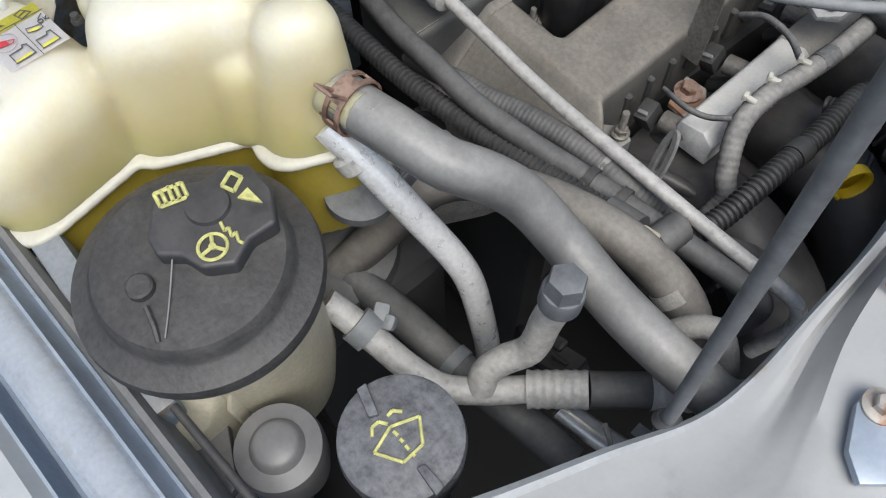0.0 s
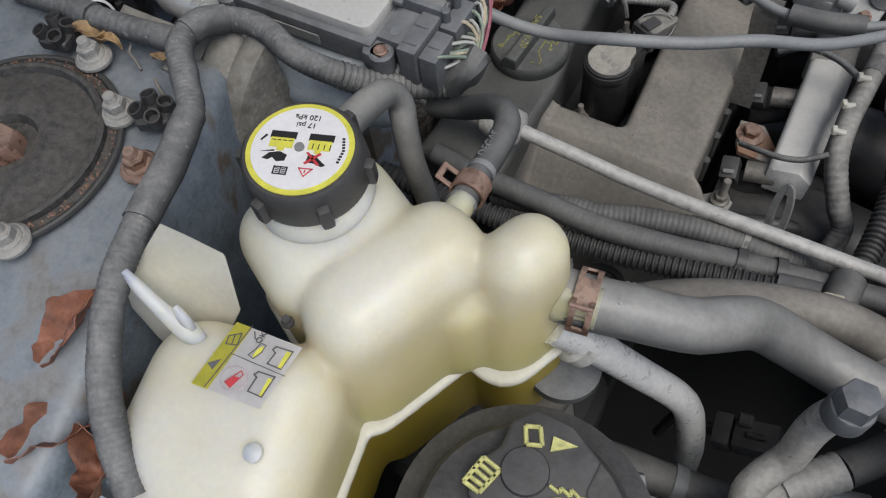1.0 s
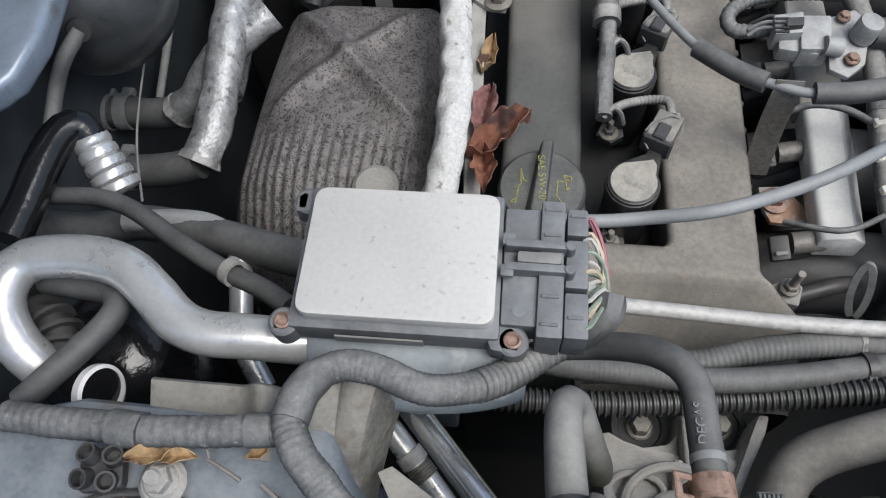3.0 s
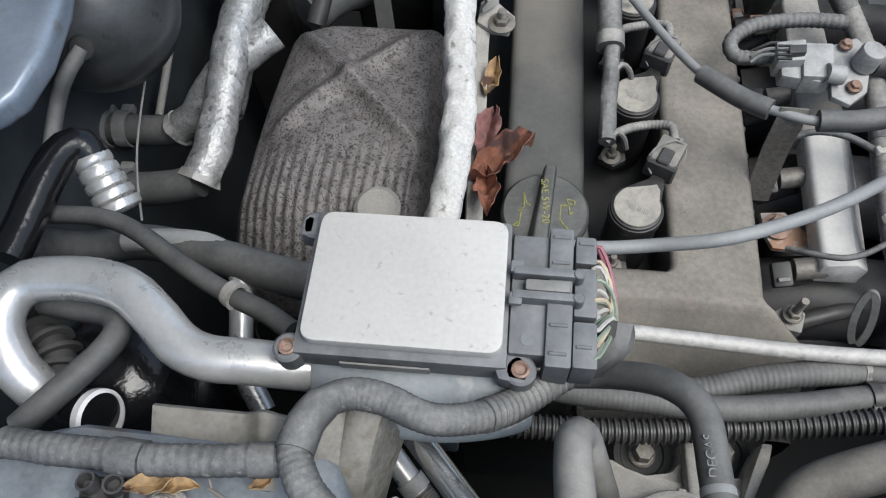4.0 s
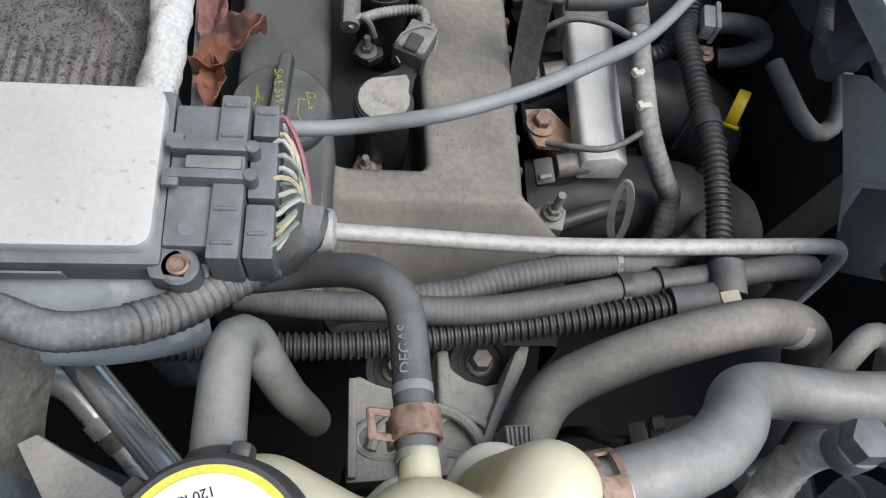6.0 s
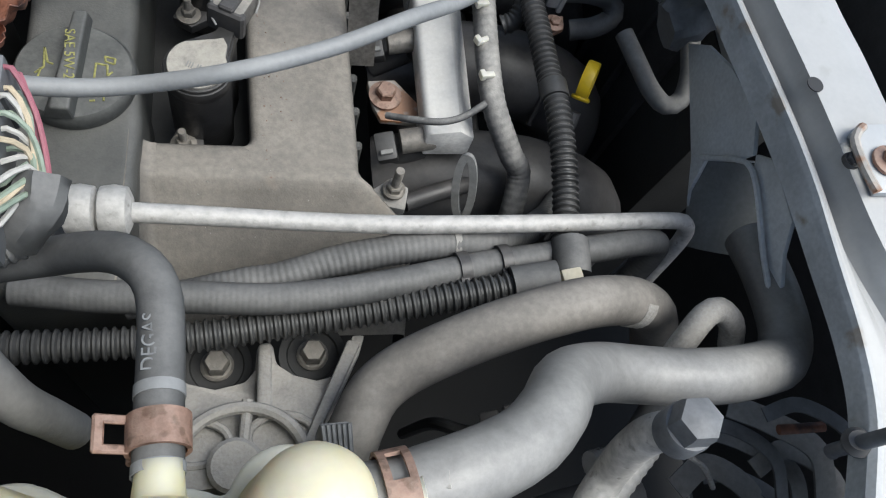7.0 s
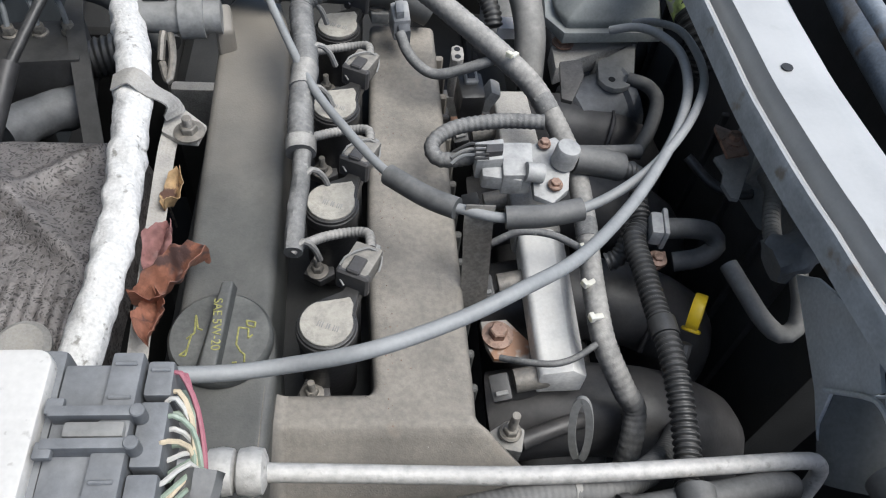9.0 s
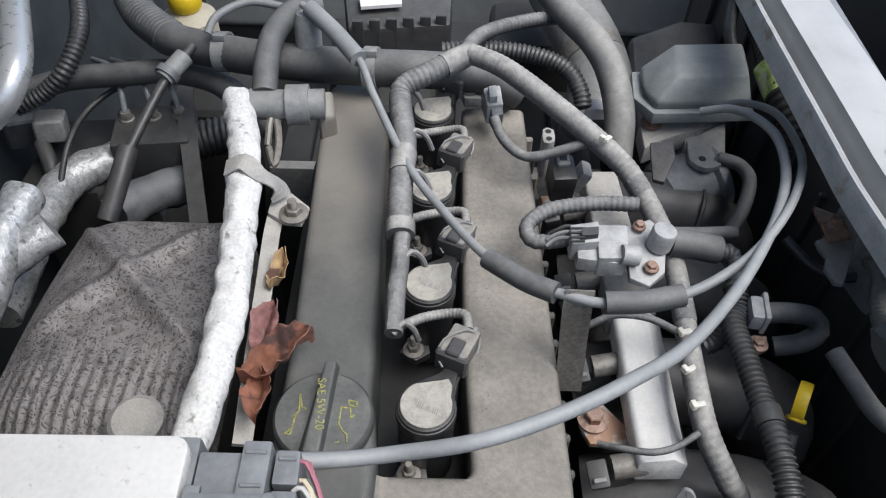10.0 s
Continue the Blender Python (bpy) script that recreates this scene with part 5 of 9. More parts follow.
for i in range(18):
    y = -0.104 - 0.0033 * i
    z = 0.982 + rng.uniform(-0.004, 0.008)
    e = BW + Vector((rng.uniform(-0.002, 0.002), rng.uniform(-0.004, 0.002), rng.uniform(-0.003, 0.003)))
    mid = Vector((-0.043, y, z)).lerp(e, 0.5) + Vector((0.0015, 0.0045 + rng.uniform(-0.002, 0.002), rng.uniform(0.0, 0.004)))
    part("wire", tube([(-0.046, y, z), (-0.0425, y + 0.001, z + 0.001), mid, e, (BW.x - 0.001, BW.y - 0.010, BW.z - 0.003)], 0.0010, 6), M_WIRES[2 if i < 2 else (0, 1, 0, 3, 1, 0)[i % 6]], con)
part("ear_web", slab([(-0.090, -0.160), (-0.0755, -0.1600), (-0.0690, -0.1655), (-0.0720, -0.1740), (-0.085, -0.1725)], 0.976, 0.9885, 0.002), M_CONN, mod)
part("ear_web", slab([(-0.1765, -0.100), (-0.1765, -0.1105), (-0.1835, -0.1110), (-0.1845, -0.1020), (-0.181, -0.0985)], 0.976, 0.9885, 0.002), M_CONN, mod)
part("ear_web", slab([(-0.1765, -0.160), (-0.1765, -0.1725), (-0.1840, -0.1720), (-0.1845, -0.1620)], 0.976, 0.9885, 0.002), M_CONN, mod)
part("code_label", slab([(-0.155, -0.1699), (-0.115, -0.1694), (-0.115, -0.1703), (-0.155, -0.1708)], 0.979, 0.985, 0), M_GREYCON, mod, "faded printed code strip")
bkt = thing("module_bracket", (-0.13, -0.15, 0.93), "chalky blue-grey painted tray under the control module", "bracket")


def tray_at(u, v):
    x = -0.171 + 0.103 * u
    bulge = 0.012 * math.sin(math.pi * u) ** 0.7
    a = v * math.pi * 0.62
    return Vector((x, -0.156 - (0.026 + bulge) * math.sin(a), 0.951 + (0.0225 + 0.002 * math.sin(u * 9)) * math.cos(a)))


part("tray", sheet(tray_at, 30, 18, 0.002), M_TRAY, bkt)
part("leg", box((0.02, 0.03, 0.2), pose(-0.12, -0.14, 0.84), 0.003), M_PAINT_D, bkt)

# loom in front of the module
loom = thing("main_loom", (-0.15, -0.20, 1.0), "dusty corrugated main wiring loom over the strut tower", "wiring loom")
ML = [(-0.0427, -0.1525, 0.962), (-0.0502, -0.1565, 0.962), (-0.0627, -0.166, 0.965), (-0.0769, -0.1792, 0.974), (-0.0904, -0.1884, 0.985), (-0.1056, -0.1933, 0.993), (-0.1167, -0.1928, 0.996), (-0.1308, -0.1883, 0.998), (-0.1444, -0.1877, 0.999), (-0.1548, -0.1938, 1.003), (-0.1593, -0.204, 1.008), (-0.1607, -0.2153, 1.01), (-0.1544, -0.2273, 1.012), (-0.1433, -0.2388, 1.01)] + [(-0.1258, -0.2566, 1.01), (-0.1141, -0.2868, 1.012), (-0.1061, -0.3158, 1.014), (-0.0986, -0.3408, 1.013), (-0.0891, -0.3607, 1.01), (-0.0781, -0.3798, 1.003), (-0.0649, -0.3963, 0.993), (-0.048, -0.4106, 0.983)]
part("corrugated_sleeve", tube(ML, 0.0070, 16, rib=0.0028, amp=0.00022, wobble=0.07), M_LOOM, loom)
part("tape_wrap", tube([tuple(BW), tuple(BW + Vector((-0.001, -0.008, -0.002)))] + [(-0.0374, -0.1495, 0.97), (-0.0428, -0.1529, 0.963)], 0.0085, 16, wobble=0.45, step=0.002), M_RUBBER, loom, "dark grey tape at the wire ends")
part("corrugated_end", tube(ML[0:5], 0.0077, 16, rib=0.0036, amp=0.0006), M_LOOM, loom)
part("tape_wrap", tube(ML[9:12], 0.0079, 14, wobble=0.08), M_LOOM, loom)
part("tape_wrap", tube(ML[14:17], 0.0079, 14, wobble=0.08), M_LOOM, loom)
part("branch", tube([(-0.1639, -0.2174, 1.004), (-0.1765, -0.219, 1.004), (-0.1955, -0.221, 1.004), (-0.2168, -0.2228, 1.004), (-0.2376, -0.2224, 1.002), (-0.2588, -0.2222, 1.0), (-0.2874, -0.2205, 0.995)], 0.0067, 16, rib=0.0045, amp=0.0003, wobble=0.06), M_LOOM, loom)
part("branch_wrap", tube([(-0.1682, -0.2178, 1.004), (-0.1787, -0.2192, 1.004)], 0.0072, 14, wobble=0.06), M_LOOM, loom)
part("branch_wrap", tube([(-0.221, -0.2232, 1.004), (-0.2348, -0.2228, 1.003)], 0.0078, 14, wobble=0.10), M_LOOM, loom)

# ---------------------------------------------------------------- coolant expansion tank


def blob(parts, corner=0.0):
    """Closed lobes with rounded tops and flat bottoms: (x, y, rz, length x, length y, top z, bottom z, rounding, tilt)."""
    bm = bmesh.new()
    for x, y, rz, lx, ly, top, bottom, bev, tilt, *spread in parts:
        b = bmesh.new()
        bmesh.ops.create_cube(b, size=1)
        bmesh.ops.scale(b, vec=(lx, ly, top - bottom), verts=b.verts)
        if corner:
            bmesh.ops.bevel(b, geom=[e for e in b.edges if abs(e.verts[0].co.z - e.verts[1].co.z) > 1e-4], offset=corner, segments=6, affect="EDGES", profile=0.5, clamp_overlap=True)
        edges = [e for e in b.edges if (min if corner else max)(v.co.z for v in e.verts) > 0]
        bmesh.ops.bevel(b, geom=edges, offset=bev, segments=7, affect="EDGES", profile=0.5, clamp_overlap=True)
        for v in b.verts:
            if v.co.z > 0:
                v.co.z += v.co.y * tilt
        if spread:
            for v in b.verts:
                f = 0.5 - v.co.z / (top - bottom)
                v.co.x += f * (spread[0] * v.co.x + spread[1])
                v.co.y += f * (spread[0] * v.co.y + spread[2])
        bmesh.ops.transform(b, matrix=pose(x, y, (top + bottom) / 2, 0, 0, rz), verts=b.verts)
        me = bpy.data.meshes.new("t")
        b.to_mesh(me)
        b.free()
        bm.from_mesh(me)
        bpy.data.meshes.remove(me)
    return bm


def fuse(ob, voxel, smooth):
    md = ob.modifiers.new("remesh", "REMESH")
    md.mode, md.voxel_size, md.use_smooth_shade = "VOXEL", voxel, True
    md = ob.modifiers.new("smooth", "SMOOTH")
    md.factor, md.iterations = 0.6, smooth


tank = thing("expansion_tank", (-0.01, -0.31, 0.86), "cream translucent coolant expansion tank, stained yellow inside", "coolant tank")
LOBES = [
    (-0.0345, -0.3695, 10, 0.092, 0.088, 0.9950, 0.929, 0.026, 0.09),
    (0.0015, -0.2815, -23.5, 0.045, 0.086, 1.0120, 0.929, 0.0195, 0.0, 0.16, 0.0045, -0.0025),
    (0.0480, -0.2475, -23.5, 0.031, 0.038, 1.0130, 0.929, 0.0150, 0.0, 0.55, 0.0, -0.006),
    (0.0290, -0.2660, -23.5, 0.030, 0.040, 0.9880, 0.929, 0.0140, 0.0, 0.20, 0.0, -0.004),
    (-0.0385, -0.2740, -28, 0.068, 0.078, 1.0085, 0.929, 0.021, 0.0),
]


def foot(lobe):
    """Plan of a lobe where it meets the seam."""
    x, y, rz, lx, ly = lobe[:5]
    if len(lobe) > 9:
        k, dx, dy = lobe[9:]
        o = Matrix.Rotation(radians(rz), 2) @ Vector((dx, dy))
        return x + o.x, y + o.y, rz, lx * (1 + k), ly * (1 + k)
    return x, y, rz, lx, ly


upper = part("upper_shell", blob(LOBES), M_DEGAS, tank)
fuse(upper, 0.0020, 12)
rimm = part("seam_flange", blob([(x, y, rz, lx + 0.007, ly + 0.007, 0.9325, 0.9265, 0.0025, 0.0) for x, y, rz, lx, ly in map(foot, LOBES[:3] + LOBES[4:])], 0.020), M_LIP, tank)
fuse(rimm, 0.0016, 6)
lower = part("lower_shell", blob([(x, y, rz, lx - 0.004, ly - 0.004, 0.928, 0.845, 0.004, 0.0) for x, y, rz, lx, ly in map(foot, LOBES[:3] + LOBES[4:])], 0.018), M_FLUID, tank, "lower half full of yellow coolant")
fuse(lower, 0.003, 5)
part("neck", lathe([(0.034, -0.006), (0.0295, 0.006), (0.0268, 0.014), (0.0255, 0.024), (0.022, 0.03)], (-0.047, -0.266, 0.993), (0, 0, 1), 36), M_DEGAS, tank)
part("outlet", lathe([(0.014, 0), (0.0125, 0.01), (0.0115, 0.03)], (0.054, -0.2470, 0.967), (0.95, 0.15, -0.01), 24), M_DEGAS, tank)
part("vent_spout", lathe([(0.0085, 0), (0.0075, 0.010), (0.0062, 0.024)], (0.0088, -0.254, 0.9900), (-0.02, 0.95, 0.0), 20), M_DEGAS, tank)
part("wing_plate", plate([(-0.0929, -0.314, 1.02), (-0.0807, -0.313, 1.018), (-0.0637, -0.3113, 1.012), (-0.0578, -0.3227, 0.985), (-0.068, -0.3339, 0.96), (-0.0876, -0.3462, 0.95), (-0.0955, -0.3488, 0.962), (-0.1029, -0.3455, 0.985), (-0.1027, -0.3405, 1.0)], 0.003), M_LIP, tank, "thin cream mounting wing")
part("mount_fork", tube([(*p, r) for p, r in zip([(-0.0936, -0.3386, 1.018), (-0.0883, -0.3404, 1.012), (-0.0762, -0.3433, 1.004), (-0.064, -0.3448, 0.998), (-0.0554, -0.3457, 0.99)], (0.0015, 0.0028, 0.0034, 0.0048, 0.0030))], 0.006, 12, flat=0.7), M_DEGAS, tank, "pale plastic mounting fork")
part("mount_fork", tube([(*p, r) for p, r in zip([(-0.0712, -0.3397, 1.006), (-0.0656, -0.3422, 1.002), (-0.0604, -0.3452, 0.995), (-0.0572, -0.347, 0.988)], (0.0015, 0.0026, 0.0026, 0.0015))], 0.006, 12, flat=0.8), M_DEGAS, tank)
part("screw_pip", hexbolt((-0.0298, -0.3206, 0.992), r=0.0022, h=0.003, washer=1.3), M_BLACK, tank)
part("pip", lathe([(0.0042, 0), (0.004, 0.002), (0.002, 0.003), (0, 0.003)], (-0.0093, -0.3735, 0.995), (0, -0.2, 1), 14), M_DEGAS, tank)

# tank label
LA = [(-0.0463, -0.3318, 0.9975), (-0.0147, -0.3287, 0.9965), (-0.0167, -0.3582, 0.992), (-0.0488, -0.3624, 0.9935)]
LA = [Vector((p[0], p[1], 0.9952 + 0.088 * (p[1] + 0.3695))) for p in LA]


def on_label(u, v, h):
    p = LA[0].lerp(LA[1], u).lerp(LA[3].lerp(LA[2], u), v)
    return p + Vector((0, -0.1, 1)) * h


def label_patch(u0, v0, u1, v1, h, t=0.0003):
    bm = bmesh.new()
    n = 6
    top = [[bm.verts.new(on_label(u0 + (u1 - u0) * i / n, v0 + (v1 - v0) * j / n, h + 0.0006)) for j in range(n + 1)] for i in range(n + 1)]
    for i in range(n):
        for j in range(n):
            bm.faces.new((top[i][j], top[i + 1][j], top[i + 1][j + 1], top[i][j + 1]))
    bmesh.ops.solidify(bm, geom=bm.faces[:], thickness=t)
    return bm


lab = thing("tank_label", LA[0], "white and yellow filling-level label on the tank", "label")
part("paper", label_patch(0, 0, 1, 1, 0.0), M_WHITE, lab)
part("yellow_strip", label_patch(0.0, 0.0, 0.24, 1.0, 0.0005), M_YELLOW, lab)


def on_grid(p):
    """Label shares of a point of its printed drawing, in tenths of a millimetre or so."""
    x, y = p[0] - 280, p[1] - 95
    d = 400 * 370 + 155 * 225
    return (x * 370 + y * 225) / d, (400 * y - 155 * x) / d


def printed(name, polys, mat, h):
    bm = bmesh.new()
    for poly in polys:
        v = [bm.verts.new(on_label(*on_grid(p), h + 0.0006)) for p in poly]
        w = [bm.verts.new(on_label(*on_grid(p), h + 0.0008)) for p in poly]
        bm.faces.new(v[::-1])
        bm.faces.new(w)
        for k in range(len(v)):
            bm.faces.new((v[k], v[(k + 1) % len(v)], w[(k + 1) % len(v)], w[k]))
    return part(name, bm, mat, lab)


def line_of(pts, w=3.2, closed=False):
    out = []
    for a, b in zip(pts, pts[1:] + pts[:1] if closed else pts[1:]):
        d = Vector((b[0] - a[0], b[1] - a[1])).normalized() * w
        n = Vector((-d.y, d.x))
        out.append([(a[0] - d.x + n.x, a[1] - d.y + n.y), (b[0] + d.x + n.x, b[1] + d.y + n.y), (b[0] + d.x - n.x, b[1] + d.y - n.y), (a[0] - d.x - n.x, a[1] - d.y - n.y)])
    return out


printed("rule", line_of([(378, 122), (135, 490)], 2.5) + line_of([(270, 290), (590, 426)], 2.5), M_INKF, 0.0007)
printed("warning_triangle", [[(138, 346), (215, 324), (170, 388)]], M_INKF, 0.0009)
printed("book_symbol", line_of([(232, 232), (246, 182), (320, 168), (300, 240)], 3, True) + line_of([(282, 174), (266, 238)], 3), M_INKF, 0.0009)
printed("tank_picture", line_of([(486, 352), (528, 288), (512, 268), (530, 250), (630, 280), (565, 386)], 4, True) + line_of([(385, 516), (430, 434), (415, 418), (438, 400), (535, 432), (465, 551)], 4, True), M_INKF, 0.0009)
printed("level_fill", [[(545, 376), (566, 384), (622, 290), (596, 276)], [(450, 542), (466, 549), (522, 448), (500, 436)], [(395, 312), (408, 318), (446, 284), (462, 250), (436, 254), (412, 278)]], M_YELLOW, 0.0009)
printed("bottle_picture", line_of([(370, 300), (402, 322), (446, 286), (470, 242), (440, 230), (414, 262)], 2.5, True) + line_of([(396, 160), (402, 200), (412, 206)], 3.5), M_INKF, 0.0010)
printed("bottle_forbidden", [[(256, 462), (282, 492), (332, 436), (302, 428)]] + line_of([(250, 460), (282, 494), (352, 420), (340, 396), (310, 416)], 2.5, True), M_RED, 0.0009)
printed("forbidden_ring", line_of([(300 + 78 * math.cos(k * 0.314), 440 + 76 * math.sin(k * 0.314)) for k in range(20)], 2.5, True), M_RING, 0.0008)
LU, LV = (LA[1] - LA[0]).normalized(), (LA[3] - LA[0]).normalized()
LN = LU.cross(-LV).normalized()
lettering("OK", 0.0036, Matrix.Translation(on_label(*on_grid((438, 196)), 0.0016)) @ Matrix((-LV, -LU, LN)).transposed().to_4x4(), M_INKF, lab)

# tank cap
CC = Vector((-0.048, -0.264, 1.0))
cap = part("cap", lathe([(0.022, 0.019), (0.0268, 0.0195), (0.0275, 0.022), (0.0268, 0.031), (0.0258, 0.0365), (0.0245, 0.038), (0.0, 0.038)], CC, (0, 0, 1), 56), M_CLEAN, tank, "black ribbed pressure cap with a white warning label")
for i in range(6):
    a = radians(60 * i + 20)
    part("grip_rib", box((0.006, 0.006, 0.013), pose(CC.x + 0.0276 * math.cos(a), CC.y + 0.0276 * math.sin(a), CC.z + 0.0255, 0, 0, math.degrees(a)), 0.002, 2), M_CLEAN, cap)
part("yellow_ring", lathe([(0.0, 0), (0.0230, 0), (0.0230, 0.0007), (0.0, 0.0007)], CC + Vector((0, 0, 0.0378)), (0, 0, 1), 56), M_YELLOW, cap)
part("white_disc", lathe([(0.0, 0), (0.0207, 0), (0.0207, 0.0005), (0.0, 0.0005)], CC + Vector((0, 0, 0.0384)), (0, 0, 1), 56), M_WHITE, cap)
part("centre_pip", lathe([(0.0022, 0), (0.002, 0.0012), (0, 0.0012)], CC + Vector((0, 0, 0.0388)), (0, 0, 1), 14), M_GREYCON, cap)
CT = Matrix.Translation(CC + Vector((0, 0, 0.0389))) @ pose(0, 0, 0, 0, 0, 19)


def ink(name, polys, mat, h=0.0):
    """Printed shapes on the cap, as thin plates."""
    bm = bmesh.new()
    for poly in polys:
        v = [bm.verts.new(CT @ Vector((x * -0.00086, y * 0.00086, h))) for x, y in poly]
        w = [bm.verts.new(CT @ Vector((x * -0.00086, y * 0.00086, h + 0.0003))) for x, y in poly]
        bm.faces.new(v[::-1])
        bm.faces.new(w)
        for i in range(len(v)):
            bm.faces.new((v[i], v[(i + 1) % len(v)], w[(i + 1) % len(v)], w[i]))
    return part(name, bm, mat, cap)


def rect(x0, y0, x1, y1):
    return [(x0, y0), (x1, y0), (x1, y1), (x0, y1)]


# two filling pictures, grip warning, book and triangle
ink("picture_frame", [rect(3.0, 4.5, 16.0, 8.5), rect(-16.0, 4.5, -3.5, 8.5)], M_INK)
ink("fluid_picture", [rect(3.6, -1.0, 15.4, 4.6), rect(-15.4, -1.0, -4.1, 4.6), rect(7.5, -3.0, 11.0, -1.0), rect(-11.0, -3.0, -8.0, -1.0)], M_YELLOW, 0.0001)
ink("picture_rule", [rect(-15.4 + 2.9 * i, -0.6, -15.0 + 2.9 * i, 2.6) for i in range(4)] + [rect(4.2 + 2.8 * i, 2.8, 6.2 + 2.8 * i, 3.2) for i in range(4)], M_INK, 0.0003)
ink("grip_symbol", [[(5.0, -5.0), (9.0, -3.4), (14.0, -4.6), (17.0, -8.0), (14.0, -8.6), (12.0, -7.0), (9.5, -9.2), (5.5, -8.4)], [(-5.5, -3.2), (-9.0, -4.2), (-15.0, -9.0), (-13.2, -10.0), (-9.0, -8.5), (-5.0, -8.0)]], M_INK)
ink("arrow_symbol", [[(17.5, 5.5), (20.0, 2.0), (20.6, 2.6), (18.4, 6.0)], [(12.0, -2.6), (18.5, -4.2), (12.0, -3.4)]], M_INK)
ink("red_cross", [[(-4.2, -3.0), (-5.2, -2.4), (-12.2, -9.2), (-11.0, -9.8)], [(-12.0, -3.2), (-11.0, -2.4), (-4.2, -8.8), (-5.2, -9.6)]], M_RED, 0.0003)
ink("book_symbol", [rect(2.6, -16.4, 3.3, -12.2), rect(9.0, -15.8, 9.7, -11.6), rect(2.6, -16.4, 9.7, -15.8), rect(2.6, -12.4, 9.7, -11.8), rect(5.8, -16.2, 6.4, -12.0)] + [rect(3.6 + k * 3.2, -15.2 + j, 5.4 + k * 3.2, -14.8 + j) for k in (0, 1) for j in (0, 1, 2)], M_INK)
ink("warning_symbol", [[(-6.0, -16.6), (-9.8, -11.6), (-9.2, -11.4), (-6.0, -15.8)], [(-6.0, -16.6), (-2.2, -11.6), (-2.8, -11.4), (-6.0, -15.8)], rect(-9.6, -12.0, -2.4, -11.5), rect(-6.3, -14.4, -5.7, -12.6)], M_RED)
ink("side_print", [rect(-22.6 + 0.35 * abs(j - 4), -7.0 + 1.7 * j, -21.2 + 0.35 * abs(j - 4), -6.0 + 1.7 * j) for j in range(9)], M_INK, 0.0)
lettering("120 kPa", 0.0037, CT @ pose(0.0, 0.0156, 0.0, 0, 0, 180), M_INK, cap)
lettering("17 psi", 0.0037, CT @ pose(0.0, 0.0115, 0.0, 0, 0, 180), M_INK, cap)

# ---------------------------------------------------------------- hoses round the tank
ch = thing("coolant_hose", (0.2, -0.2, 0.92), "thick grey coolant hose from the expansion tank", "hose")
CH = [(0.066, -0.2440, 0.966), (0.0765, -0.2425, 0.9655), (0.087, -0.2390, 0.963), (0.0985, -0.2360, 0.9625), (0.1125, -0.2315, 0.959), (0.1270, -0.2250, 0.954), (0.1396, -0.2143, 0.948), (0.154, -0.2000, 0.931), (0.1782, -0.1920, 0.910), (0.2019, -0.1920, 0.9025), (0.2249, -0.1936, 0.9014), (0.2493, -0.1928, 0.899), (0.2745, -0.1885, 0.8915), (0.290, -0.1835, 0.884), (0.301, -0.1700, 0.8785), (0.306, -0.150, 0.873), (0.308, -0.128, 0.867), (0.308, -0.105, 0.860)]
part("rubber", tube(CH, 0.0133, 22), M_COOLANT, ch, smooth=60)
for q, rz in (((0.0905, -0.2385, 0.9752), 0),):
    part("print_mark", box((0.0035, 0.006, 0.0012), pose(q[0], q[1], q[2], 0, -10, rz), 0.0004, 1), M_CAST, ch, "pale paint mark")
spring_clamp((0.0765, -0.2425, 0.9665), (0.97, 0.15, 0.0), 0.0142, "rusty spring clamp on the thick coolant hose", 25, 1.0, 1)
rh = thing("radiator_hose", (0.15, -0.16, 0.85), "brown-grey radiator hose over the engine mount", "hose")
RH = [(0.0600, -0.2687, 0.790), (0.0660, -0.2455, 0.808), (0.0715, -0.2249, 0.826), (0.0770, -0.2060, 0.845), (0.0815, -0.1955, 0.850), (0.0885, -0.1845, 0.852), (0.1030, -0.1745, 0.857), (0.1310, -0.1645, 0.868), (0.1570, -0.1570, 0.873), (0.1820, -0.1510, 0.875), (0.2040, -0.1460, 0.870), (0.2300, -0.1425, 0.858), (0.2480, -0.1450, 0.843), (0.258, -0.154, 0.82)]
part("rubber", tube(RH, 0.0133, 22), M_RUBBROWN, rh, smooth=60)
part("paint_band", tube([Vector(RH[-3]).lerp(Vector(RH[-4]), 0.2), Vector(RH[-3]).lerp(Vector(RH[-2]), 0.15)], 0.0136, 22), M_CAST, rh, "pale painted band")
rbk = thing("ribbed_block", (0.0673, -0.2101, 0.86), "ribbed black plastic hose guide", "hose guide")
part("body", slab([(0.0596, -0.2018, 0.873), (0.0737, -0.2011, 0.873), (0.0749, -0.2188, 0.868), (0.062, -0.2191, 0.868)], 0.845, None, 0.002), M_CONN, rbk)
RB = [(0.0612, -0.203, 0.8742), (0.0635, -0.2029, 0.8742), (0.0658, -0.2028, 0.8742), (0.0682, -0.2027, 0.8742), (0.0705, -0.2026, 0.8742), (0.0729, -0.2025, 0.8742), (0.0633, -0.2186, 0.8692), (0.0654, -0.2186, 0.8692), (0.0675, -0.2185, 0.8692), (0.0696, -0.2184, 0.8692), (0.0717, -0.2183, 0.8692), (0.0739, -0.2182, 0.8692)]
for k in range(6):
    part("rib", tube([RB[k], RB[k + 6]], 0.0012, 6), M_CONN, rbk)
vh = thing("vent_hose", (0.0015, -0.222, 1.0), "grey rubber vent hose with a printed marking", "hose")
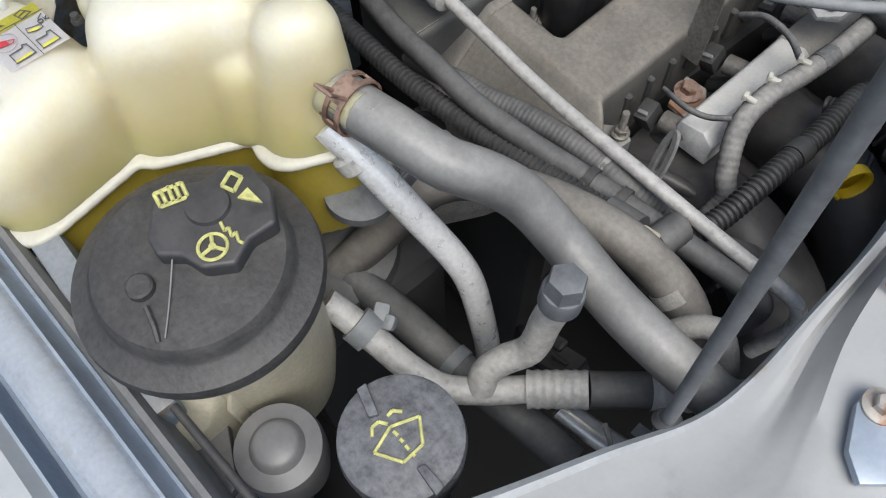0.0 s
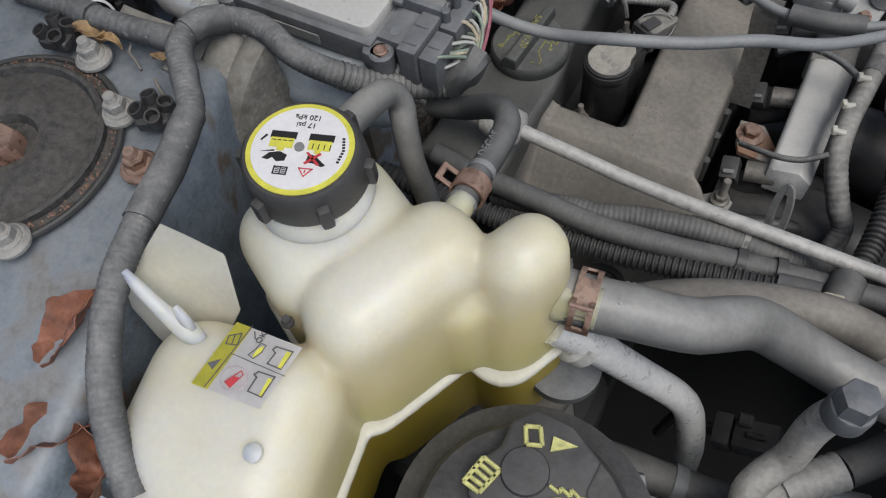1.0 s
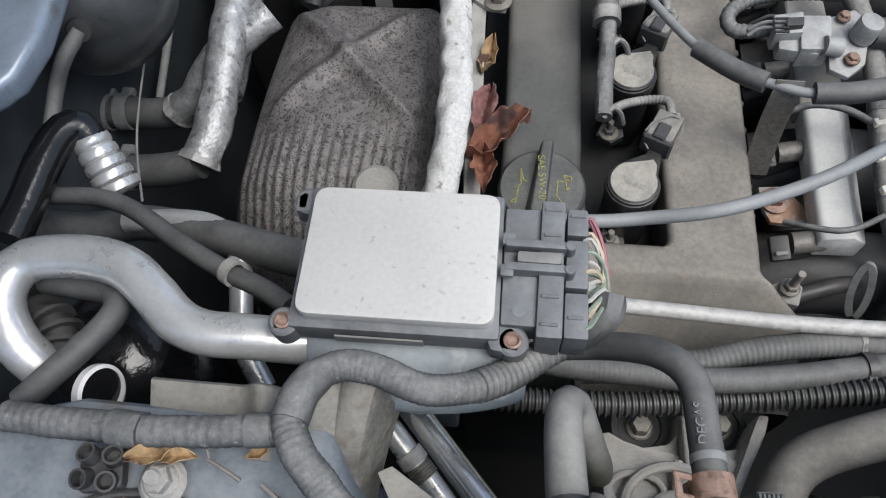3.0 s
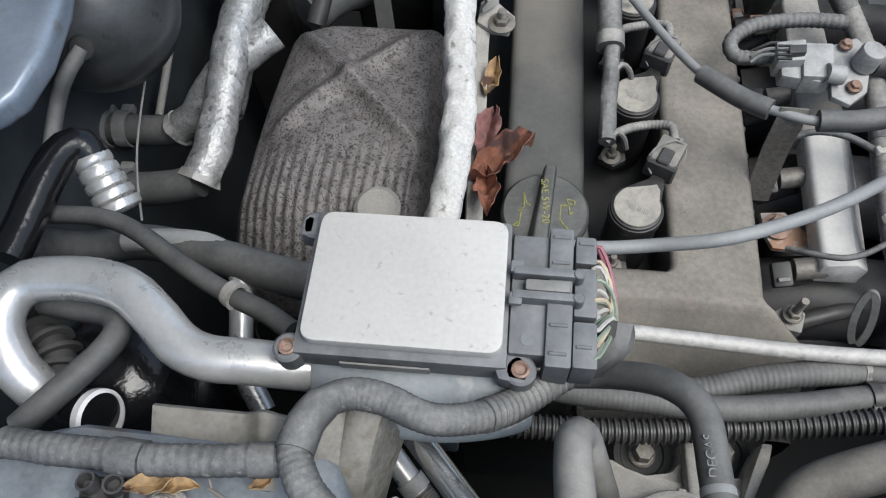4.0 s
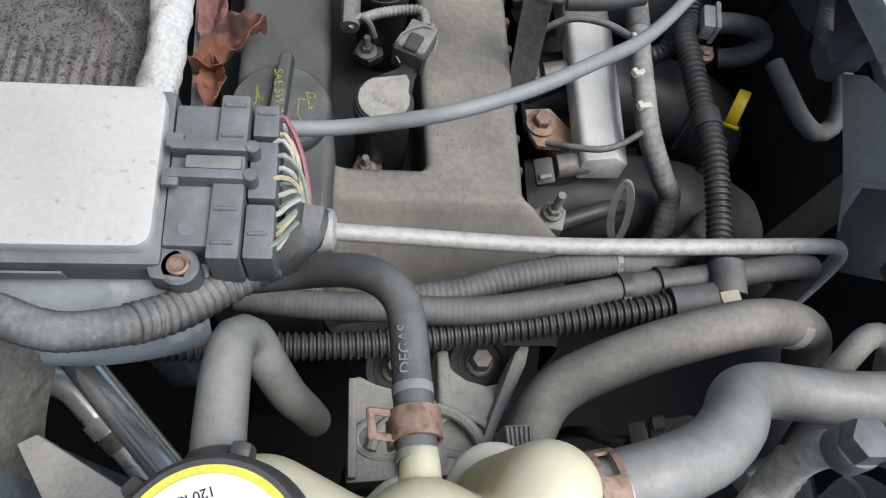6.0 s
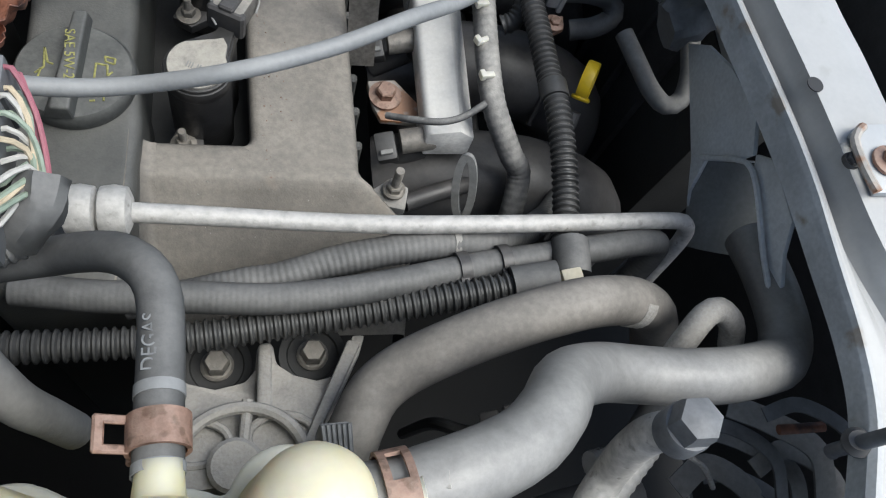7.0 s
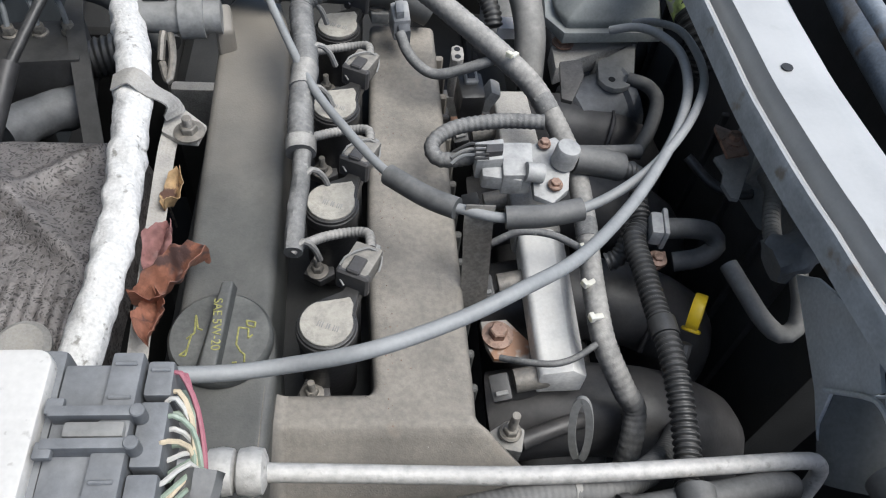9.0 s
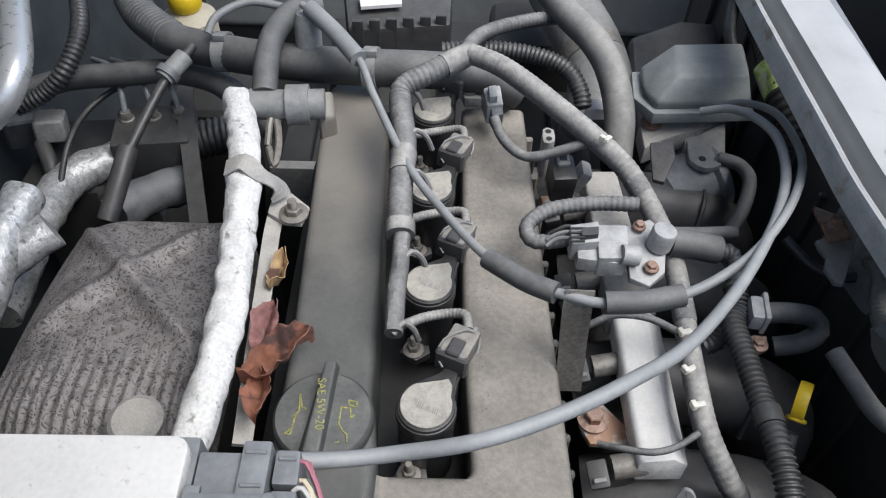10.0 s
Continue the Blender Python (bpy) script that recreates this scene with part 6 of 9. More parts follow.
VH = [(0.0080, -0.2340, 0.9890), (0.0070, -0.2180, 0.9860), (0.0061, -0.2000, 0.9820), (0.0052, -0.1860, 0.9800), (0.0035, -0.1765, 0.9785), (-0.001, -0.1685, 0.9755), (-0.010, -0.1610, 0.969), (-0.022, -0.1555, 0.957), (-0.036, -0.1520, 0.9445), (-0.058, -0.1510, 0.934)]
part("rubber", tube(VH, 0.0070, 18), M_RUBBER, vh, smooth=60)
part("paint_band", tube([(0.0067, -0.2120, 0.9847), (0.0065, -0.2085, 0.9840)], 0.0073, 18), M_CABLE, vh, "pale painted band")
part("paint_band", tube([(0.0080, -0.2340, 0.9890), (0.0078, -0.2310, 0.9884)], 0.0073, 18), M_CABLE, vh, "pale painted band")
spring_clamp((0.0073, -0.2225, 0.9868), (-0.06, 0.97, -0.18), 0.0076, "rusty spring clamp on the vent hose", -75, 0.6)
lettering("DEGAS", 0.0060, Matrix.Translation((0.0036, -0.1960, 0.9880)) @ pose(0, 0, 0, 0, 0, 93) @ pose(0, 0, 0, 0, 10, 0), M_PRINT, vh)
oh = thing("overflow_hose", (-0.052, -0.236, 1.0), "grey rubber elbow hose beside the tank cap", "hose")
part("rubber", tube([(-0.0516, -0.2390, 1.0150, 0.0080), (-0.0525, -0.2250, 1.0105, 0.0080), (-0.0533, -0.2080, 1.0040, 0.0078), (-0.0525, -0.1965, 0.9975, 0.0074), (-0.0480, -0.1935, 0.989, 0.0071), (-0.0430, -0.2000, 0.978, 0.0069), (-0.0370, -0.2065, 0.960, 0.0068), (-0.0320, -0.2080, 0.940, 0.0066), (-0.029, -0.2085, 0.92, 0.0066)], 0.0080, 20), M_RUBBER2, oh, smooth=60)
part("spigot", tube([(-0.0505, -0.245, 1.0165), (-0.0517, -0.2365, 1.0140)], 0.0093, 20), M_CLEAN, oh, "black plastic spigot")
hh = thing("heater_hose", (0.1, -0.13, 0.85), "grey braided heater hose along the engine", "hose")
part("rubber", tube([(-0.0776, -0.1285, 0.845), (-0.0372, -0.1330, 0.846), (0.004, -0.1345, 0.848), (0.0446, -0.1355, 0.848), (0.0882, -0.1300, 0.847), (0.1277, -0.1215, 0.845), (0.154, -0.1155, 0.843), (0.185, -0.1110, 0.843), (0.2200, -0.1055, 0.843), (0.2570, -0.0990, 0.838), (0.266, -0.10, 0.825), (0.255, -0.115, 0.78)], 0.0081, 16, rib=0.0030, amp=0.0001), M_RUBBER, hh, smooth=60)
for q in [(0.1400, -0.1186, 0.844), (0.1640, -0.1140, 0.843)]:
    cl = part("clip", lathe([(0.0082, -0.003), (0.0100, -0.003), (0.0100, 0.003), (0.0082, 0.003), (0.0082, -0.003)], q, (0.98, 0.16, 0), 20), M_CLEAN, hh, "black plastic hose clip")
    part("clip_tail", box((0.005, 0.012, 0.004), pose(q[0], q[1] - 0.011, q[2] + 0.004, 12, 0, 5), 0.001), M_CLEAN, cl)
cgh = thing("corrugated_hose", (0.1, -0.15, 0.84), "black corrugated wiring tube beside the heater hose", "wiring loom")
part("corrugated_sleeve", tube([(-0.1384, -0.1556, 0.838), (-0.1006, -0.1552, 0.838), (-0.0640, -0.1545, 0.838), (-0.028, -0.1530, 0.836), (0.006, -0.1500, 0.835), (0.0431, -0.1450, 0.835), (0.0828, -0.1405, 0.838), (0.1256, -0.1355, 0.845), (0.1654, -0.1308, 0.851)], 0.0082, 16, rib=0.0042, amp=0.0016), M_CONV, cgh)
part("end_sleeve", tube([(0.1650, -0.1308, 0.851), (0.1790, -0.1295, 0.854), (0.1885, -0.1290, 0.856)], 0.0108, 16), M_RUBBER, cgh, "dark rubber end sleeve")
tl = thing("taped_loom", (0.08, -0.11, 0.84), "tape-wrapped loom crossing below the white pipe", "wiring loom")
TL = ([(-0.0304, -0.1294, 0.825), (-0.0021, -0.1271, 0.83), (0.0241, -0.1232, 0.835), (0.0482, -0.1199, 0.838), (0.0704, -0.113, 0.84), (0.0991, -0.1074, 0.842), (0.1294, -0.1029, 0.842), (0.159, -0.0994, 0.838), (0.1867, -0.0845, 0.818), (0.2136, -0.0631, 0.795), (0.2388, -0.0335, 0.77)])
part("trunk", tube(TL, 0.0086, 14, rib=0.0035, amp=0.0003, wobble=0.06), M_RUBBER, tl)
part("tape_wrap", tube([Vector(TL[6]).lerp(Vector(TL[7]), 0.2), Vector(TL[6]).lerp(Vector(TL[7]), 0.8)], 0.0094, 14, wobble=0.14), M_RUBBER2, tl)
hose("liquid_pipe", [(-0.026, -0.0955, 0.861), (0.0167, -0.0950, 0.856), (0.0560, -0.0945, 0.851), (0.1050, -0.0965, 0.853), (0.1560, -0.0960, 0.854), (0.2100, -0.0920, 0.849), (0.2680, -0.0880, 0.845), (0.2825, -0.0885, 0.841), (0.287, -0.092, 0.825), (0.280, -0.103, 0.79)], 0.0050, M_ALU_W, "chalky white aluminium pipe across the engine", "pipe", seg=16)
pf = thing("pipe_fitting", (-0.041, -0.095, 0.861), "chalky white two-ring pipe fitting", "fitting")
for x in (-0.048, -0.033):
    part("ring", lathe([(0.007, -0.008), (0.0115, -0.006), (0.0125, 0.0), (0.0115, 0.006), (0.007, 0.008)], (x, -0.0952, 0.862), (1, 0, 0), 24), M_ALU_W, pf)
part("tail", tube([(-0.12, -0.10, 0.865), (-0.08, -0.097, 0.863), (-0.05, -0.0955, 0.862)], 0.0075, 14), M_ALU_W, pf)

# engine mount
mount = thing("engine_mount", (0.03, -0.18, 0.79), "dusty cast aluminium engine mount bracket", "engine mount")
MB = [(-0.0165, -0.2249, 0.832), (-0.0145, -0.165, 0.815), (-0.010, -0.164, 0.814), (-0.001, -0.168, 0.812), (0.012, -0.171, 0.810), (0.027, -0.168, 0.811), (0.032, -0.162, 0.812), (0.033, -0.149, 0.812), (0.041, -0.148, 0.812), (0.043, -0.159, 0.812), (0.052, -0.165, 0.811), (0.064, -0.168, 0.810), (0.078, -0.165, 0.811), (0.083, -0.145, 0.815), (0.090, -0.145, 0.815), (0.086, -0.157, 0.818), (0.073, -0.183, 0.822), (0.063, -0.194, 0.825), (0.0502, -0.220, 0.830)]
part("casting", slab(MB, 0.77, None, 0.003, 2), M_CAST, mount)
part("rib", slab([(0.0800, -0.1490, 0.821), (0.0870, -0.1510, 0.821), (0.0590, -0.2080, 0.836), (0.0540, -0.2060, 0.836)], 0.79, None, 0.002), M_CAST, mount)
part("rib", slab([(-0.0165, -0.1660, 0.820), (-0.0115, -0.1665, 0.820), (-0.0105, -0.2228, 0.840), (-0.0155, -0.223, 0.840)], 0.79, None, 0.002), M_CAST, mount)
part("centre_rib", slab([(0.0335, -0.1500, 0.819), (0.0405, -0.1490, 0.819), (0.0405, -0.1900, 0.834), (0.0330, -0.1900, 0.834)], 0.79, None, 0.0025, 3), M_CAST, mount)
for px, py in ((0.0045, -0.2010), (0.0450, -0.1995)):
    part("pocket_rim", tube([(px + 0.0160 * math.cos(a), py + 0.0105 * math.sin(a), 0.8275) for a in np.linspace(0, 2 * math.pi, 29)], 0.0022, 8), M_CAST, mount)
MR = Vector((0.0263, -0.2115, 0.828))
part("ring_rib", tube([(MR.x + 0.030 * math.cos(a), MR.y + 0.026 * math.sin(a), MR.z + 0.004) for a in np.linspace(0.1, 3.0, 14)], 0.0032, 8), M_CAST, mount)
for a in (1.5,):
    part("spoke_rib", tube([(MR.x + 0.012 * math.cos(a), MR.y + 0.011 * math.sin(a), MR.z + 0.002), (MR.x + 0.034 * math.cos(a), MR.y + 0.030 * math.sin(a), MR.z + 0.003)], 0.0028, 8), M_CAST, mount)
part("boss", lathe([(0.013, -0.02), (0.013, 0.004), (0.011, 0.006), (0, 0.006)], (0.0236, -0.2131, 0.832), (0, 0, 1), 24), M_CAST, mount)
# Cups coloured near black to stand in for shade round the recessed bolts.
for c in ((0.012, -0.155, 0.794), (0.063, -0.150, 0.792)):
    part("bolt_cup", lathe([(0.0185, 0), (0.0185, 0.003), (0.0145, 0.002), (0.012, -0.004), (0.0, -0.004)], c, (0, -0.1, 1), 28), M_DEEP, mount)
part("bolt", hexbolt((0.012, -0.155, 0.794), r=0.0068, h=0.010, washer=1.3), M_STEEL, mount)
part("bolt", hexbolt((0.063, -0.150, 0.792), r=0.0068, h=0.010, washer=1.3), M_STEEL, mount)
mb = thing("mount_body", (0.04, -0.265, 0.55), "dark rubber engine mount on the chassis rail", "engine mount")
part("housing", slab([(-0.02, -0.33), (0.10, -0.33), (0.10, -0.20), (-0.02, -0.20)], 0.55, 0.785, 0.02, 3), M_DEEP, mb)
part("rubber_top", lathe([(0.052, 0.0), (0.050, 0.010), (0.040, 0.016), (0.0, 0.018)], (0.04, -0.265, 0.783), (0, 0, 1), 36), M_RUBBER, mb)

# stud, lifting eye, flange beside the cover
fl = thing("flange_lug", (0.112, -0.05, 0.80), "dusty cast lug with a threaded stud", "lug")
part("lug", slab([(0.0937, -0.0533, 0.8), (0.1101, -0.0445, 0.806), (0.1228, -0.0498, 0.806), (0.1199, -0.0637, 0.802), (0.1035, -0.0594, 0.8)], 0.775, None, 0.002), M_DIRTY, fl)
part("stud", hexbolt((0.113, -0.052, 0.806), r=0.0052, h=0.005, stud=0.018, washer=1.35), M_STEEL, fl)
EY, EL, EW = Vector((0.153, -0.0575, 0.821)), Vector((-0.002, 0.0095, 0.021)), Vector((0.0048, -0.0018, 0.001))
solo("lifting_eye", strip([EY + EW * math.cos(a) + EL * math.sin(a) for a in np.linspace(-1.35, 4.49, 26)], 0.0045, 0.0030, EL.cross(EW).normalized()), M_GREYCON, "dusty steel lifting eye beside the engine cover", "lifting eye")

# ---------------------------------------------------------------- steering and washer reservoirs
res = thing("steering_reservoir", (0.095, -0.347, 0.86), "power steering reservoir, cream body under a dusty black lid", "reservoir")
RC = Vector((0.0955, -0.3465, 0.0))
part("body", lathe([(0.040, 0.80), (0.046, 0.84), (0.048, 0.935), (0.050, 0.945)], RC, (0, 0, 1), 48), M_CREAM, res)
lid = part("lid", lathe([(0.052, 0.941), (0.0565, 0.943), (0.0575, 0.948), (0.0565, 0.953), (0.0470, 0.957), (0.0455, 0.959), (0.0450, 0.963), (0.0425, 0.9665), (0.030, 0.9685), (0.0, 0.969)], RC, (0, 0, 1), 64), M_BLACKCAP, res)
part("knob", lathe([(0.0062, 0.966), (0.006, 0.972), (0.005, 0.973), (0, 0.973)], Vector((-0.5285, -0.4287, 0.0)) * 0 + Vector((*(0.0967, -0.3695, 0.972)[:2], 0)), (0, 0, 1), 20), M_BLACKCAP, lid)
part("scratch", tube([(0.0942, -0.351, 0.9735), (0.1033, -0.3582, 0.9712), (0.1131, -0.3657, 0.97), (0.1224, -0.3733, 0.969)], 0.0004, 5), M_GREYCON, lid, "thin pale scratch")
part("mould_line", tube([(0.106, -0.3723, 0.9705), (0.1151, -0.3742, 0.969), (0.1212, -0.3765, 0.967)], 0.0013, 6), M_BLACKCAP, lid)
CP = [(0.0828, -0.3554, 0.9765), (0.0698, -0.345, 0.9765), (0.0662, -0.3338, 0.9765), (0.0733, -0.3221, 0.9765), (0.0726, -0.3107, 0.9765), (0.0799, -0.3011, 0.9765), (0.0967, -0.301, 0.9765), (0.1122, -0.309, 0.9765), (0.1116, -0.3222, 0.9765), (0.1177, -0.3334, 0.9765), (0.1102, -0.3453, 0.9765), (0.0996, -0.3483, 0.9765), (0.0925, -0.3565, 0.9765)]
turn = part("turn_cap", slab([(p[0], p[1]) for p in CP], 0.9665, 0.9775, 0.0022, 3), M_CLEAN, res, "black turn cap with yellow symbols")
part("hub", lathe([(0.0105, 0.9765), (0.0095, 0.9795), (0.0, 0.9798)], Vector((*(0.0866, -0.327, 0.978)[:2], 0)), (0, 0, 1), 24), M_CLEAN, turn)


def ground_marks(t_pairs, r, parent, mat, name):
    bm = bmesh.new()
    for a, b in t_pairs:
        tube([a, b], r, 6, bm=bm)
    return part(name, bm, mat, parent)


SW = Vector((0.1054, -0.3363, 0.9785))
wb = bmesh.new()
tube([(SW.x + 0.0062 * math.cos(a), SW.y + 0.0062 * math.sin(a), SW.z) for a in np.linspace(0, 2 * math.pi, 21)], 0.0008, 6, bm=wb)
for a in (0.6, 2.7, 4.8):
    tube([tuple(SW), (SW.x + 0.006 * math.cos(a), SW.y + 0.006 * math.sin(a), SW.z)], 0.0009, 6, bm=wb)
lathe([(0.0016, -0.0004), (0.0016, 0.0008), (0, 0.0008)], SW, (0, 0, 1), 12, wb)
part("wheel_symbol", wb, M_YFADE, turn)
BK = [(0.0665, -0.3418, 0.9783), (0.0693, -0.3297, 0.9783), (0.0775, -0.3313, 0.9783), (0.0741, -0.3429, 0.9783), (0.0671, -0.3353, 0.9783), (0.076, -0.3373, 0.9783), (0.0672, -0.3388, 0.9783), (0.0751, -0.3401, 0.9783), (0.0681, -0.3325, 0.9783), (0.077, -0.3344, 0.9783)]
ground_marks([(BK[0], BK[1]), (BK[1], BK[2]), (BK[2], BK[3]), (BK[3], BK[0]), (BK[4], BK[5]), (BK[6], BK[7]), (BK[8], BK[9])], 0.0010, turn, M_YFADE, "book_symbol")
WT = [(0.1012, -0.3083, 0.9783), (0.0922, -0.3152, 0.9783), (0.0908, -0.309, 0.9783), (0.0823, -0.317, 0.9783), (0.0788, -0.3103, 0.9783), (0.0844, -0.308, 0.9783), (0.0883, -0.3145, 0.9783)]
tri_b = slab([(p[0], p[1]) for p in WT[:3]], 0.9772, 0.9788, 0)
part("warning_symbol", tri_b, M_YFADE, turn)
ground_marks([(WT[3], WT[4]), (WT[4], WT[5]), (WT[5], WT[6]), (WT[6], WT[3])], 0.0010, turn, M_YFADE, "manual_symbol")
FW = [(0.0976, -0.3274, 0.9783), (0.1022, -0.3283, 0.9783), (0.1019, -0.3262, 0.9783), (0.1065, -0.3275, 0.9783), (0.1058, -0.325, 0.9783), (0.1102, -0.3265, 0.9783), (0.1124, -0.3256, 0.9783)]
ground_marks(list(zip(FW, FW[1:])), 0.0008, turn, M_YFADE, "fluid_symbol")
part("foot_block", slab([(0.1149, -0.3947, 0.925), (0.1357, -0.3706, 0.925), (0.1378, -0.3845, 0.9), (0.1384, -0.3981, 0.9)], 0.84, None, 0.002), M_CREAM, res)
part("foot_rib", slab([(0.1358, -0.3683, 0.92), (0.1375, -0.3663, 0.92), (0.1399, -0.3727, 0.905), (0.1382, -0.3747, 0.905)], 0.86, None, 0.001), M_CREAM, res)
part("rim_band", lathe([(0.0500, 0.938), (0.0545, 0.938), (0.0545, 0.941), (0.0500, 0.941)], RC, (0, 0, 1), 60), M_DEEP, res)
part("clip_plate", slab([(0.0144, -0.4077, 0.925), (0.0321, -0.3872, 0.925), (0.0637, -0.405, 0.92), (0.0471, -0.4085, 0.92)], 0.915, None, 0.001), M_CREAM, res)

wash = thing("washer_cap", (0.208, -0.3216, 0.90), "dark grey washer filler cap with a yellow windscreen symbol", "cap")
WC = Vector((0.2075, -0.3215, 0.0))
part("disc", lathe([(0.026, 0.895), (0.0285, 0.900), (0.0292, 0.922), (0.0282, 0.929), (0.0265, 0.930), (0.0, 0.930)], WC, (0, 0, 1), 48), M_MOTTLE, wash)
part("grip", slab([(0.1791, -0.3238, 0.933), (0.1794, -0.3187, 0.933), (0.1945, -0.3232, 0.933), (0.1926, -0.3274, 0.933)], 0.925, None, 0.001), M_MOTTLE, wash)
part("grip", slab([(0.2229, -0.3252, 0.933), (0.2238, -0.3213, 0.933), (0.2363, -0.3209, 0.933), (0.2371, -0.3263, 0.933)], 0.925, None, 0.001), M_MOTTLE, wash)
WS = [(0.2057, -0.3348, 0.9305), (0.2014, -0.3226, 0.9305), (0.2061, -0.3099, 0.9305), (0.2165, -0.3166, 0.9305), (0.217, -0.3277, 0.9305), (0.2121, -0.3306, 0.9305)]
ground_marks([(WS[0], WS[1]), (WS[1], WS[2]), (WS[2], WS[3]), (WS[3], WS[4]), (WS[4], WS[0])], 0.0008, wash, M_YFADE, "windscreen_symbol")
SP = [(0.1997, -0.3313, 0.9305), (0.1964, -0.3288, 0.9305), (0.1964, -0.325, 0.9305), (0.1998, -0.3226, 0.9305), (0.1969, -0.3206, 0.9305), (0.1964, -0.3174, 0.9305), (0.1997, -0.3143, 0.9305), (0.2039, -0.3227, 0.9305), (0.2065, -0.3223, 0.9305), (0.2083, -0.3225, 0.9305), (0.2103, -0.3223, 0.9305), (0.2121, -0.3225, 0.9305), (0.2144, -0.3224, 0.9305), (0.2163, -0.3224, 0.9305), (0.2183, -0.3222, 0.9305)]
ground_marks([(SP[i], SP[i + 1]) for i in (0, 1, 2, 4, 5, 7, 9, 11, 13)], 0.0009, wash, M_YFADE, "spray_symbol")
part("neck", lathe([(0.020, 0.75), (0.022, 0.897)], WC, (0, 0, 1), 28), M_BLACK, wash)

brk = thing("round_reservoir_cap", (0.166, -0.366, 0.86), "smoky grey round plastic cap with a flange", "cap")
part("dome", lathe([(0.018, 0.85), (0.0215, 0.875), (0.0222, 0.890), (0.0212, 0.897), (0.0135, 0.899), (0.0115, 0.903), (0.0095, 0.9045), (0.0, 0.905)], (0.166, -0.366, 0.0), (0, 0, 1), 44), M_SMOKE, brk)
part("flange", slab([(0.1209, -0.4028, 0.885), (0.1346, -0.3782, 0.885), (0.1647, -0.3914, 0.885), (0.1678, -0.3998, 0.885), (0.149, -0.3974, 0.885)], 0.876, None, 0.002), M_SMOKE, brk)

# aluminium and steel lines below the tank
hose("suction_pipe", [(0.066, -0.254, 0.950), (0.083, -0.247, 0.932), (0.110, -0.236, 0.896), (0.133, -0.227, 0.866), (0.144, -0.224, 0.845), (0.152, -0.223, 0.815), (0.160, -0.222, 0.773), (0.165, -0.222, 0.73)], 0.0088, M_CHROME, "bright aluminium air-conditioning pipe", "pipe", seg=18)
pfit = thing("pipe_flange", (0.075, -0.25, 0.935), "dusty metal pipe joint below the tank", "fitting")
part("ring", lathe([(0.010, -0.006), (0.0125, -0.004), (0.0125, 0.004), (0.010, 0.006)], (0.079, -0.2475, 0.930), (0.6, 0.2, -0.7), 24), M_ALU_W, pfit)
part("ring", lathe([(0.012, -0.004), (0.021, -0.003), (0.021, 0.003), (0.012, 0.004)], (0.073, -0.247, 0.884), (0, 0.1, 1), 28), M_CONN, pfit)
line = thing("steering_line", (0.1953, -0.2561, 0.825), "chalky steering line with crimped hose ends", "pipe")
part("pipe", tube([(0.1048, -0.2996, 0.862), (0.1163, -0.2952, 0.855), (0.1345, -0.2901, 0.846), (0.1575, -0.2843, 0.836), (0.1777, -0.2758, 0.828), (0.1939, -0.2592, 0.825), (0.2112, -0.2367, 0.823)], 0.0085, 16), M_ALU_W, line)
part("crimp", tube([(0.2105, -0.2375, 0.823), (0.2235, -0.2238, 0.826), (0.2352, -0.212, 0.829)], 0.0116, 20, rib=0.0055, amp=0.0005), M_ALU_W, line)
part("hose", tube([(0.2347, -0.2125, 0.829), (0.2477, -0.1979, 0.829), (0.2586, -0.1858, 0.829)], 0.0112, 16), M_RUBBER, line)
part("crimp", tube([(0.2581, -0.1863, 0.829), (0.2651, -0.1787, 0.829), (0.2753, -0.1684, 0.829)], 0.0115, 20, rib=0.0055, amp=0.0005), M_ALU_W, line)
FC = Vector((0.2045, -0.2205, 0.9235))
FX = (-0.02, 0.10, 0.99)
fcap = part("service_cap", lathe([(0.0100, -0.006), (0.0110, -0.005), (0.0110, 0.006), (0.0104, 0.0075)], FC, FX, 36), M_CONN, line, "black hexagonal service cap")
part("hex", lathe([(0.0104, 0), (0.0102, 0.009), (0.0093, 0.012), (0.0055, 0.0135), (0, 0.014)], FC + Vector(FX) * 0.006, FX, 6), M_CONN, fcap)
part("stem", tube([(0.1938, -0.2592, 0.828), (0.19, -0.2527, 0.838), (0.193, -0.242, 0.846), (0.2006, -0.2293, 0.858)] + [(0.2005, -0.2215, 0.885), (0.2020, -0.2185, 0.905), tuple(FC)], 0.0088, 16), M_ALU_W, line)
part("clip", tube([(0.1226, -0.2931, 0.853), (0.1328, -0.2905, 0.848)], 0.0118, 16), M_DUCT, line, "grey plastic pipe clip")
part("clip_tab", box((0.010, 0.016, 0.008), pose(*(0.1283, -0.2795, 0.852), 15, 10, 40), 0.003, 2), M_DUCT, line)
part("clip_tab", box((0.007, 0.010, 0.012), pose(*(0.1347, -0.2773, 0.85), 20, 0, 30), 0.003, 2), M_DUCT, line)
lh = thing("lower_hose", (0.069, -0.2657, 0.79), "dusty black hose with a clip low in the bay", "hose")
part("rubber", tube([(0.069, -0.2657, 0.79), (0.1182, -0.2563, 0.785), (0.1682, -0.2497, 0.78), (0.2134, -0.2409, 0.775), (0.2546, -0.2351, 0.77)], 0.0125, 16), M_RUBBER, lh, smooth=60)
part("clip", tube([(0.1560, -0.2513, 0.7812), (0.1640, -0.2503, 0.7804)], 0.0136, 18), M_DUCT, lh)
hose("lower_pipe", [(0.2252, -0.218, 0.78), (0.2468, -0.2132, 0.775), (0.2705, -0.2057, 0.77)], 0.0085, M_ALU, "short bright pipe low in the bay", "pipe")
cn = thing("low_connector", (0.196, -0.186, 0.742), "black plastic plug with its lead low beside the pipes", "connector")
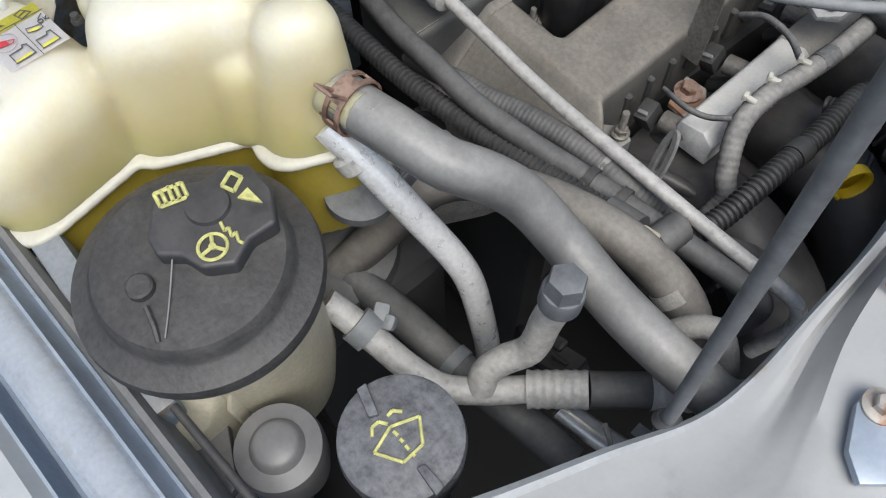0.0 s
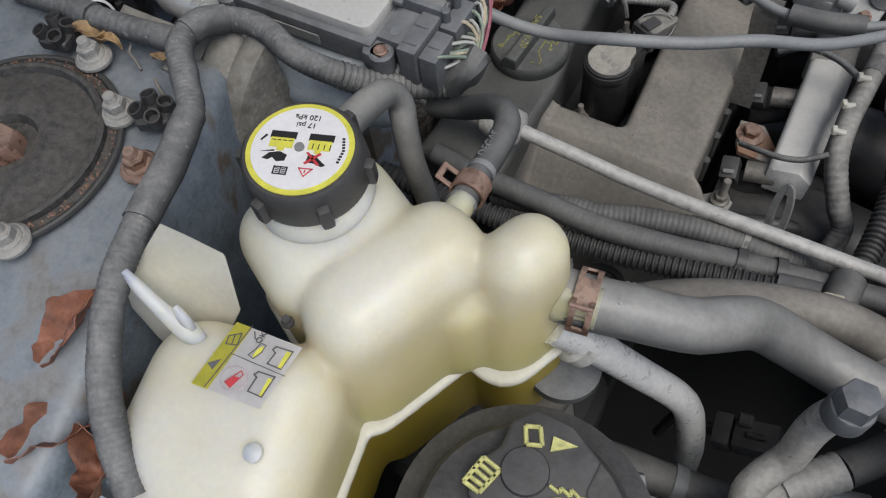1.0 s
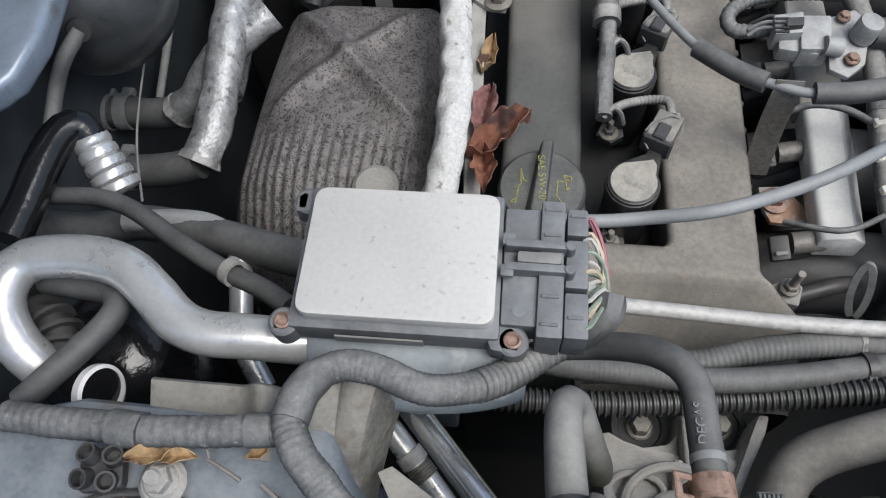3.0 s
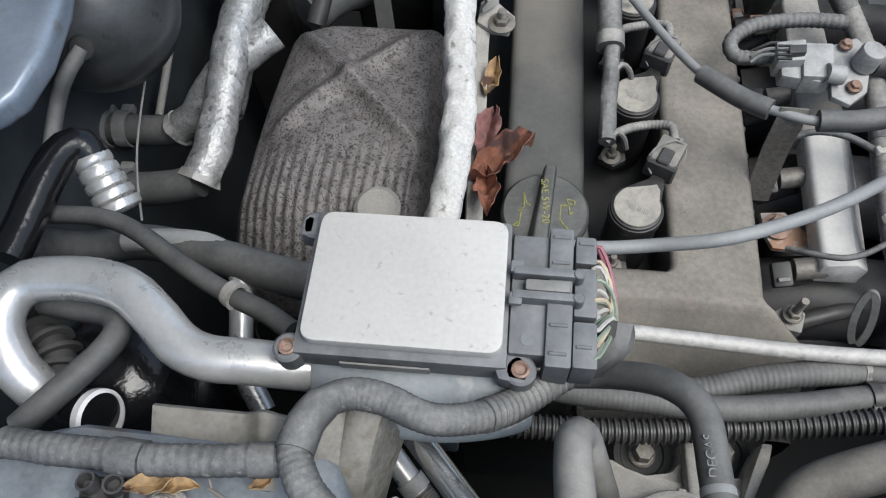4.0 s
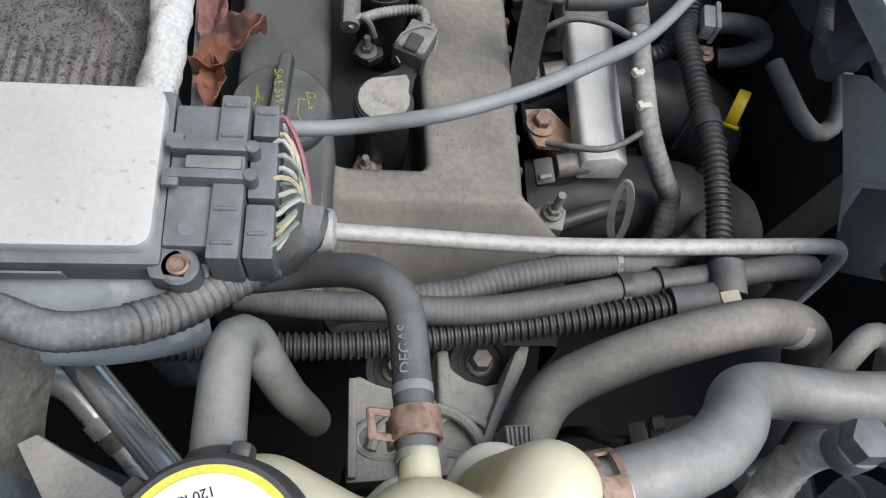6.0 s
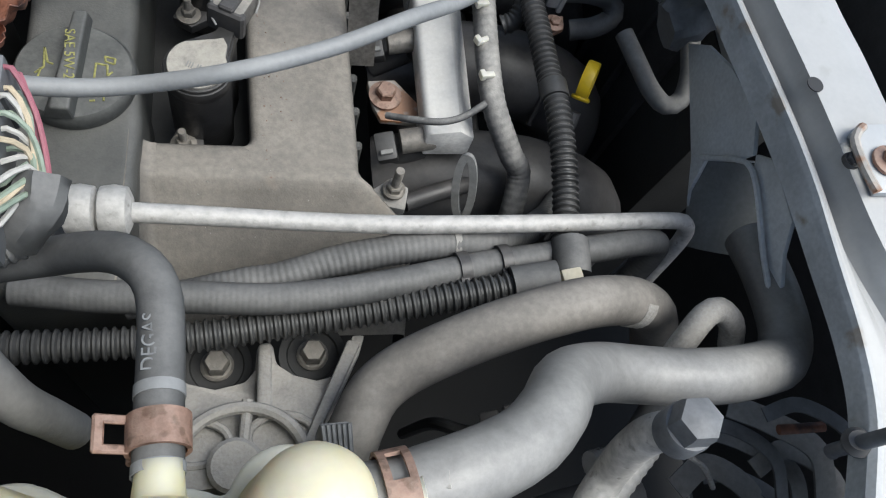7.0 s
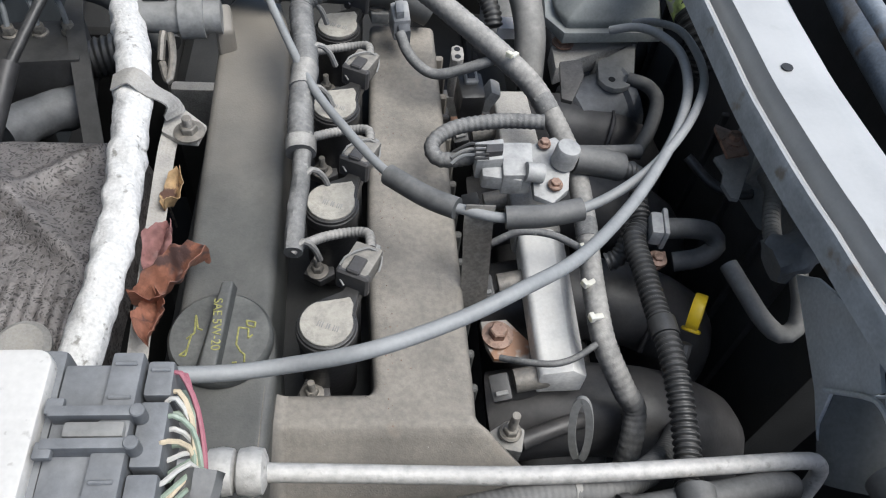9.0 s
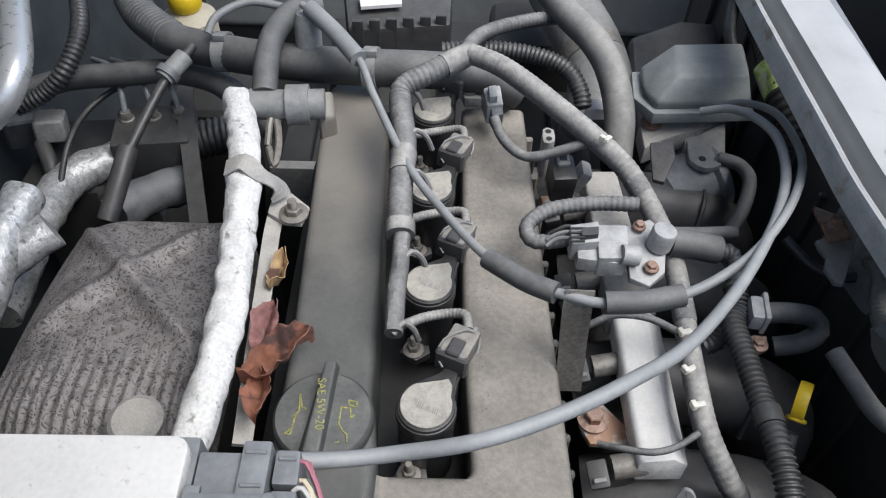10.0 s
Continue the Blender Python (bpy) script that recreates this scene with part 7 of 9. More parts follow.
CX = Vector((0.0433, 0.0046, 0.0170)).normalized()
CA = Vector((0.1960, -0.1865, 0.7420))
for nm, d, size in (("cap", -0.0165, (0.0125, 0.0235, 0.020)), ("body", 0.0060, (0.0300, 0.0220, 0.018)), ("neck", 0.0225, (0.0080, 0.0150, 0.014))):
    part(nm, box(size, pose(*(CA + d * CX), 0, -21, 6), 0.002, 2), M_CLEAN, cn)
part("rail", box((0.014, 0.004, 0.004), pose(*(CA + 0.006 * CX + Vector((-0.003, -0.002, 0.0105))), 0, -21, 6), 0.001, 1), M_CLEAN, cn)
part("tab", box((0.010, 0.010, 0.006), pose(*(CA - 0.004 * CX + Vector((-0.003, 0.008, 0.0105))), 0, -21, 6), 0.0015, 1), M_CLEAN, cn)
part("lead", tube([tuple(CA - 0.022 * CX), tuple(CA - 0.034 * CX + Vector((0, 0.004, -0.006))), tuple(CA + Vector((-0.045, 0.012, -0.05))), tuple(CA + Vector((-0.05, 0.02, -0.14)))], 0.0045, 10), M_CONV, cn)
hose("loop_pipe", [(0.2431, -0.1737, 0.865), (0.2493, -0.1649, 0.875), (0.2562, -0.1577, 0.88), (0.265, -0.1548, 0.88), (0.2759, -0.16, 0.872), (0.2873, -0.1662, 0.85)], 0.0068, M_CAST, "curled dusty aluminium pipe end", "pipe")

# bonnet stay in its grommet
stay = thing("bonnet_stay", (0.281, -0.234, 0.92), "thin dark bonnet stay rod standing in a grommet", "bonnet stay")
part("grommet", lathe([(0.0045, -0.002), (0.0064, 0), (0.0066, 0.0015), (0.0052, 0.003), (0.0044, 0.0045)], (0.2782, -0.2312, 0.9335), (-0.35, 0.15, 0.93), 24), M_BLACK, stay)
part("rod", tube([(0.2800, -0.2325, 0.915), (0.2780, -0.2315, 0.934), (0.2670, -0.2282, 1.10), (0.2504, -0.2232, 1.35), (0.2339, -0.2182, 1.60)], 0.0033, 12), M_CONN, stay)

# bracket and bolts on the front panel
fb = thing("panel_bracket", (0.3174, -0.1077, 0.957), "painted steel bracket bolted to the front panel", "bracket")
part("plate", slab([(0.3002, -0.0953, 0.96), (0.3058, -0.0907, 0.96), (0.34, -0.0898, 0.962), (0.3526, -0.096, 0.962), (0.3403, -0.1259, 0.962), (0.3026, -0.1267, 0.96)], 0.956, None, 0.001), M_PAINT, fb)
part("bolt", hexbolt((0.3126, -0.111, 0.961), r=0.0046, h=0.004, stud=0.003), M_RUST, fb)
part("rolled_edge", tube([(0.3049, -0.0933, 0.962), (0.298, -0.1006, 0.962), (0.2984, -0.1166, 0.962), (0.301, -0.1272, 0.962)], 0.0022, 8), M_RUSTY, fb)
solo("panel_screw", hexbolt((0.2983, -0.1083, 0.955), r=0.0036, h=0.003, washer=1.2), M_BLACK, "black screw head in the front panel", "screw")
solo("panel_hole", lathe([(0.0042, 0), (0.0042, 0.0006), (0.0, 0.0006)], (0.2917, -0.0672, 0.9560), (0, 0, 1), 20), M_INK, "dark round hole in the front panel", "hole", kind="structure")
lb = thing("lamp_bracket", (0.3286, -0.1776, 0.955), "bare steel bracket with a worn bolt", "bracket")
part("plate", slab([(0.322, -0.1794, 0.962), (0.3222, -0.1723, 0.962), (0.3404, -0.1667, 0.962), (0.3553, -0.1888, 0.962), (0.3416, -0.2047, 0.962), (0.3312, -0.1975, 0.962)], 0.957, None, 0.001), M_WING, lb)
part("bolt", hexbolt((0.3289, -0.1739, 0.962), r=0.0045, h=0.005), M_RUSTY, lb)

# panel behind the radiator side
duct = thing("side_duct", (0.33, -0.05, 0.7), "grey-blue panel and air duct beside the radiator", "duct")
def upright(x, outline, thick=0.004):
    """A standing plate across the car's length axis, from (y, z) points."""
    bm = bmesh.new()
    a = [bm.verts.new((x, y, z)) for y, z in outline]
    b = [bm.verts.new((x + thick, y, z)) for y, z in outline]
    bm.faces.new(a)
    bm.faces.new(b[::-1])
    for i in range(len(a)):
        bm.faces.new((a[i], b[i], b[(i + 1) % len(a)], a[(i + 1) % len(a)]))
    bmesh.ops.recalc_face_normals(bm, faces=bm.faces)
    return bevelled(bm, 0.0012, 2)


part("face", upright(0.300, [(0.030, 0.861), (0.015, 0.879), (-0.013, 0.894), (-0.041, 0.902), (-0.050, 0.903), (-0.069, 0.892), (-0.066, 0.882), (-0.048, 0.851), (-0.058, 0.8265), (-0.066, 0.8195), (-0.040, 0.836)], 0.003), M_FACE, duct)
part("far_face", upright(0.3185, [(0.068, 0.849), (0.068, 0.905), (0.19, 0.900), (0.19, 0.79), (0.143, 0.803), (0.108, 0.812), (0.085, 0.826)]), M_DUCT, duct)
part("outer_strip", upright(0.301, [(-0.069, 0.893), (-0.080, 0.906), (-0.116, 0.906), (-0.129, 0.893), (-0.155, 0.879), (-0.156, 0.873), (-0.125, 0.880), (-0.092, 0.888), (-0.076, 0.888)], 0.003), M_FACE, duct)


def recess_at(u, v):
    """Curved mouth of the duct, running back from its standing edge."""
    return Vector((0.302 + 0.034 * u * u, -0.040 - 0.045 * v - 0.030 * u, 0.836 - 0.034 * v + 0.045 * u))


# Darker colour than the face puts the shade inside the duct mouth into it.
part("recess", sheet(recess_at, 16, 12, 0.002), M_DUCT, duct)
part("shelf_lip", tube([(0.298, -0.046, 0.849), (0.298, -0.066, 0.881), (0.298, -0.076, 0.890), (0.298, -0.092, 0.890), (0.298, -0.125, 0.882), (0.298, -0.156, 0.878)], 0.0017, 8), M_FACE, duct)
part("lip_return", plate([(0.300, -0.048, 0.850), (0.300, -0.066, 0.881), (0.322, -0.066, 0.880), (0.322, -0.048, 0.849)], 0.002), M_FACE, duct)
for i in range(7):
    q = [(0.2875, -0.207, 0.83), (0.3042, -0.2156, 0.82), (0.3079, -0.2069, 0.84), (0.3071, -0.2319, 0.8), (0.3216, -0.2213, 0.83), (0.2885, -0.2243, 0.8), (0.3146, -0.2021, 0.86)][i]
    solo("splash_strip", strip([(q[0] - 0.02, q[1] + 0.012 * math.sin(i), q[2] - 0.005), q, (q[0] + 0.022, q[1] - 0.018, q[2] + 0.004), (q[0] + 0.03, q[1] - 0.045, q[2] - 0.01)], 0.008 + 0.003 * (i % 3), 0.0015), M_DIRTY if i % 3 else M_CONN, "dark dusty strip low beside the radiator", "strip", "strips beside the radiator")
hose("red_wire", [(0.3046, -0.213, 0.85), (0.3154, -0.2131, 0.852), (0.3292, -0.2132, 0.855)], 0.0028, M_LEAF, "short dull red wire beside the radiator", "wire", seg=8)
hose("low_wire", [(0.2555, -0.2231, 0.84), (0.2684, -0.2283, 0.83), (0.2771, -0.2381, 0.82)], 0.0016, M_CAST, "thin bent wire below the service cap", "wire", seg=6)

# ---------------------------------------------------------------- strut tower
tower = thing("strut_tower", (-0.21, -0.31, 0.9), "blue-grey strut tower with dust and oil stains", "strut tower", kind="structure")
part("top", slab([(-0.435, -0.2578, 0.99), (-0.2593, -0.2078, 0.992), (-0.1516, -0.2071, 0.985), (-0.1201, -0.2719, 0.988), (-0.1103, -0.3311, 0.99), (-0.095, -0.3878, 0.985), (-0.0849, -0.4348, 0.98), (-0.1707, -0.4806, 0.98)], 0.60, None, 0.012, 4), M_PAINT_D, tower)
TC = Vector((-0.2190, -0.3060, 0.0))
part("mount_ring", lathe([(0.0530, 0.985), (0.0535, 0.990), (0.0580, 0.990), (0.0600, 0.987)], TC, (0, 0, 1), 60), M_PORC, tower, "grit-filled groove of the strut mount")
part("ridge", tube([(TC.x + 0.0605 * math.cos(a), TC.y + 0.0605 * math.sin(a), 0.9895) for a in np.linspace(0, 2 * math.pi, 49)], 0.0018, 8), M_BLACK, tower)
part("cup", lathe([(0.0535, 0.985), (0.0535, 0.9940), (0.0520, 0.9950), (0.0500, 0.9945), (0.0485, 0.9905), (0.0400, 0.9910), (0.0330, 0.9935), (0.0240, 0.9945), (0.0190, 0.9930), (0.0170, 0.9880), (0, 0.986)], TC, (0, 0, 1), 60), M_PORC, tower, "dirty pressed cup of the strut mount")
part("rusty_nut", lathe([(0.0105, 0.985), (0.0105, 0.996), (0.009, 0.998), (0.005, 0.998)], TC, (0, 0, 1), 6), M_RUST, tower)
for q, mt in (((-0.1756, -0.2631, 0.997), M_CAST), ((-0.1408, -0.2864, 1.0), M_RUST), ((-0.1733, -0.3465, 0.997), M_CAST), ((-0.212, -0.241, 0.999), M_CAST)):
    b = thing("strut_nut", q, "flanged strut mount nut on its stud", "nut", "nuts on the strut tower")
    part("washer", lathe([(0.0098, 0), (0.0100, 0.002), (0.0082, 0.004)], (q[0], q[1], q[2] - 0.006), (0, 0, 1), 24), M_RUST if mt is M_RUST else M_CAST, b)
    part("nut", hexbolt((q[0], q[1], q[2] - 0.003), r=0.0058, h=0.006, stud=0.005, washer=1.25), mt, b)
hump = thing("tower_brace", (-0.18, -0.20, 0.9), "dusty pressed steel brace on the strut tower", "bracket")


def plate_at(u, v):
    x = -0.2335 + 0.064 * u + 0.006 * v
    z = 0.986 - 0.004 * v + 0.007 * math.exp(-((u - 0.80) / 0.10) ** 2) + 0.0015 * noise.noise(Vector((u * 4, v * 4, 1)))
    if v < 0.08:
        z -= 0.02 * (1 - v / 0.08) ** 2
    return Vector((x, -0.194 - 0.034 * v, z))


def flute_at(u, v):
    a = Vector((-0.1675 + 0.0405 * u, -0.1925, 0.990))
    b = Vector((-0.1630 + 0.0190 * u, -0.2400, 0.950 - 0.022 * u))
    p = a.lerp(b, v)
    h = 0.0055 * abs(math.sin(2 * math.pi * min(u, 0.96))) ** 0.7 * (1 - 0.4 * v)
    e = 0.05 * max(0.0, (u - 0.90) / 0.10) ** 2
    return p + Vector((0.002 * v, 0.35 * h, h - e + 0.010 * math.sin(math.pi * v)))


part("plate", sheet(plate_at, 40, 20, 0.002), M_FLUTE, hump)
part("plate_front", box((0.064, 0.003, 0.08), pose(-0.2010, -0.1935, 0.925), 0.001), M_DIRTY, hump)
part("fluted_sheet", sheet(flute_at, 50, 24, 0.0018), M_FLUTE, hump)
part("skirt", slab([(-0.232, -0.200), (-0.170, -0.200), (-0.164, -0.235), (-0.226, -0.235)], 0.80, 0.972, 0.004), M_PAINT_D, hump)
for q, r in (((-0.236, -0.239, 1.0), 12), ((-0.1538, -0.2576, 0.998), 30)):
    e = thing("open_plug", q, "empty black four-hole plug on the strut tower", "connector", "empty plugs on the tower")
    part("shell", box((0.018, 0.017, 0.008), pose(q[0], q[1], q[2] - 0.002, 0, 0, r), 0.003, 3), M_CLEAN, e)
    for dx in (-0.0045, 0.0045):
        for dy in (-0.004, 0.004):
            part("socket", lathe([(0.0042, -0.003), (0.0042, 0.0065), (0.0032, 0.0065), (0.0030, -0.002), (0, -0.002)], (q[0] + dx, q[1] + dy, q[2]), (0.2 * dx / 0.0045, 0.2 * dy / 0.004, 1), 14), M_CLEAN, e)

# bright strut and plate beside the tower
hose("chrome_strut", [(-0.152, -0.156, 0.922), (-0.124, -0.186, 0.930), (-0.091, -0.2215, 0.932), (-0.062, -0.252, 0.934)], 0.0068, M_ROD, "bright round steel tube beside the strut tower", "tube", seg=24)
tp = thing("threaded_pipe", (-0.12, -0.21, 0.87), "dusty pipe with a knurled section", "pipe")
TP = [(-0.155, -0.1826, 0.885), (-0.1417, -0.1872, 0.882), (-0.1304, -0.1982, 0.878), (-0.1172, -0.2116, 0.872), (-0.0997, -0.2305, 0.865)]
part("pipe", tube(TP, 0.0068, 14), M_ALU, tp)
part("collar", tube([Vector(TP[2]).lerp(Vector(TP[3]), 0.1), Vector(TP[2]).lerp(Vector(TP[3]), 0.5)], 0.0082, 18), M_ALU_W, tp)
part("knurl", tube([Vector(TP[2]).lerp(Vector(TP[3]), 0.55), Vector(TP[2]).lerp(Vector(TP[3]), 1.0)], 0.0078, 18, rib=0.0016, amp=0.0006), M_STEEL, tp)
solo("steel_tab", slab([(-0.1330, -0.2225, 0.950), (-0.1265, -0.2190, 0.950), (-0.085, -0.2435, 0.948), (-0.06, -0.264, 0.946), (-0.085, -0.273, 0.946), (-0.116, -0.250, 0.948)], 0.9435, None, 0.001), M_CAST, "flat dusty steel tab beside the tower", "tab")

# ---------------------------------------------------------------- bulkhead side
hose("return_pipe", [(-0.288, -0.1965, 0.925), (-0.300, -0.1915, 0.947), (-0.315, -0.1810, 0.962), (-0.3245, -0.1660, 0.970), (-0.3245, -0.1520, 0.974), (-0.3155, -0.1407, 0.975), (-0.2881, -0.1379, 0.977), (-0.2662, -0.1414, 0.977), (-0.2511, -0.1511, 0.975), (-0.2357, -0.1642, 0.972), (-0.2209, -0.1694, 0.97), (-0.2024, -0.1686, 0.967), (-0.1816, -0.1675, 0.962), (-0.1638, -0.1657, 0.955)], 0.0110, M_ALU, "thick bent aluminium air-conditioning pipe", "pipe", seg=20)
hose("thin_pipe", [(-0.345, -0.0580, 0.853), (-0.310, -0.0570, 0.858), (-0.285, -0.0595, 0.861), (-0.268, -0.0670, 0.862), (-0.2575, -0.0800, 0.860), (-0.2525, -0.105, 0.855), (-0.246, -0.136, 0.848), (-0.2296, -0.1614, 0.838)], 0.0078, M_ALU, "bent aluminium pipe behind the module", "pipe")
hose("black_pipe", [(-0.4125, -0.0607, 0.84), (-0.3725, -0.0602, 0.842), (-0.3343, -0.054, 0.845), (-0.2717, -0.0685, 0.86), (-0.2149, -0.0839, 0.87), (-0.1836, -0.0913, 0.88)], 0.0125, M_RUBBER, "dusty black pipe behind the module", "pipe")
wtb = thing("wiring_tube", (-0.2, -0.1, 0.93), "grey wiring tube behind the module with a beige band", "wiring loom")
part("sheath", tube([(-0.3761, -0.0661, 0.9), (-0.3383, -0.0675, 0.905), (-0.3092, -0.0772, 0.91), (-0.2673, -0.1029, 0.922), (-0.235, -0.1205, 0.93), (-0.21, -0.1315, 0.935), (-0.1917, -0.1426, 0.94)], 0.0058, 16), M_RUBBER, wtb, smooth=60)
bandq = (-0.2291, -0.1232, 0.935)
part("band", lathe([(0.0060, -0.003), (0.0078, -0.003), (0.0078, 0.003), (0.0060, 0.003), (0.0060, -0.003)], bandq, (0.8, -0.45, 0.15), 20), M_CAST, wtb, "beige band")
hose("heater_pipe_hose", [(-0.467, 0.1071, 0.74), (-0.4427, 0.1066, 0.742), (-0.4103, 0.1055, 0.745), (-0.3835, 0.1073, 0.75)], 0.0145, M_RUBBER, "dark heater hose at the bulkhead")
fh = thing("foil_hose", [(-0.3889, 0.1023, 0.752), (-0.3663, 0.1117, 0.77), (-0.3496, 0.127, 0.79), (-0.3314, 0.1441, 0.8), (-0.3012, 0.1714, 0.81)][0], "heater hose in a crinkled foil sleeve", "hose")
FH = [(-0.3889, 0.1023, 0.752), (-0.3663, 0.1117, 0.77), (-0.3496, 0.127, 0.79), (-0.3314, 0.1441, 0.8), (-0.3012, 0.1714, 0.81)]
part("foil_sleeve", tube(FH, 0.0150, 18, wobble=0.12, step=0.004), M_FOIL, fh)
part("frayed_cuff", tube([FH[0], Vector(FH[0]).lerp(Vector(FH[1]), 0.25)], 0.0150 + 0.0006, 18, wobble=0.25, step=0.003), M_ALU_W, fh)
hose("heater_pipe_hose", [(-0.4213, 0.0336, 0.76), (-0.3905, 0.0333, 0.765), (-0.3632, 0.0353, 0.77), (-0.3451, 0.0392, 0.775)], 0.0145, M_RUBBER, "dark heater hose at the bulkhead")
fh = thing("foil_hose", [(-0.3442, 0.037, 0.776), (-0.3365, 0.0604, 0.785), (-0.3341, 0.0951, 0.795), (-0.3317, 0.1352, 0.81), (-0.3324, 0.1577, 0.815), (-0.3291, 0.2001, 0.82)][0], "heater hose in a crinkled foil sleeve", "hose")
FH = [(-0.3442, 0.037, 0.776), (-0.3365, 0.0604, 0.785), (-0.3341, 0.0951, 0.795), (-0.3317, 0.1352, 0.81), (-0.3324, 0.1577, 0.815), (-0.3291, 0.2001, 0.82)]
part("foil_sleeve", tube(FH, 0.0160, 18, wobble=0.12, step=0.004), M_FOIL, fh)
part("frayed_cuff", tube([FH[0], Vector(FH[0]).lerp(Vector(FH[1]), 0.25)], 0.0160 + 0.0006, 18, wobble=0.25, step=0.003), M_ALU_W, fh)
for q, ax in (((-0.4427, 0.1064, 0.744), (1, 0.05, 0.03)), ((-0.4134, 0.0341, 0.762), (1, 0, 0.05)), ((-0.4621, 0.1061, 0.742), (1, 0, 0))):
    hcl = thing("hose_clip_band", q, "grey steel band clip on the heater hose", "clip", "clips at the bulkhead")
    part("band", lathe([(0.015, -0.006), (0.017, -0.006), (0.017, 0.006), (0.015, 0.006), (0.015, -0.006)], q, ax, 24), M_GREYCON, hcl)
    part("ear", box((0.012, 0.008, 0.008), pose(q[0], q[1] + 0.017, q[2] + 0.006), 0.002), M_GREYCON, hcl)
hose("thin_wire", [(-0.3464, -0.0344, 0.84), (-0.3725, 0.0134, 0.82), (-0.389, 0.0572, 0.81), (-0.4058, 0.1231, 0.8), (-0.4189, 0.183, 0.79), (-0.42, 0.2103, 0.79)], 0.0010, M_CAST, "thin grey wire standing in front of the bulkhead", "wire", seg=6)
hose("brake_pipe", [(-0.4302, 0.14, 0.72), (-0.4311, 0.1803, 0.73), (-0.4322, 0.2217, 0.74), (-0.4318, 0.2492, 0.75)], 0.0040, M_CAST, "thin grey brake pipe on the bulkhead", "pipe", seg=8)
acc = thing("accumulator", (-0.265, -0.15, 0.88), "glossy black accumulator with a white ring", "accumulator")
AC = Vector((-0.2778, -0.1596, 0.94))
part("can", lathe([(0.030, -0.22), (0.036, -0.20), (0.037, -0.03), (0.034, -0.012), (0.024, -0.002), (0.010, 0.002), (0, 0.0025)], AC + Vector((-0.012, -0.008, 0.0)), (0, 0, 1), 44), M_GLOSS, acc)
part("hose_end", tube([(-0.2938, -0.1934, 0.95), (-0.2802, -0.197, 0.956), (-0.2688, -0.2001, 0.96)], 0.0125, 20), M_GLOSS, acc)
part("ring", lathe([(0.0120, -0.003), (0.0138, -0.002), (0.0138, 0.002), (0.0120, 0.003), (0.0120, -0.003)], (-0.2688, -0.2001, 0.96), (0.95, -0.1, 0.35), 30), M_WHITE, acc, "white plastic ring")
part("pipe", tube([(-0.2977, -0.2099, 0.972), (-0.2862, -0.1976, 0.975), (-0.2776, -0.1858, 0.975), (-0.2697, -0.1712, 0.972), (-0.2683, -0.159, 0.968), (-0.278, -0.1495, 0.962), (-0.2979, -0.1456, 0.955), (-0.321, -0.1424, 0.95)], 0.0066, 14), M_RUBBER, acc)
FP = spline([(-0.3306, -0.1554, 0.94), (-0.3137, -0.1626, 0.945), (-0.3033, -0.1744, 0.945), (-0.3007, -0.1864, 0.945)], 0.0075)
for a, b in zip(FP, FP[1:]):
    part("fin", lathe([(0.007, -0.0012), (0.0125, -0.0012), (0.0125, 0.0012), (0.007, 0.0012), (0.007, -0.0012)], tuple(a), tuple(b - a), 18), M_BLACK, acc)
part("fin_core", tube([(-0.3306, -0.1554, 0.94), (-0.3137, -0.1626, 0.945), (-0.3033, -0.1744, 0.945), (-0.3007, -0.1864, 0.945)], 0.0085, 14), M_BLACK, acc)
sw = thing("pressure_switch_plug", (-0.338, -0.119, 0.93), "faded reddish plug on the black pipe", "connector")
part("body", lathe([(0.0, -0.030), (0.0085, -0.030), (0.0085, -0.004), (0.0095, -0.002), (0.0095, 0.005), (0.0080, 0.007), (0.0, 0.007)], (-0.338, -0.119, 0.932), (-0.35, -0.25, 0.9), 20), M_REDPLUG, sw)
for dx, dy in ((-0.003, 0.002), (0.003, -0.001)):
    part("pin_well", lathe([(0.0022, 0), (0.0030, 0.0015), (0.0024, 0.0030), (0.0, 0.0010)], (-0.3405 + dx, -0.1207 + dy, 0.9382), (-0.35, -0.25, 0.9), 12), M_REDPLUG, sw)
part("lead", tube([(-0.330, -0.112, 0.905), (-0.322, -0.104, 0.890), (-0.318, -0.095, 0.860), (-0.320, -0.090, 0.80)], 0.0042, 10), M_CONV, sw)
fit2 = thing("pipe_union", (-0.3507, -0.0327, 0.9), "glossy black hose union with white rings", "fitting")
part("elbow", tube([(-0.3733, -0.1069, 0.92), (-0.371, -0.0836, 0.92), (-0.3685, -0.0564, 0.922), (-0.3651, -0.0361, 0.922), (-0.3593, -0.0262, 0.92), (-0.3532, -0.0263, 0.915), (-0.3496, -0.0326, 0.908)], 0.0115, 18), M_GLOSS, fit2)
U0, U1 = Vector((-0.3526, -0.0285, 0.912)), Vector((-0.3325, -0.0549, 0.89))
ax = (U1 - U0).normalized()
L = (U1 - U0).length
for k in range(5):
    rr = 0.0122 + 0.0005 * k
    part("ring", lathe([(0.0112, L * k * 0.2), (rr, L * (k * 0.2 + 0.035)), (rr + 0.0004, L * (k * 0.2 + 0.10)), (rr, L * (k * 0.2 + 0.17)), (0.0112, L * (k * 0.2 + 0.2))], U0, ax, 28), M_ALU, fit2, "dull metal ring")
boost = thing("brake_booster", (-0.45, 0.15, 0.80), "black domed brake booster on the bulkhead", "brake booster")
BD = Vector((-0.4206, 0.1300, 0.880))
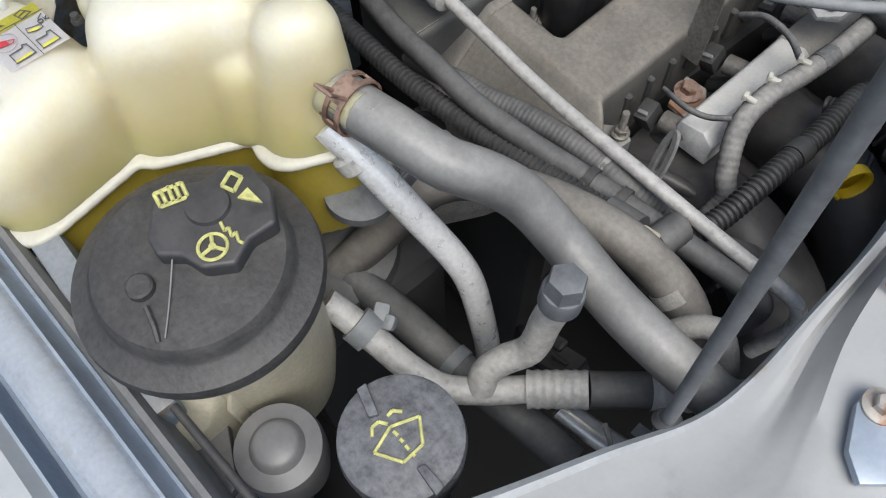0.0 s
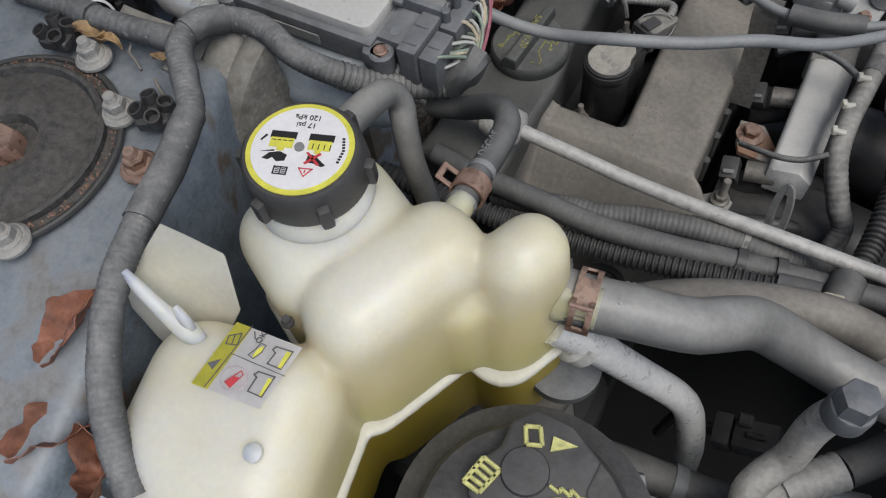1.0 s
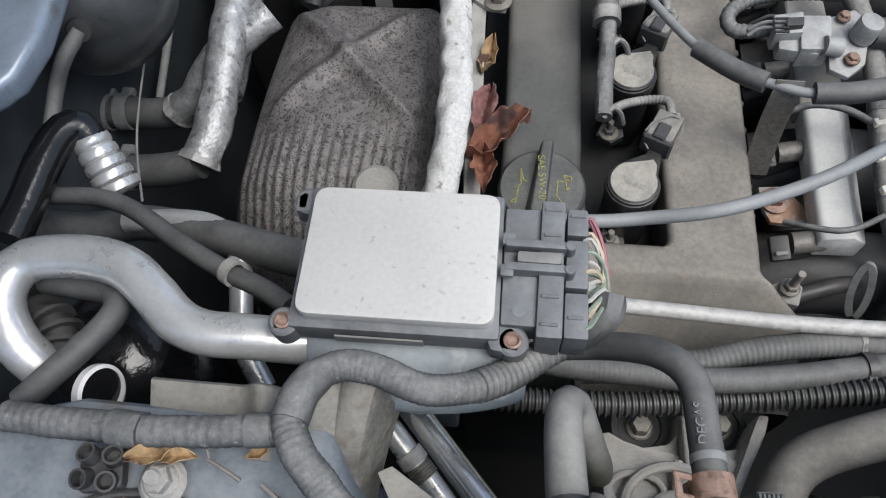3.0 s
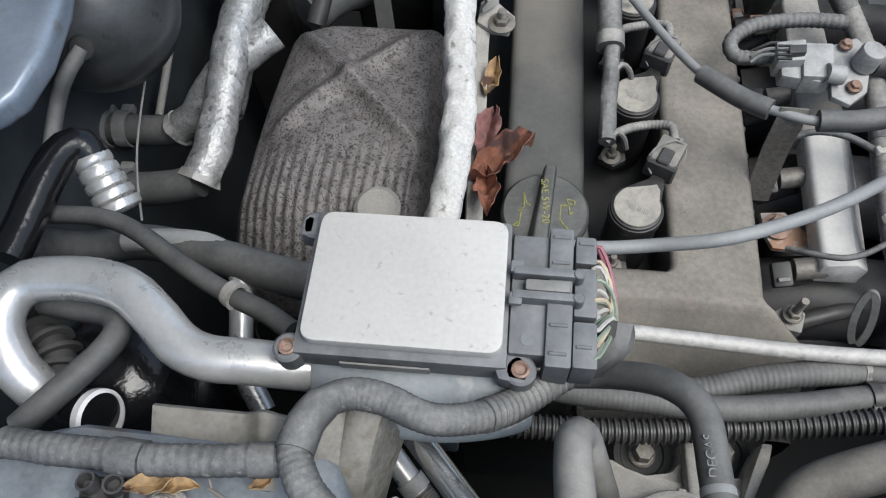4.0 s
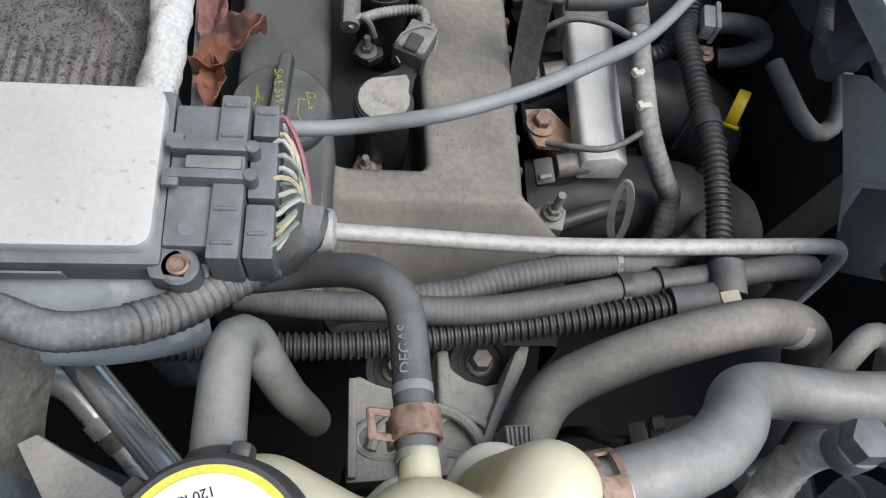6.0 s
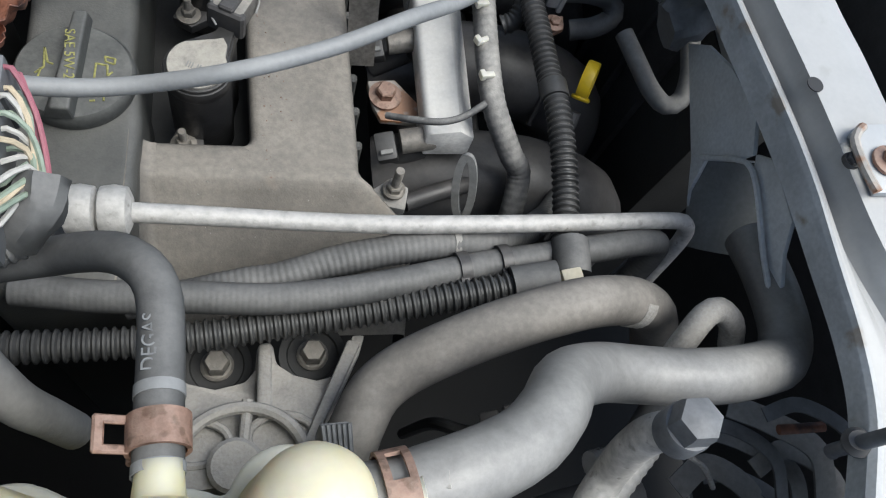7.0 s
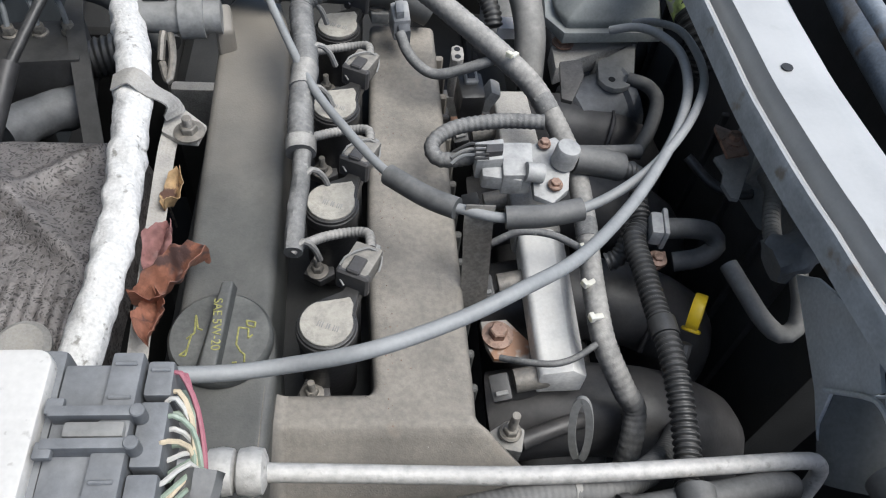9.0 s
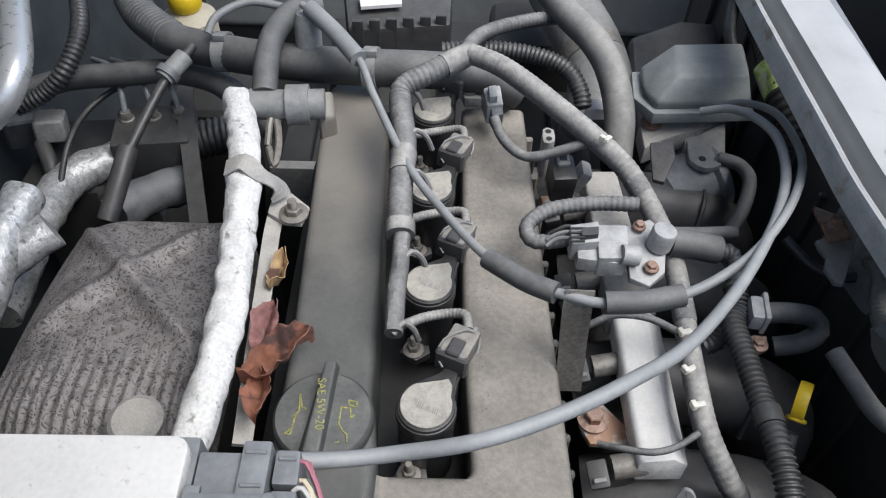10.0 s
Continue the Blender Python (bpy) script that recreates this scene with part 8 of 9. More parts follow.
part("dome", lathe([(0.0, 0.056), (0.018, 0.054), (0.034, 0.048), (0.050, 0.036), (0.060, 0.020), (0.066, 0.002), (0.067, -0.010), (0.066, -0.03), (0.045, -0.05)], BD, (0.35, -0.45, 0.8), 56), M_DOME, boost)
part("grommet", lathe([(0.0085, -0.004), (0.0095, 0.0), (0.0080, 0.003), (0.0056, 0.0035)], (-0.3890, 0.0600, 0.9085), (0.3, -0.6, 0.6), 22), M_DEEP, boost)
part("hose", tube([(-0.3890, 0.0600, 0.9085), (-0.3990, 0.0425, 0.9), (-0.4084, 0.0291, 0.885), (-0.4116, 0.0064, 0.872), (-0.4115, -0.016, 0.862)], 0.0056, 14), M_RUBBER2, boost)

solo("cowl_corner", slab([(-0.459, 0.110), (-0.381, 0.103), (-0.367, 0.046), (-0.364, 0.004), (-0.369, -0.026), (-0.378, -0.038), (-0.415, -0.064), (-0.459, -0.085)], 0.950, 0.972, 0.009, 4), M_WING, "blue-silver painted cowl corner beside the brake booster", "panel", kind="structure")

# ---------------------------------------------------------------- far side
brh = thing("breather_hose", (-0.1, 0.35, 0.85), "thick grey hose with plastic bands behind the engine", "hose")
part("rubber", tube([(-0.3367, 0.5083, 0.83), (-0.2988, 0.4414, 0.835), (-0.2545, 0.3928, 0.84), (-0.2055, 0.3689, 0.845), (-0.1599, 0.3511, 0.85), (-0.1066, 0.3376, 0.855), (-0.0554, 0.3277, 0.86), (-0.0058, 0.3266, 0.86), (0.0392, 0.329, 0.855), (0.0755, 0.3262, 0.84)], 0.0165, 20), M_RUBBER, brh, smooth=60)
for q in [(-0.1985, 0.366, 0.846), (-0.0579, 0.3276, 0.86)]:
    bd = part("band", lathe([(0.0165, -0.006), (0.0185, -0.006), (0.0185, 0.006), (0.0165, 0.006), (0.0165, -0.006)], q, (1, -0.12, 0.05), 26), M_GREYCON, brh, "grey plastic band")
    part("buckle", box((0.012, 0.006, 0.008), pose(q[0], q[1] - 0.006, q[2] + 0.019), 0.002), M_GREYCON, bd)
part("corrugated_end", tube([(-0.3367, 0.5083, 0.83), (-0.2988, 0.4414, 0.835), (-0.2545, 0.3928, 0.84)], 0.0178, 20, rib=0.006, amp=0.0012), M_RUBBER, brh)
hose("coolant_pipe", [(-0.4217, 0.3758, 0.78), (-0.3735, 0.3922, 0.79), (-0.3083, 0.3906, 0.8), (-0.2679, 0.3901, 0.805), (-0.2185, 0.3715, 0.81), (-0.1797, 0.338, 0.81), (-0.1504, 0.3104, 0.8)], 0.012, M_RUBBER, "grey coolant hose behind the engine", seg=16)
hose("riser_hose", [(-0.1391, 0.266, 0.875), (-0.1409, 0.2944, 0.885), (-0.1398, 0.3323, 0.89), (-0.1268, 0.3687, 0.89), (-0.1091, 0.3827, 0.885)], 0.0105, M_RUBBER, "grey riser hose behind the engine", seg=16)
tee = thing("breather_tee", (-0.126, 0.2714, 0.86), "grey plastic breather connection on the cover", "fitting")
part("pipe", tube([(-0.1509, 0.2621, 0.868), (-0.1234, 0.2618, 0.868), (-0.0908, 0.2647, 0.868)], 0.0125, 18), M_GREYCON, tee)
part("collar", tube([(-0.1212, 0.2619, 0.868), (-0.1031, 0.2635, 0.868)], 0.0165, 18), M_GREYCON, tee)
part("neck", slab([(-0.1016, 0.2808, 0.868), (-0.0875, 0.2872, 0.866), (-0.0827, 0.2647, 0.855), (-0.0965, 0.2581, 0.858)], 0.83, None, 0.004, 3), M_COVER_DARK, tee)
post = solo("grey_post", lathe([(0.0115, 0), (0.0120, 0.06), (0.009, 0.068), (0, 0.068)], (-0.1146, 0.3398, 0.83), (0, 0.2, 1), 20), M_GREYCON, "grey plastic post behind the engine", "post")
hose("gear_cable", [(-0.2219, 0.3528, 0.86), (-0.23, 0.3294, 0.855), (-0.2389, 0.3111, 0.85), (-0.2476, 0.2882, 0.84), (-0.2589, 0.2535, 0.825)], 0.0045, M_CONV, "black gear cable behind the engine", "cable")
hose("gear_cable_boot", [(-0.2604, 0.2534, 0.825), (-0.2652, 0.2276, 0.81), (-0.2726, 0.2007, 0.79)], 0.0085, M_CLEAN, "black rubber boot of the gear cable", "boot")
cj = thing("cable_joint", (-0.2316, 0.325, 0.858), "grey plastic joint on the gear cable", "joint")
part("barrel", tube([(-0.2246, 0.3369, 0.86), (-0.2392, 0.3141, 0.852)], 0.0085, 16), M_GREYCON, cj)
part("clip", tube([(-0.2349, 0.3216, 0.855), (-0.2379, 0.316, 0.853)], 0.0108, 16), M_CONN, cj)
hose("foil_pipe", [(-0.3587, 0.136, 0.74), (-0.3611, 0.1909, 0.74), (-0.3674, 0.2357, 0.735), (-0.3672, 0.2966, 0.73), (-0.3463, 0.3322, 0.728), (-0.313, 0.3528, 0.726), (-0.2684, 0.3707, 0.725)], 0.0185, M_FOIL, "thick hose in a crinkled foil sleeve", seg=20, wobble=0.14, step=0.004)
hose("bellows_hose", [(-0.2701, 0.3707, 0.725), (-0.2437, 0.3811, 0.727), (-0.2148, 0.3879, 0.73)], 0.0205, M_CONV, "black corrugated hose joined to the foil sleeve", "hose", rib=0.007, amp=0.002)
hose("foil_pipe", [(-0.3097, 0.2777, 0.72), (-0.2862, 0.307, 0.715), (-0.2543, 0.334, 0.71)], 0.020, M_CONN, "stained foil-wrapped pipe behind the heat shield", "pipe", seg=18, wobble=0.2)
hose("silver_pipe", [(-0.4051, 0.4253, 0.88), (-0.376, 0.3588, 0.88), (-0.3539, 0.299, 0.875), (-0.359, 0.2727, 0.86), (-0.3809, 0.2599, 0.84)], 0.0135, M_ALU, "thick bright aluminium pipe at the bulkhead", "pipe", seg=20)
hose("corrugated_hose_far", [(-0.3645, 0.4601, 0.85), (-0.3471, 0.4057, 0.84), (-0.3551, 0.3694, 0.82), (-0.379, 0.3556, 0.8), (-0.406, 0.3457, 0.79)], 0.009, M_CONV, "black corrugated wiring tube at the bulkhead", "wiring loom", rib=0.005, amp=0.0015)
hose("bypass_hose", [(0.0997, 0.4893, 0.86), (0.1212, 0.4182, 0.865), (0.1426, 0.3716, 0.865), (0.1575, 0.3457, 0.85), (0.1641, 0.3103, 0.83), (0.1637, 0.2837, 0.8)], 0.0138, M_RUBBER2, "thick smooth grey hose beside the air pipe", seg=22)
hose("corrugated_hose_far", [(0.0037, 0.3863, 0.84), (0.0465, 0.3881, 0.842), (0.089, 0.3808, 0.842), (0.1195, 0.3625, 0.84), (0.1321, 0.3421, 0.83), (0.135, 0.33, 0.82)], 0.0085, M_CONV, "black corrugated wiring tube behind the engine", "wiring loom", rib=0.0045, amp=0.0013)
hose("far_loom", [(0.0225, 0.3026, 0.89), (0.0313, 0.3586, 0.87), (0.0507, 0.3936, 0.86), (0.0845, 0.4178, 0.855), (0.1193, 0.4348, 0.85)], 0.007, M_LOOM, "corrugated grey branch loom behind the engine", "wiring loom", rib=0.0045, amp=0.001)
box_cover = thing("relay_box", (0.26, 0.43, 0.75), "grey dusty metal box cover beside the front panel", "box")
part("lid", hull([(0.222, 0.386, 0.855), (0.286, 0.391, 0.855), (0.282, 0.344, 0.852), (0.217, 0.339, 0.852), (0.194, 0.381, 0.832), (0.190, 0.344, 0.832), (0.201, 0.325, 0.832), (0.289, 0.334, 0.830), (0.300, 0.394, 0.832), (0.201, 0.327, 0.822), (0.289, 0.336, 0.820), (0.300, 0.394, 0.820), (0.194, 0.381, 0.820)]), M_BOX, box_cover)
part("rim", hull([(0.187, 0.384, 0.824), (0.183, 0.343, 0.824), (0.198, 0.320, 0.824), (0.293, 0.329, 0.822), (0.305, 0.398, 0.824), (0.187, 0.384, 0.815), (0.183, 0.343, 0.815), (0.198, 0.320, 0.812), (0.293, 0.329, 0.811), (0.305, 0.398, 0.813)], 0.0015), M_BOX, box_cover)
part("arm", plate([(0.192, 0.334, 0.800), (0.217, 0.356, 0.801), (0.254, 0.376, 0.802), (0.278, 0.381, 0.802), (0.284, 0.355, 0.800), (0.271, 0.338, 0.799), (0.239, 0.328, 0.798), (0.216, 0.317, 0.798), (0.193, 0.304, 0.796)], 0.022, 0.004), M_CAST, box_cover, "beige cast arm under the box")
part("leg", hull([(0.238, 0.345, 0.800), (0.258, 0.350, 0.800), (0.236, 0.318, 0.785), (0.252, 0.322, 0.785), (0.236, 0.312, 0.74), (0.250, 0.315, 0.74), (0.240, 0.340, 0.74), (0.256, 0.346, 0.74)]), M_CAST, box_cover)
part("bolt", hexbolt((0.203, 0.334, 0.802), r=0.006, h=0.006), M_RUST, box_cover)
ear = part("ear", slab([(0.233, 0.312, 0.800), (0.274, 0.338, 0.803), (0.263, 0.288, 0.800), (0.257, 0.280, 0.800), (0.250, 0.276, 0.800), (0.242, 0.275, 0.800), (0.235, 0.279, 0.800), (0.230, 0.287, 0.800)], 0.794, None, 0.001), M_GREYCON, box_cover, "grey steel cable bracket")
part("eyelet", lathe([(0.0032, 0), (0.0032, 0.0006), (0, 0.0006)], (0.242, 0.287, 0.8002), (0, 0, 1), 16), M_INK, ear)
tb = part("throttle_body", lathe([(0.030, 0), (0.034, 0.004), (0.033, 0.012), (0.030, 0.046), (0.034, 0.050), (0.034, 0.058), (0.028, 0.060), (0.026, 0.050), (0, 0.050)], (0.212, 0.2804, 0.755), (0.75, 0.30, 0.2), 40), M_CONN, intake)
part("lever_plate", plate([(0.1835, 0.2666, 0.835), (0.2036, 0.2711, 0.835), (0.2019, 0.2493, 0.835), (0.1911, 0.2286, 0.825), (0.1822, 0.2317, 0.825)], 0.004), M_BLACKCAP, tb)
ip = thing("injector_plug", (0.104, 0.224, 0.83), "black plug with a grey lock on the far injector", "connector")
part("body", box((0.020, 0.026, 0.030), pose(0.1040, 0.2240, 0.830, 8, 0, 6), 0.003, 2), M_COIL, ip)
part("lock", box((0.011, 0.013, 0.006), pose(0.1035, 0.2285, 0.8465, 8, 0, 6), 0.0012, 1), M_GREYCON, ip)
part("window", box((0.006, 0.007, 0.003), pose(0.1035, 0.2285, 0.8490, 8, 0, 6), 0.0006, 1), M_INK, ip)
part("side_lug", box((0.010, 0.018, 0.022), pose(0.1205, 0.2290, 0.828, 0, 25, 0), 0.003, 2), M_GREYCON, ip)
tt = thing("two_hole_tab", (0.0955, 0.268, 0.838), "small dusty steel tab with two holes", "tab")
part("tab", slab([(0.0910, 0.2575), (0.0955, 0.2560), (0.1005, 0.2585), (0.1015, 0.2660), (0.1010, 0.2745), (0.0960, 0.2775), (0.0915, 0.2750), (0.0905, 0.2660)], 0.800, 0.840, 0.0012, 2), M_CAST, tt)
for hy in (0.2620, 0.2715):
    part("hole", lathe([(0.0026, 0), (0.0026, 0.0006), (0, 0.0006)], (0.0960, hy, 0.8398), (0, 0, 1), 14), M_INK, tt)
hose("throttle_hose", [(0.1798, 0.1539, 0.842), (0.203, 0.1584, 0.838), (0.2324, 0.1661, 0.832)], 0.0055, M_RUBBER, "thin rubber hose under the throttle cables")
air = thing("air_box", (-0.05, 0.60, 0.6), "black ribbed plastic battery box far behind the engine", "box")
part("body", slab([(-0.1193, 0.6127, 0.8), (0.0146, 0.6202, 0.8), (0.0123, 0.5116, 0.79), (-0.1005, 0.4948, 0.79)], 0.55, None, 0.006), M_BLACK, air)
for i in range(6):
    q = [(-0.0898, 0.503, 0.795), (-0.0715, 0.5062, 0.795), (-0.0531, 0.5093, 0.795), (-0.0346, 0.5126, 0.795), (-0.016, 0.5158, 0.795), (0.0014, 0.5189, 0.795)][i]
    part("rib", box((0.012, 0.006, 0.05), pose(q[0], q[1] - 0.004, 0.775), 0.0015), M_BLACK, air)
part("paper_label", slab([(-0.0918, 0.5454, 0.803), (-0.0459, 0.5539, 0.803), (-0.0428, 0.5301, 0.803), (-0.0879, 0.5219, 0.803)], 0.799, None, 0), M_WHITE, air, "pale paper label")
at = thing("air_intake_tube", (0.1551, 0.5141, 0.78), "grey plastic air intake tube with a steel band", "air intake")
part("tube", tube([(0.123, 0.6263, 0.8), (0.1419, 0.5388, 0.8), (0.1619, 0.4771, 0.79), (0.1689, 0.4205, 0.78), (0.1606, 0.3714, 0.76)], 0.034, 30), M_GREYCON, at)
part("band", tube([(0.162, 0.4659, 0.789), (0.1655, 0.4497, 0.786)], 0.0352, 30), M_STEEL, at, "steel worm-drive band")
part("paper_label", slab([(0.1425, 0.3522, 0.815), (0.1608, 0.3529, 0.815), (0.1596, 0.3397, 0.812), (0.1415, 0.3389, 0.812)], 0.80, None, 0), M_WHITE, at, "small white label")
dh = thing("duct_hose", (0.3355, 0.3733, 0.82), "black ribbed duct with yellow-green tape", "hose")
part("duct", tube([(0.3146, 0.4611, 0.87), (0.3161, 0.3971, 0.86), (0.3175, 0.3384, 0.845), (0.3301, 0.3075, 0.825), (0.3498, 0.2943, 0.79)], 0.021, 22, rib=0.006, amp=0.0015), M_CONV, dh)
part("tape", tube([(0.3129, 0.3616, 0.853), (0.3194, 0.3341, 0.842)], 0.0222, 22, wobble=0.05), M_TAPE, dh, "faded yellow-green tape")
ht = thing("hanging_tab", (0.283, 0.12, 0.868), "stained steel tab with a rusty end under the front panel", "bracket")
part("tab", plate([(0.269, 0.127, 0.868), (0.273, 0.114, 0.867), (0.269, 0.104, 0.866), (0.274, 0.094, 0.862), (0.280, 0.093, 0.862), (0.294, 0.120, 0.866), (0.291, 0.127, 0.867), (0.284, 0.133, 0.869)], 0.004, 0.001), M_DIRTY, ht)
part("rusty_end", strip([(0.284, 0.124, 0.872), (0.282, 0.136, 0.874), (0.285, 0.152, 0.868), (0.294, 0.168, 0.855)], 0.017, 0.003), M_RUST, ht, "rust-brown end of the tab")
part("bolt", hexbolt((0.283, 0.137, 0.875), r=0.0045, h=0.005, washer=1.5), M_RUST, ht)
hp = thing("harness_plug", (0.322, 0.14, 0.85), "dusty grey plug with its ribbed lead under the front panel", "connector")
part("body", box((0.016, 0.030, 0.020), pose(0.3215, 0.140, 0.850, 0, 10, -25), 0.0025, 2), M_SENSOR, hp)
part("collar", box((0.019, 0.008, 0.024), pose(0.3155, 0.127, 0.850, 0, 10, -25), 0.002, 2), M_GREYCON, hp)
part("lock_tab", box((0.006, 0.014, 0.004), pose(0.3175, 0.136, 0.862, 0, 10, -25), 0.001, 1), M_CONN, hp)
part("lead", tube([(0.3140, 0.124, 0.851), (0.3105, 0.105, 0.858), (0.301, 0.083, 0.860), (0.294, 0.062, 0.862), (0.289, 0.044, 0.868)], 0.0062, 14, rib=0.004, amp=0.0006), M_RUBBER2, hp)
hose("low_lead", [(0.257, 0.289, 0.800), (0.274, 0.280, 0.800), (0.278, 0.259, 0.800), (0.265, 0.227, 0.795), (0.251, 0.207, 0.785)], 0.0062, M_RUBBER, "thin dark hose low beside the throttle body", "hose", seg=12)
hose("far_wire", [(0.2716, 0.1634, 0.83), (0.2912, 0.1441, 0.82), (0.3135, 0.1337, 0.82), (0.3358, 0.1371, 0.83)], 0.004, M_CONV, "thin black lead beside the radiator panel", "wire", seg=8)
hose("far_wire", [(0.2968, 0.4669, 0.86), (0.2808, 0.411, 0.85), (0.2893, 0.3754, 0.83)], 0.006, M_CONV, "thin black lead beside the box cover", "wire", seg=8)
solo("bell_housing", slab([(0.2171, 0.5327, 0.77), (0.2832, 0.5717, 0.77), (0.3759, 0.5803, 0.76), (0.3442, 0.4318, 0.74), (0.2516, 0.3422, 0.72), (0.2103, 0.3911, 0.73)], 0.5, None, 0.012, 3), M_BLACK, "dark casting behind the box cover", "housing")
for x, y, w in ((-0.25, 0.48, 0.11), (-0.05, 0.50, 0.10), (0.12, 0.62, 0.12), (-0.38, 0.36, 0.09)):
    solo("dark_casting", slab([(x - w / 2, y - 0.05), (x + w / 2, y - 0.05), (x + w / 2.4, y + 0.07), (x - w / 2.2, y + 0.06)], 0.45, 0.70 + 0.2 * w, 0.015, 3), M_DEEP, "casting behind the engine, coloured near black for its shade", "casting")
fluid = thing("brake_fluid_cap", (-0.28, 0.5171, 0.8), "yellow brake fluid reservoir cap", "cap")
part("cap", lathe([(0.016, 0), (0.018, 0.004), (0.018, 0.016), (0.016, 0.019), (0, 0.019)], (-0.2794, 0.5148, 0.8), (0, 0, 1), 30), M_YPLAST, fluid)
part("neck", lathe([(0.03, -0.06), (0.03, -0.01), (0.014, 0.0)], (-0.2794, 0.5148, 0.8), (0, 0, 1), 28), M_CREAM, fluid)
vb = thing("valve_block", (-0.285, 0.365, 0.70), "dusty grey brake valve block with ports behind the engine", "valve block")
part("body", box((0.078, 0.062, 0.060), pose(-0.288, 0.366, 0.728, 0, 0, 8), 0.005, 2), M_BLACK, vb)
for k in range(3):
    part("port", hexbolt((-0.315 + 0.026 * k, 0.372 + 0.004 * k, 0.758), r=0.006, h=0.008, washer=1.3), M_STEEL, vb)
    part("brake_line", tube([(-0.315 + 0.026 * k, 0.372 + 0.004 * k, 0.766), (-0.318 + 0.026 * k, 0.385, 0.785), (-0.335 + 0.024 * k, 0.415, 0.790), (-0.37 + 0.02 * k, 0.45, 0.775)], 0.0028, 8), M_DUCT, vb)
solo("hanging_strap", strip([(-0.282, 0.475, 0.735), (-0.262, 0.400, 0.765), (-0.240, 0.320, 0.745), (-0.222, 0.251, 0.715)], 0.017, 0.003), M_BLACK, "flat black plastic strap behind the engine", "strap")
hose("thin_lead", [(-0.360, 0.285, 0.74), (-0.356, 0.325, 0.765), (-0.350, 0.372, 0.770), (-0.322, 0.408, 0.775), (-0.280, 0.420, 0.775)], 0.0030, M_CONV, "thin black lead behind the engine", "wire", seg=8)
hose("thin_lead", [(-0.206, 0.356, 0.872), (-0.198, 0.369, 0.882), (-0.173, 0.386, 0.886), (-0.142, 0.383, 0.884), (-0.128, 0.376, 0.884)], 0.0036, M_CABLE, "thin grey breather tube over the thick hose", "tube", seg=10)
lc = thing("bulkhead_plug", (-0.42, 0.375, 0.74), "dusty grey plug cluster on the bulkhead", "connector")
part("body", box((0.052, 0.040, 0.040), pose(-0.425, 0.385, 0.742, 12, 8, 30), 0.006, 3), M_CONN, lc)
part("cap", box((0.030, 0.030, 0.026), pose(-0.392, 0.365, 0.752, -10, 5, 15), 0.006, 3), M_GREYCON, lc)
part("tail", tube([(-0.400, 0.350, 0.742), (-0.385, 0.325, 0.730), (-0.378, 0.30, 0.70)], 0.008, 12), M_BLACK, lc)
shs = thing("side_hose", (0.3133, 0.0232, 0.8), "bent black rubber hose with crumpled tape beside the radiator", "hose")
part("rubber", tube([(0.2755, 0.0597, 0.83), (0.2821, 0.0385, 0.828), (0.2891, 0.0178, 0.826), (0.2975, 0.006, 0.826), (0.3073, 0.0085, 0.83), (0.3109, 0.0211, 0.84), (0.3101, 0.0384, 0.85), (0.3113, 0.0534, 0.86)], 0.0064, 16), M_RUBBER2, shs, smooth=60)
part("tape", tube([(0.2779, 0.0319, 0.872), (0.29, 0.0343, 0.876), (0.3047, 0.0397, 0.88)], 0.0135, 16, wobble=0.45, step=0.003), M_CONN, shs, "crumpled dusty tape")

# dead leaves
def leaf(at, rz, size, label, mat=None):
    def fn(u, v):
        w = size * 0.27 * math.sin(math.pi * (0.08 + 0.88 * u)) * (1 + 0.12 * math.sin(u * 17 + rz))
        x, y = size * (u - 0.5), w * (v - 0.5) * 1.6
        z = 0.15 * size * math.sin(u * 5 + rz) + abs(v - 0.5) * size * 0.6 + 0.15 * size * noise.noise(Vector((x * 130, y * 130, rz))) + 0.05 * size * noise.noise(Vector((x * 400, y * 400, rz)))
        return Matrix.Translation(at) @ pose(0, 0, 0, 0, 0, rz) @ Vector((x, y, z))
    solo("dead_leaf", sheet(fn, 30, 18, 0.0004), mat or M_LEAF, label, "leaf", "dead leaves", smooth=80)


leaf((-0.1064, 0.0544, 0.842), 80, 0.040, "curled dry pink-brown leaf beside the engine cover", M_PINKLEAF)
leaf((-0.1080, 0.1080, 0.838), 78, 0.030, "small tan dry leaf beside the engine cover", M_TANLEAF)
leaf((-0.0949, 0.0309, 0.845), 35, 0.052, "curled dry brown leaf beside the engine cover")
leaf((-0.1035, 0.006, 0.842), 95, 0.040, "curled dry brown leaf beside the engine cover")
leaf((-0.2168, -0.2321, 1.0), 20, 0.018, "small tan dry leaf on the strut tower", M_TANLEAF)
leaf((-0.1172, -0.3668, 0.985), 80, 0.040, "dry brown leaf beside the wing")
leaf((-0.0967, -0.401, 0.97), 70, 0.050, "dry brown leaf beside the wing")
leaf((-0.0769, -0.4101, 0.97), 140, 0.036, "dark dry leaf beside the wing")

for pts, r, mt in (([(-0.1957, -0.2305, 0.996), (-0.1886, -0.2335, 0.998), (-0.1836, -0.2359, 0.997), (-0.1801, -0.2377, 0.996)], 0.0009, M_RUBBROWN), ([(-0.1716, -0.2382, 0.994), (-0.1651, -0.2423, 0.995), (-0.1607, -0.2446, 0.994), (-0.1565, -0.2478, 0.993)], 0.0010, M_RUBBROWN), ([(-0.1943, -0.2313, 0.996), (-0.1958, -0.2277, 0.997), (-0.1986, -0.2242, 0.996)], 0.0006, M_RUBBROWN)):
    hose("twig", pts, r, mt, "small dry twig lying on the strut tower", "twig", seg=6)
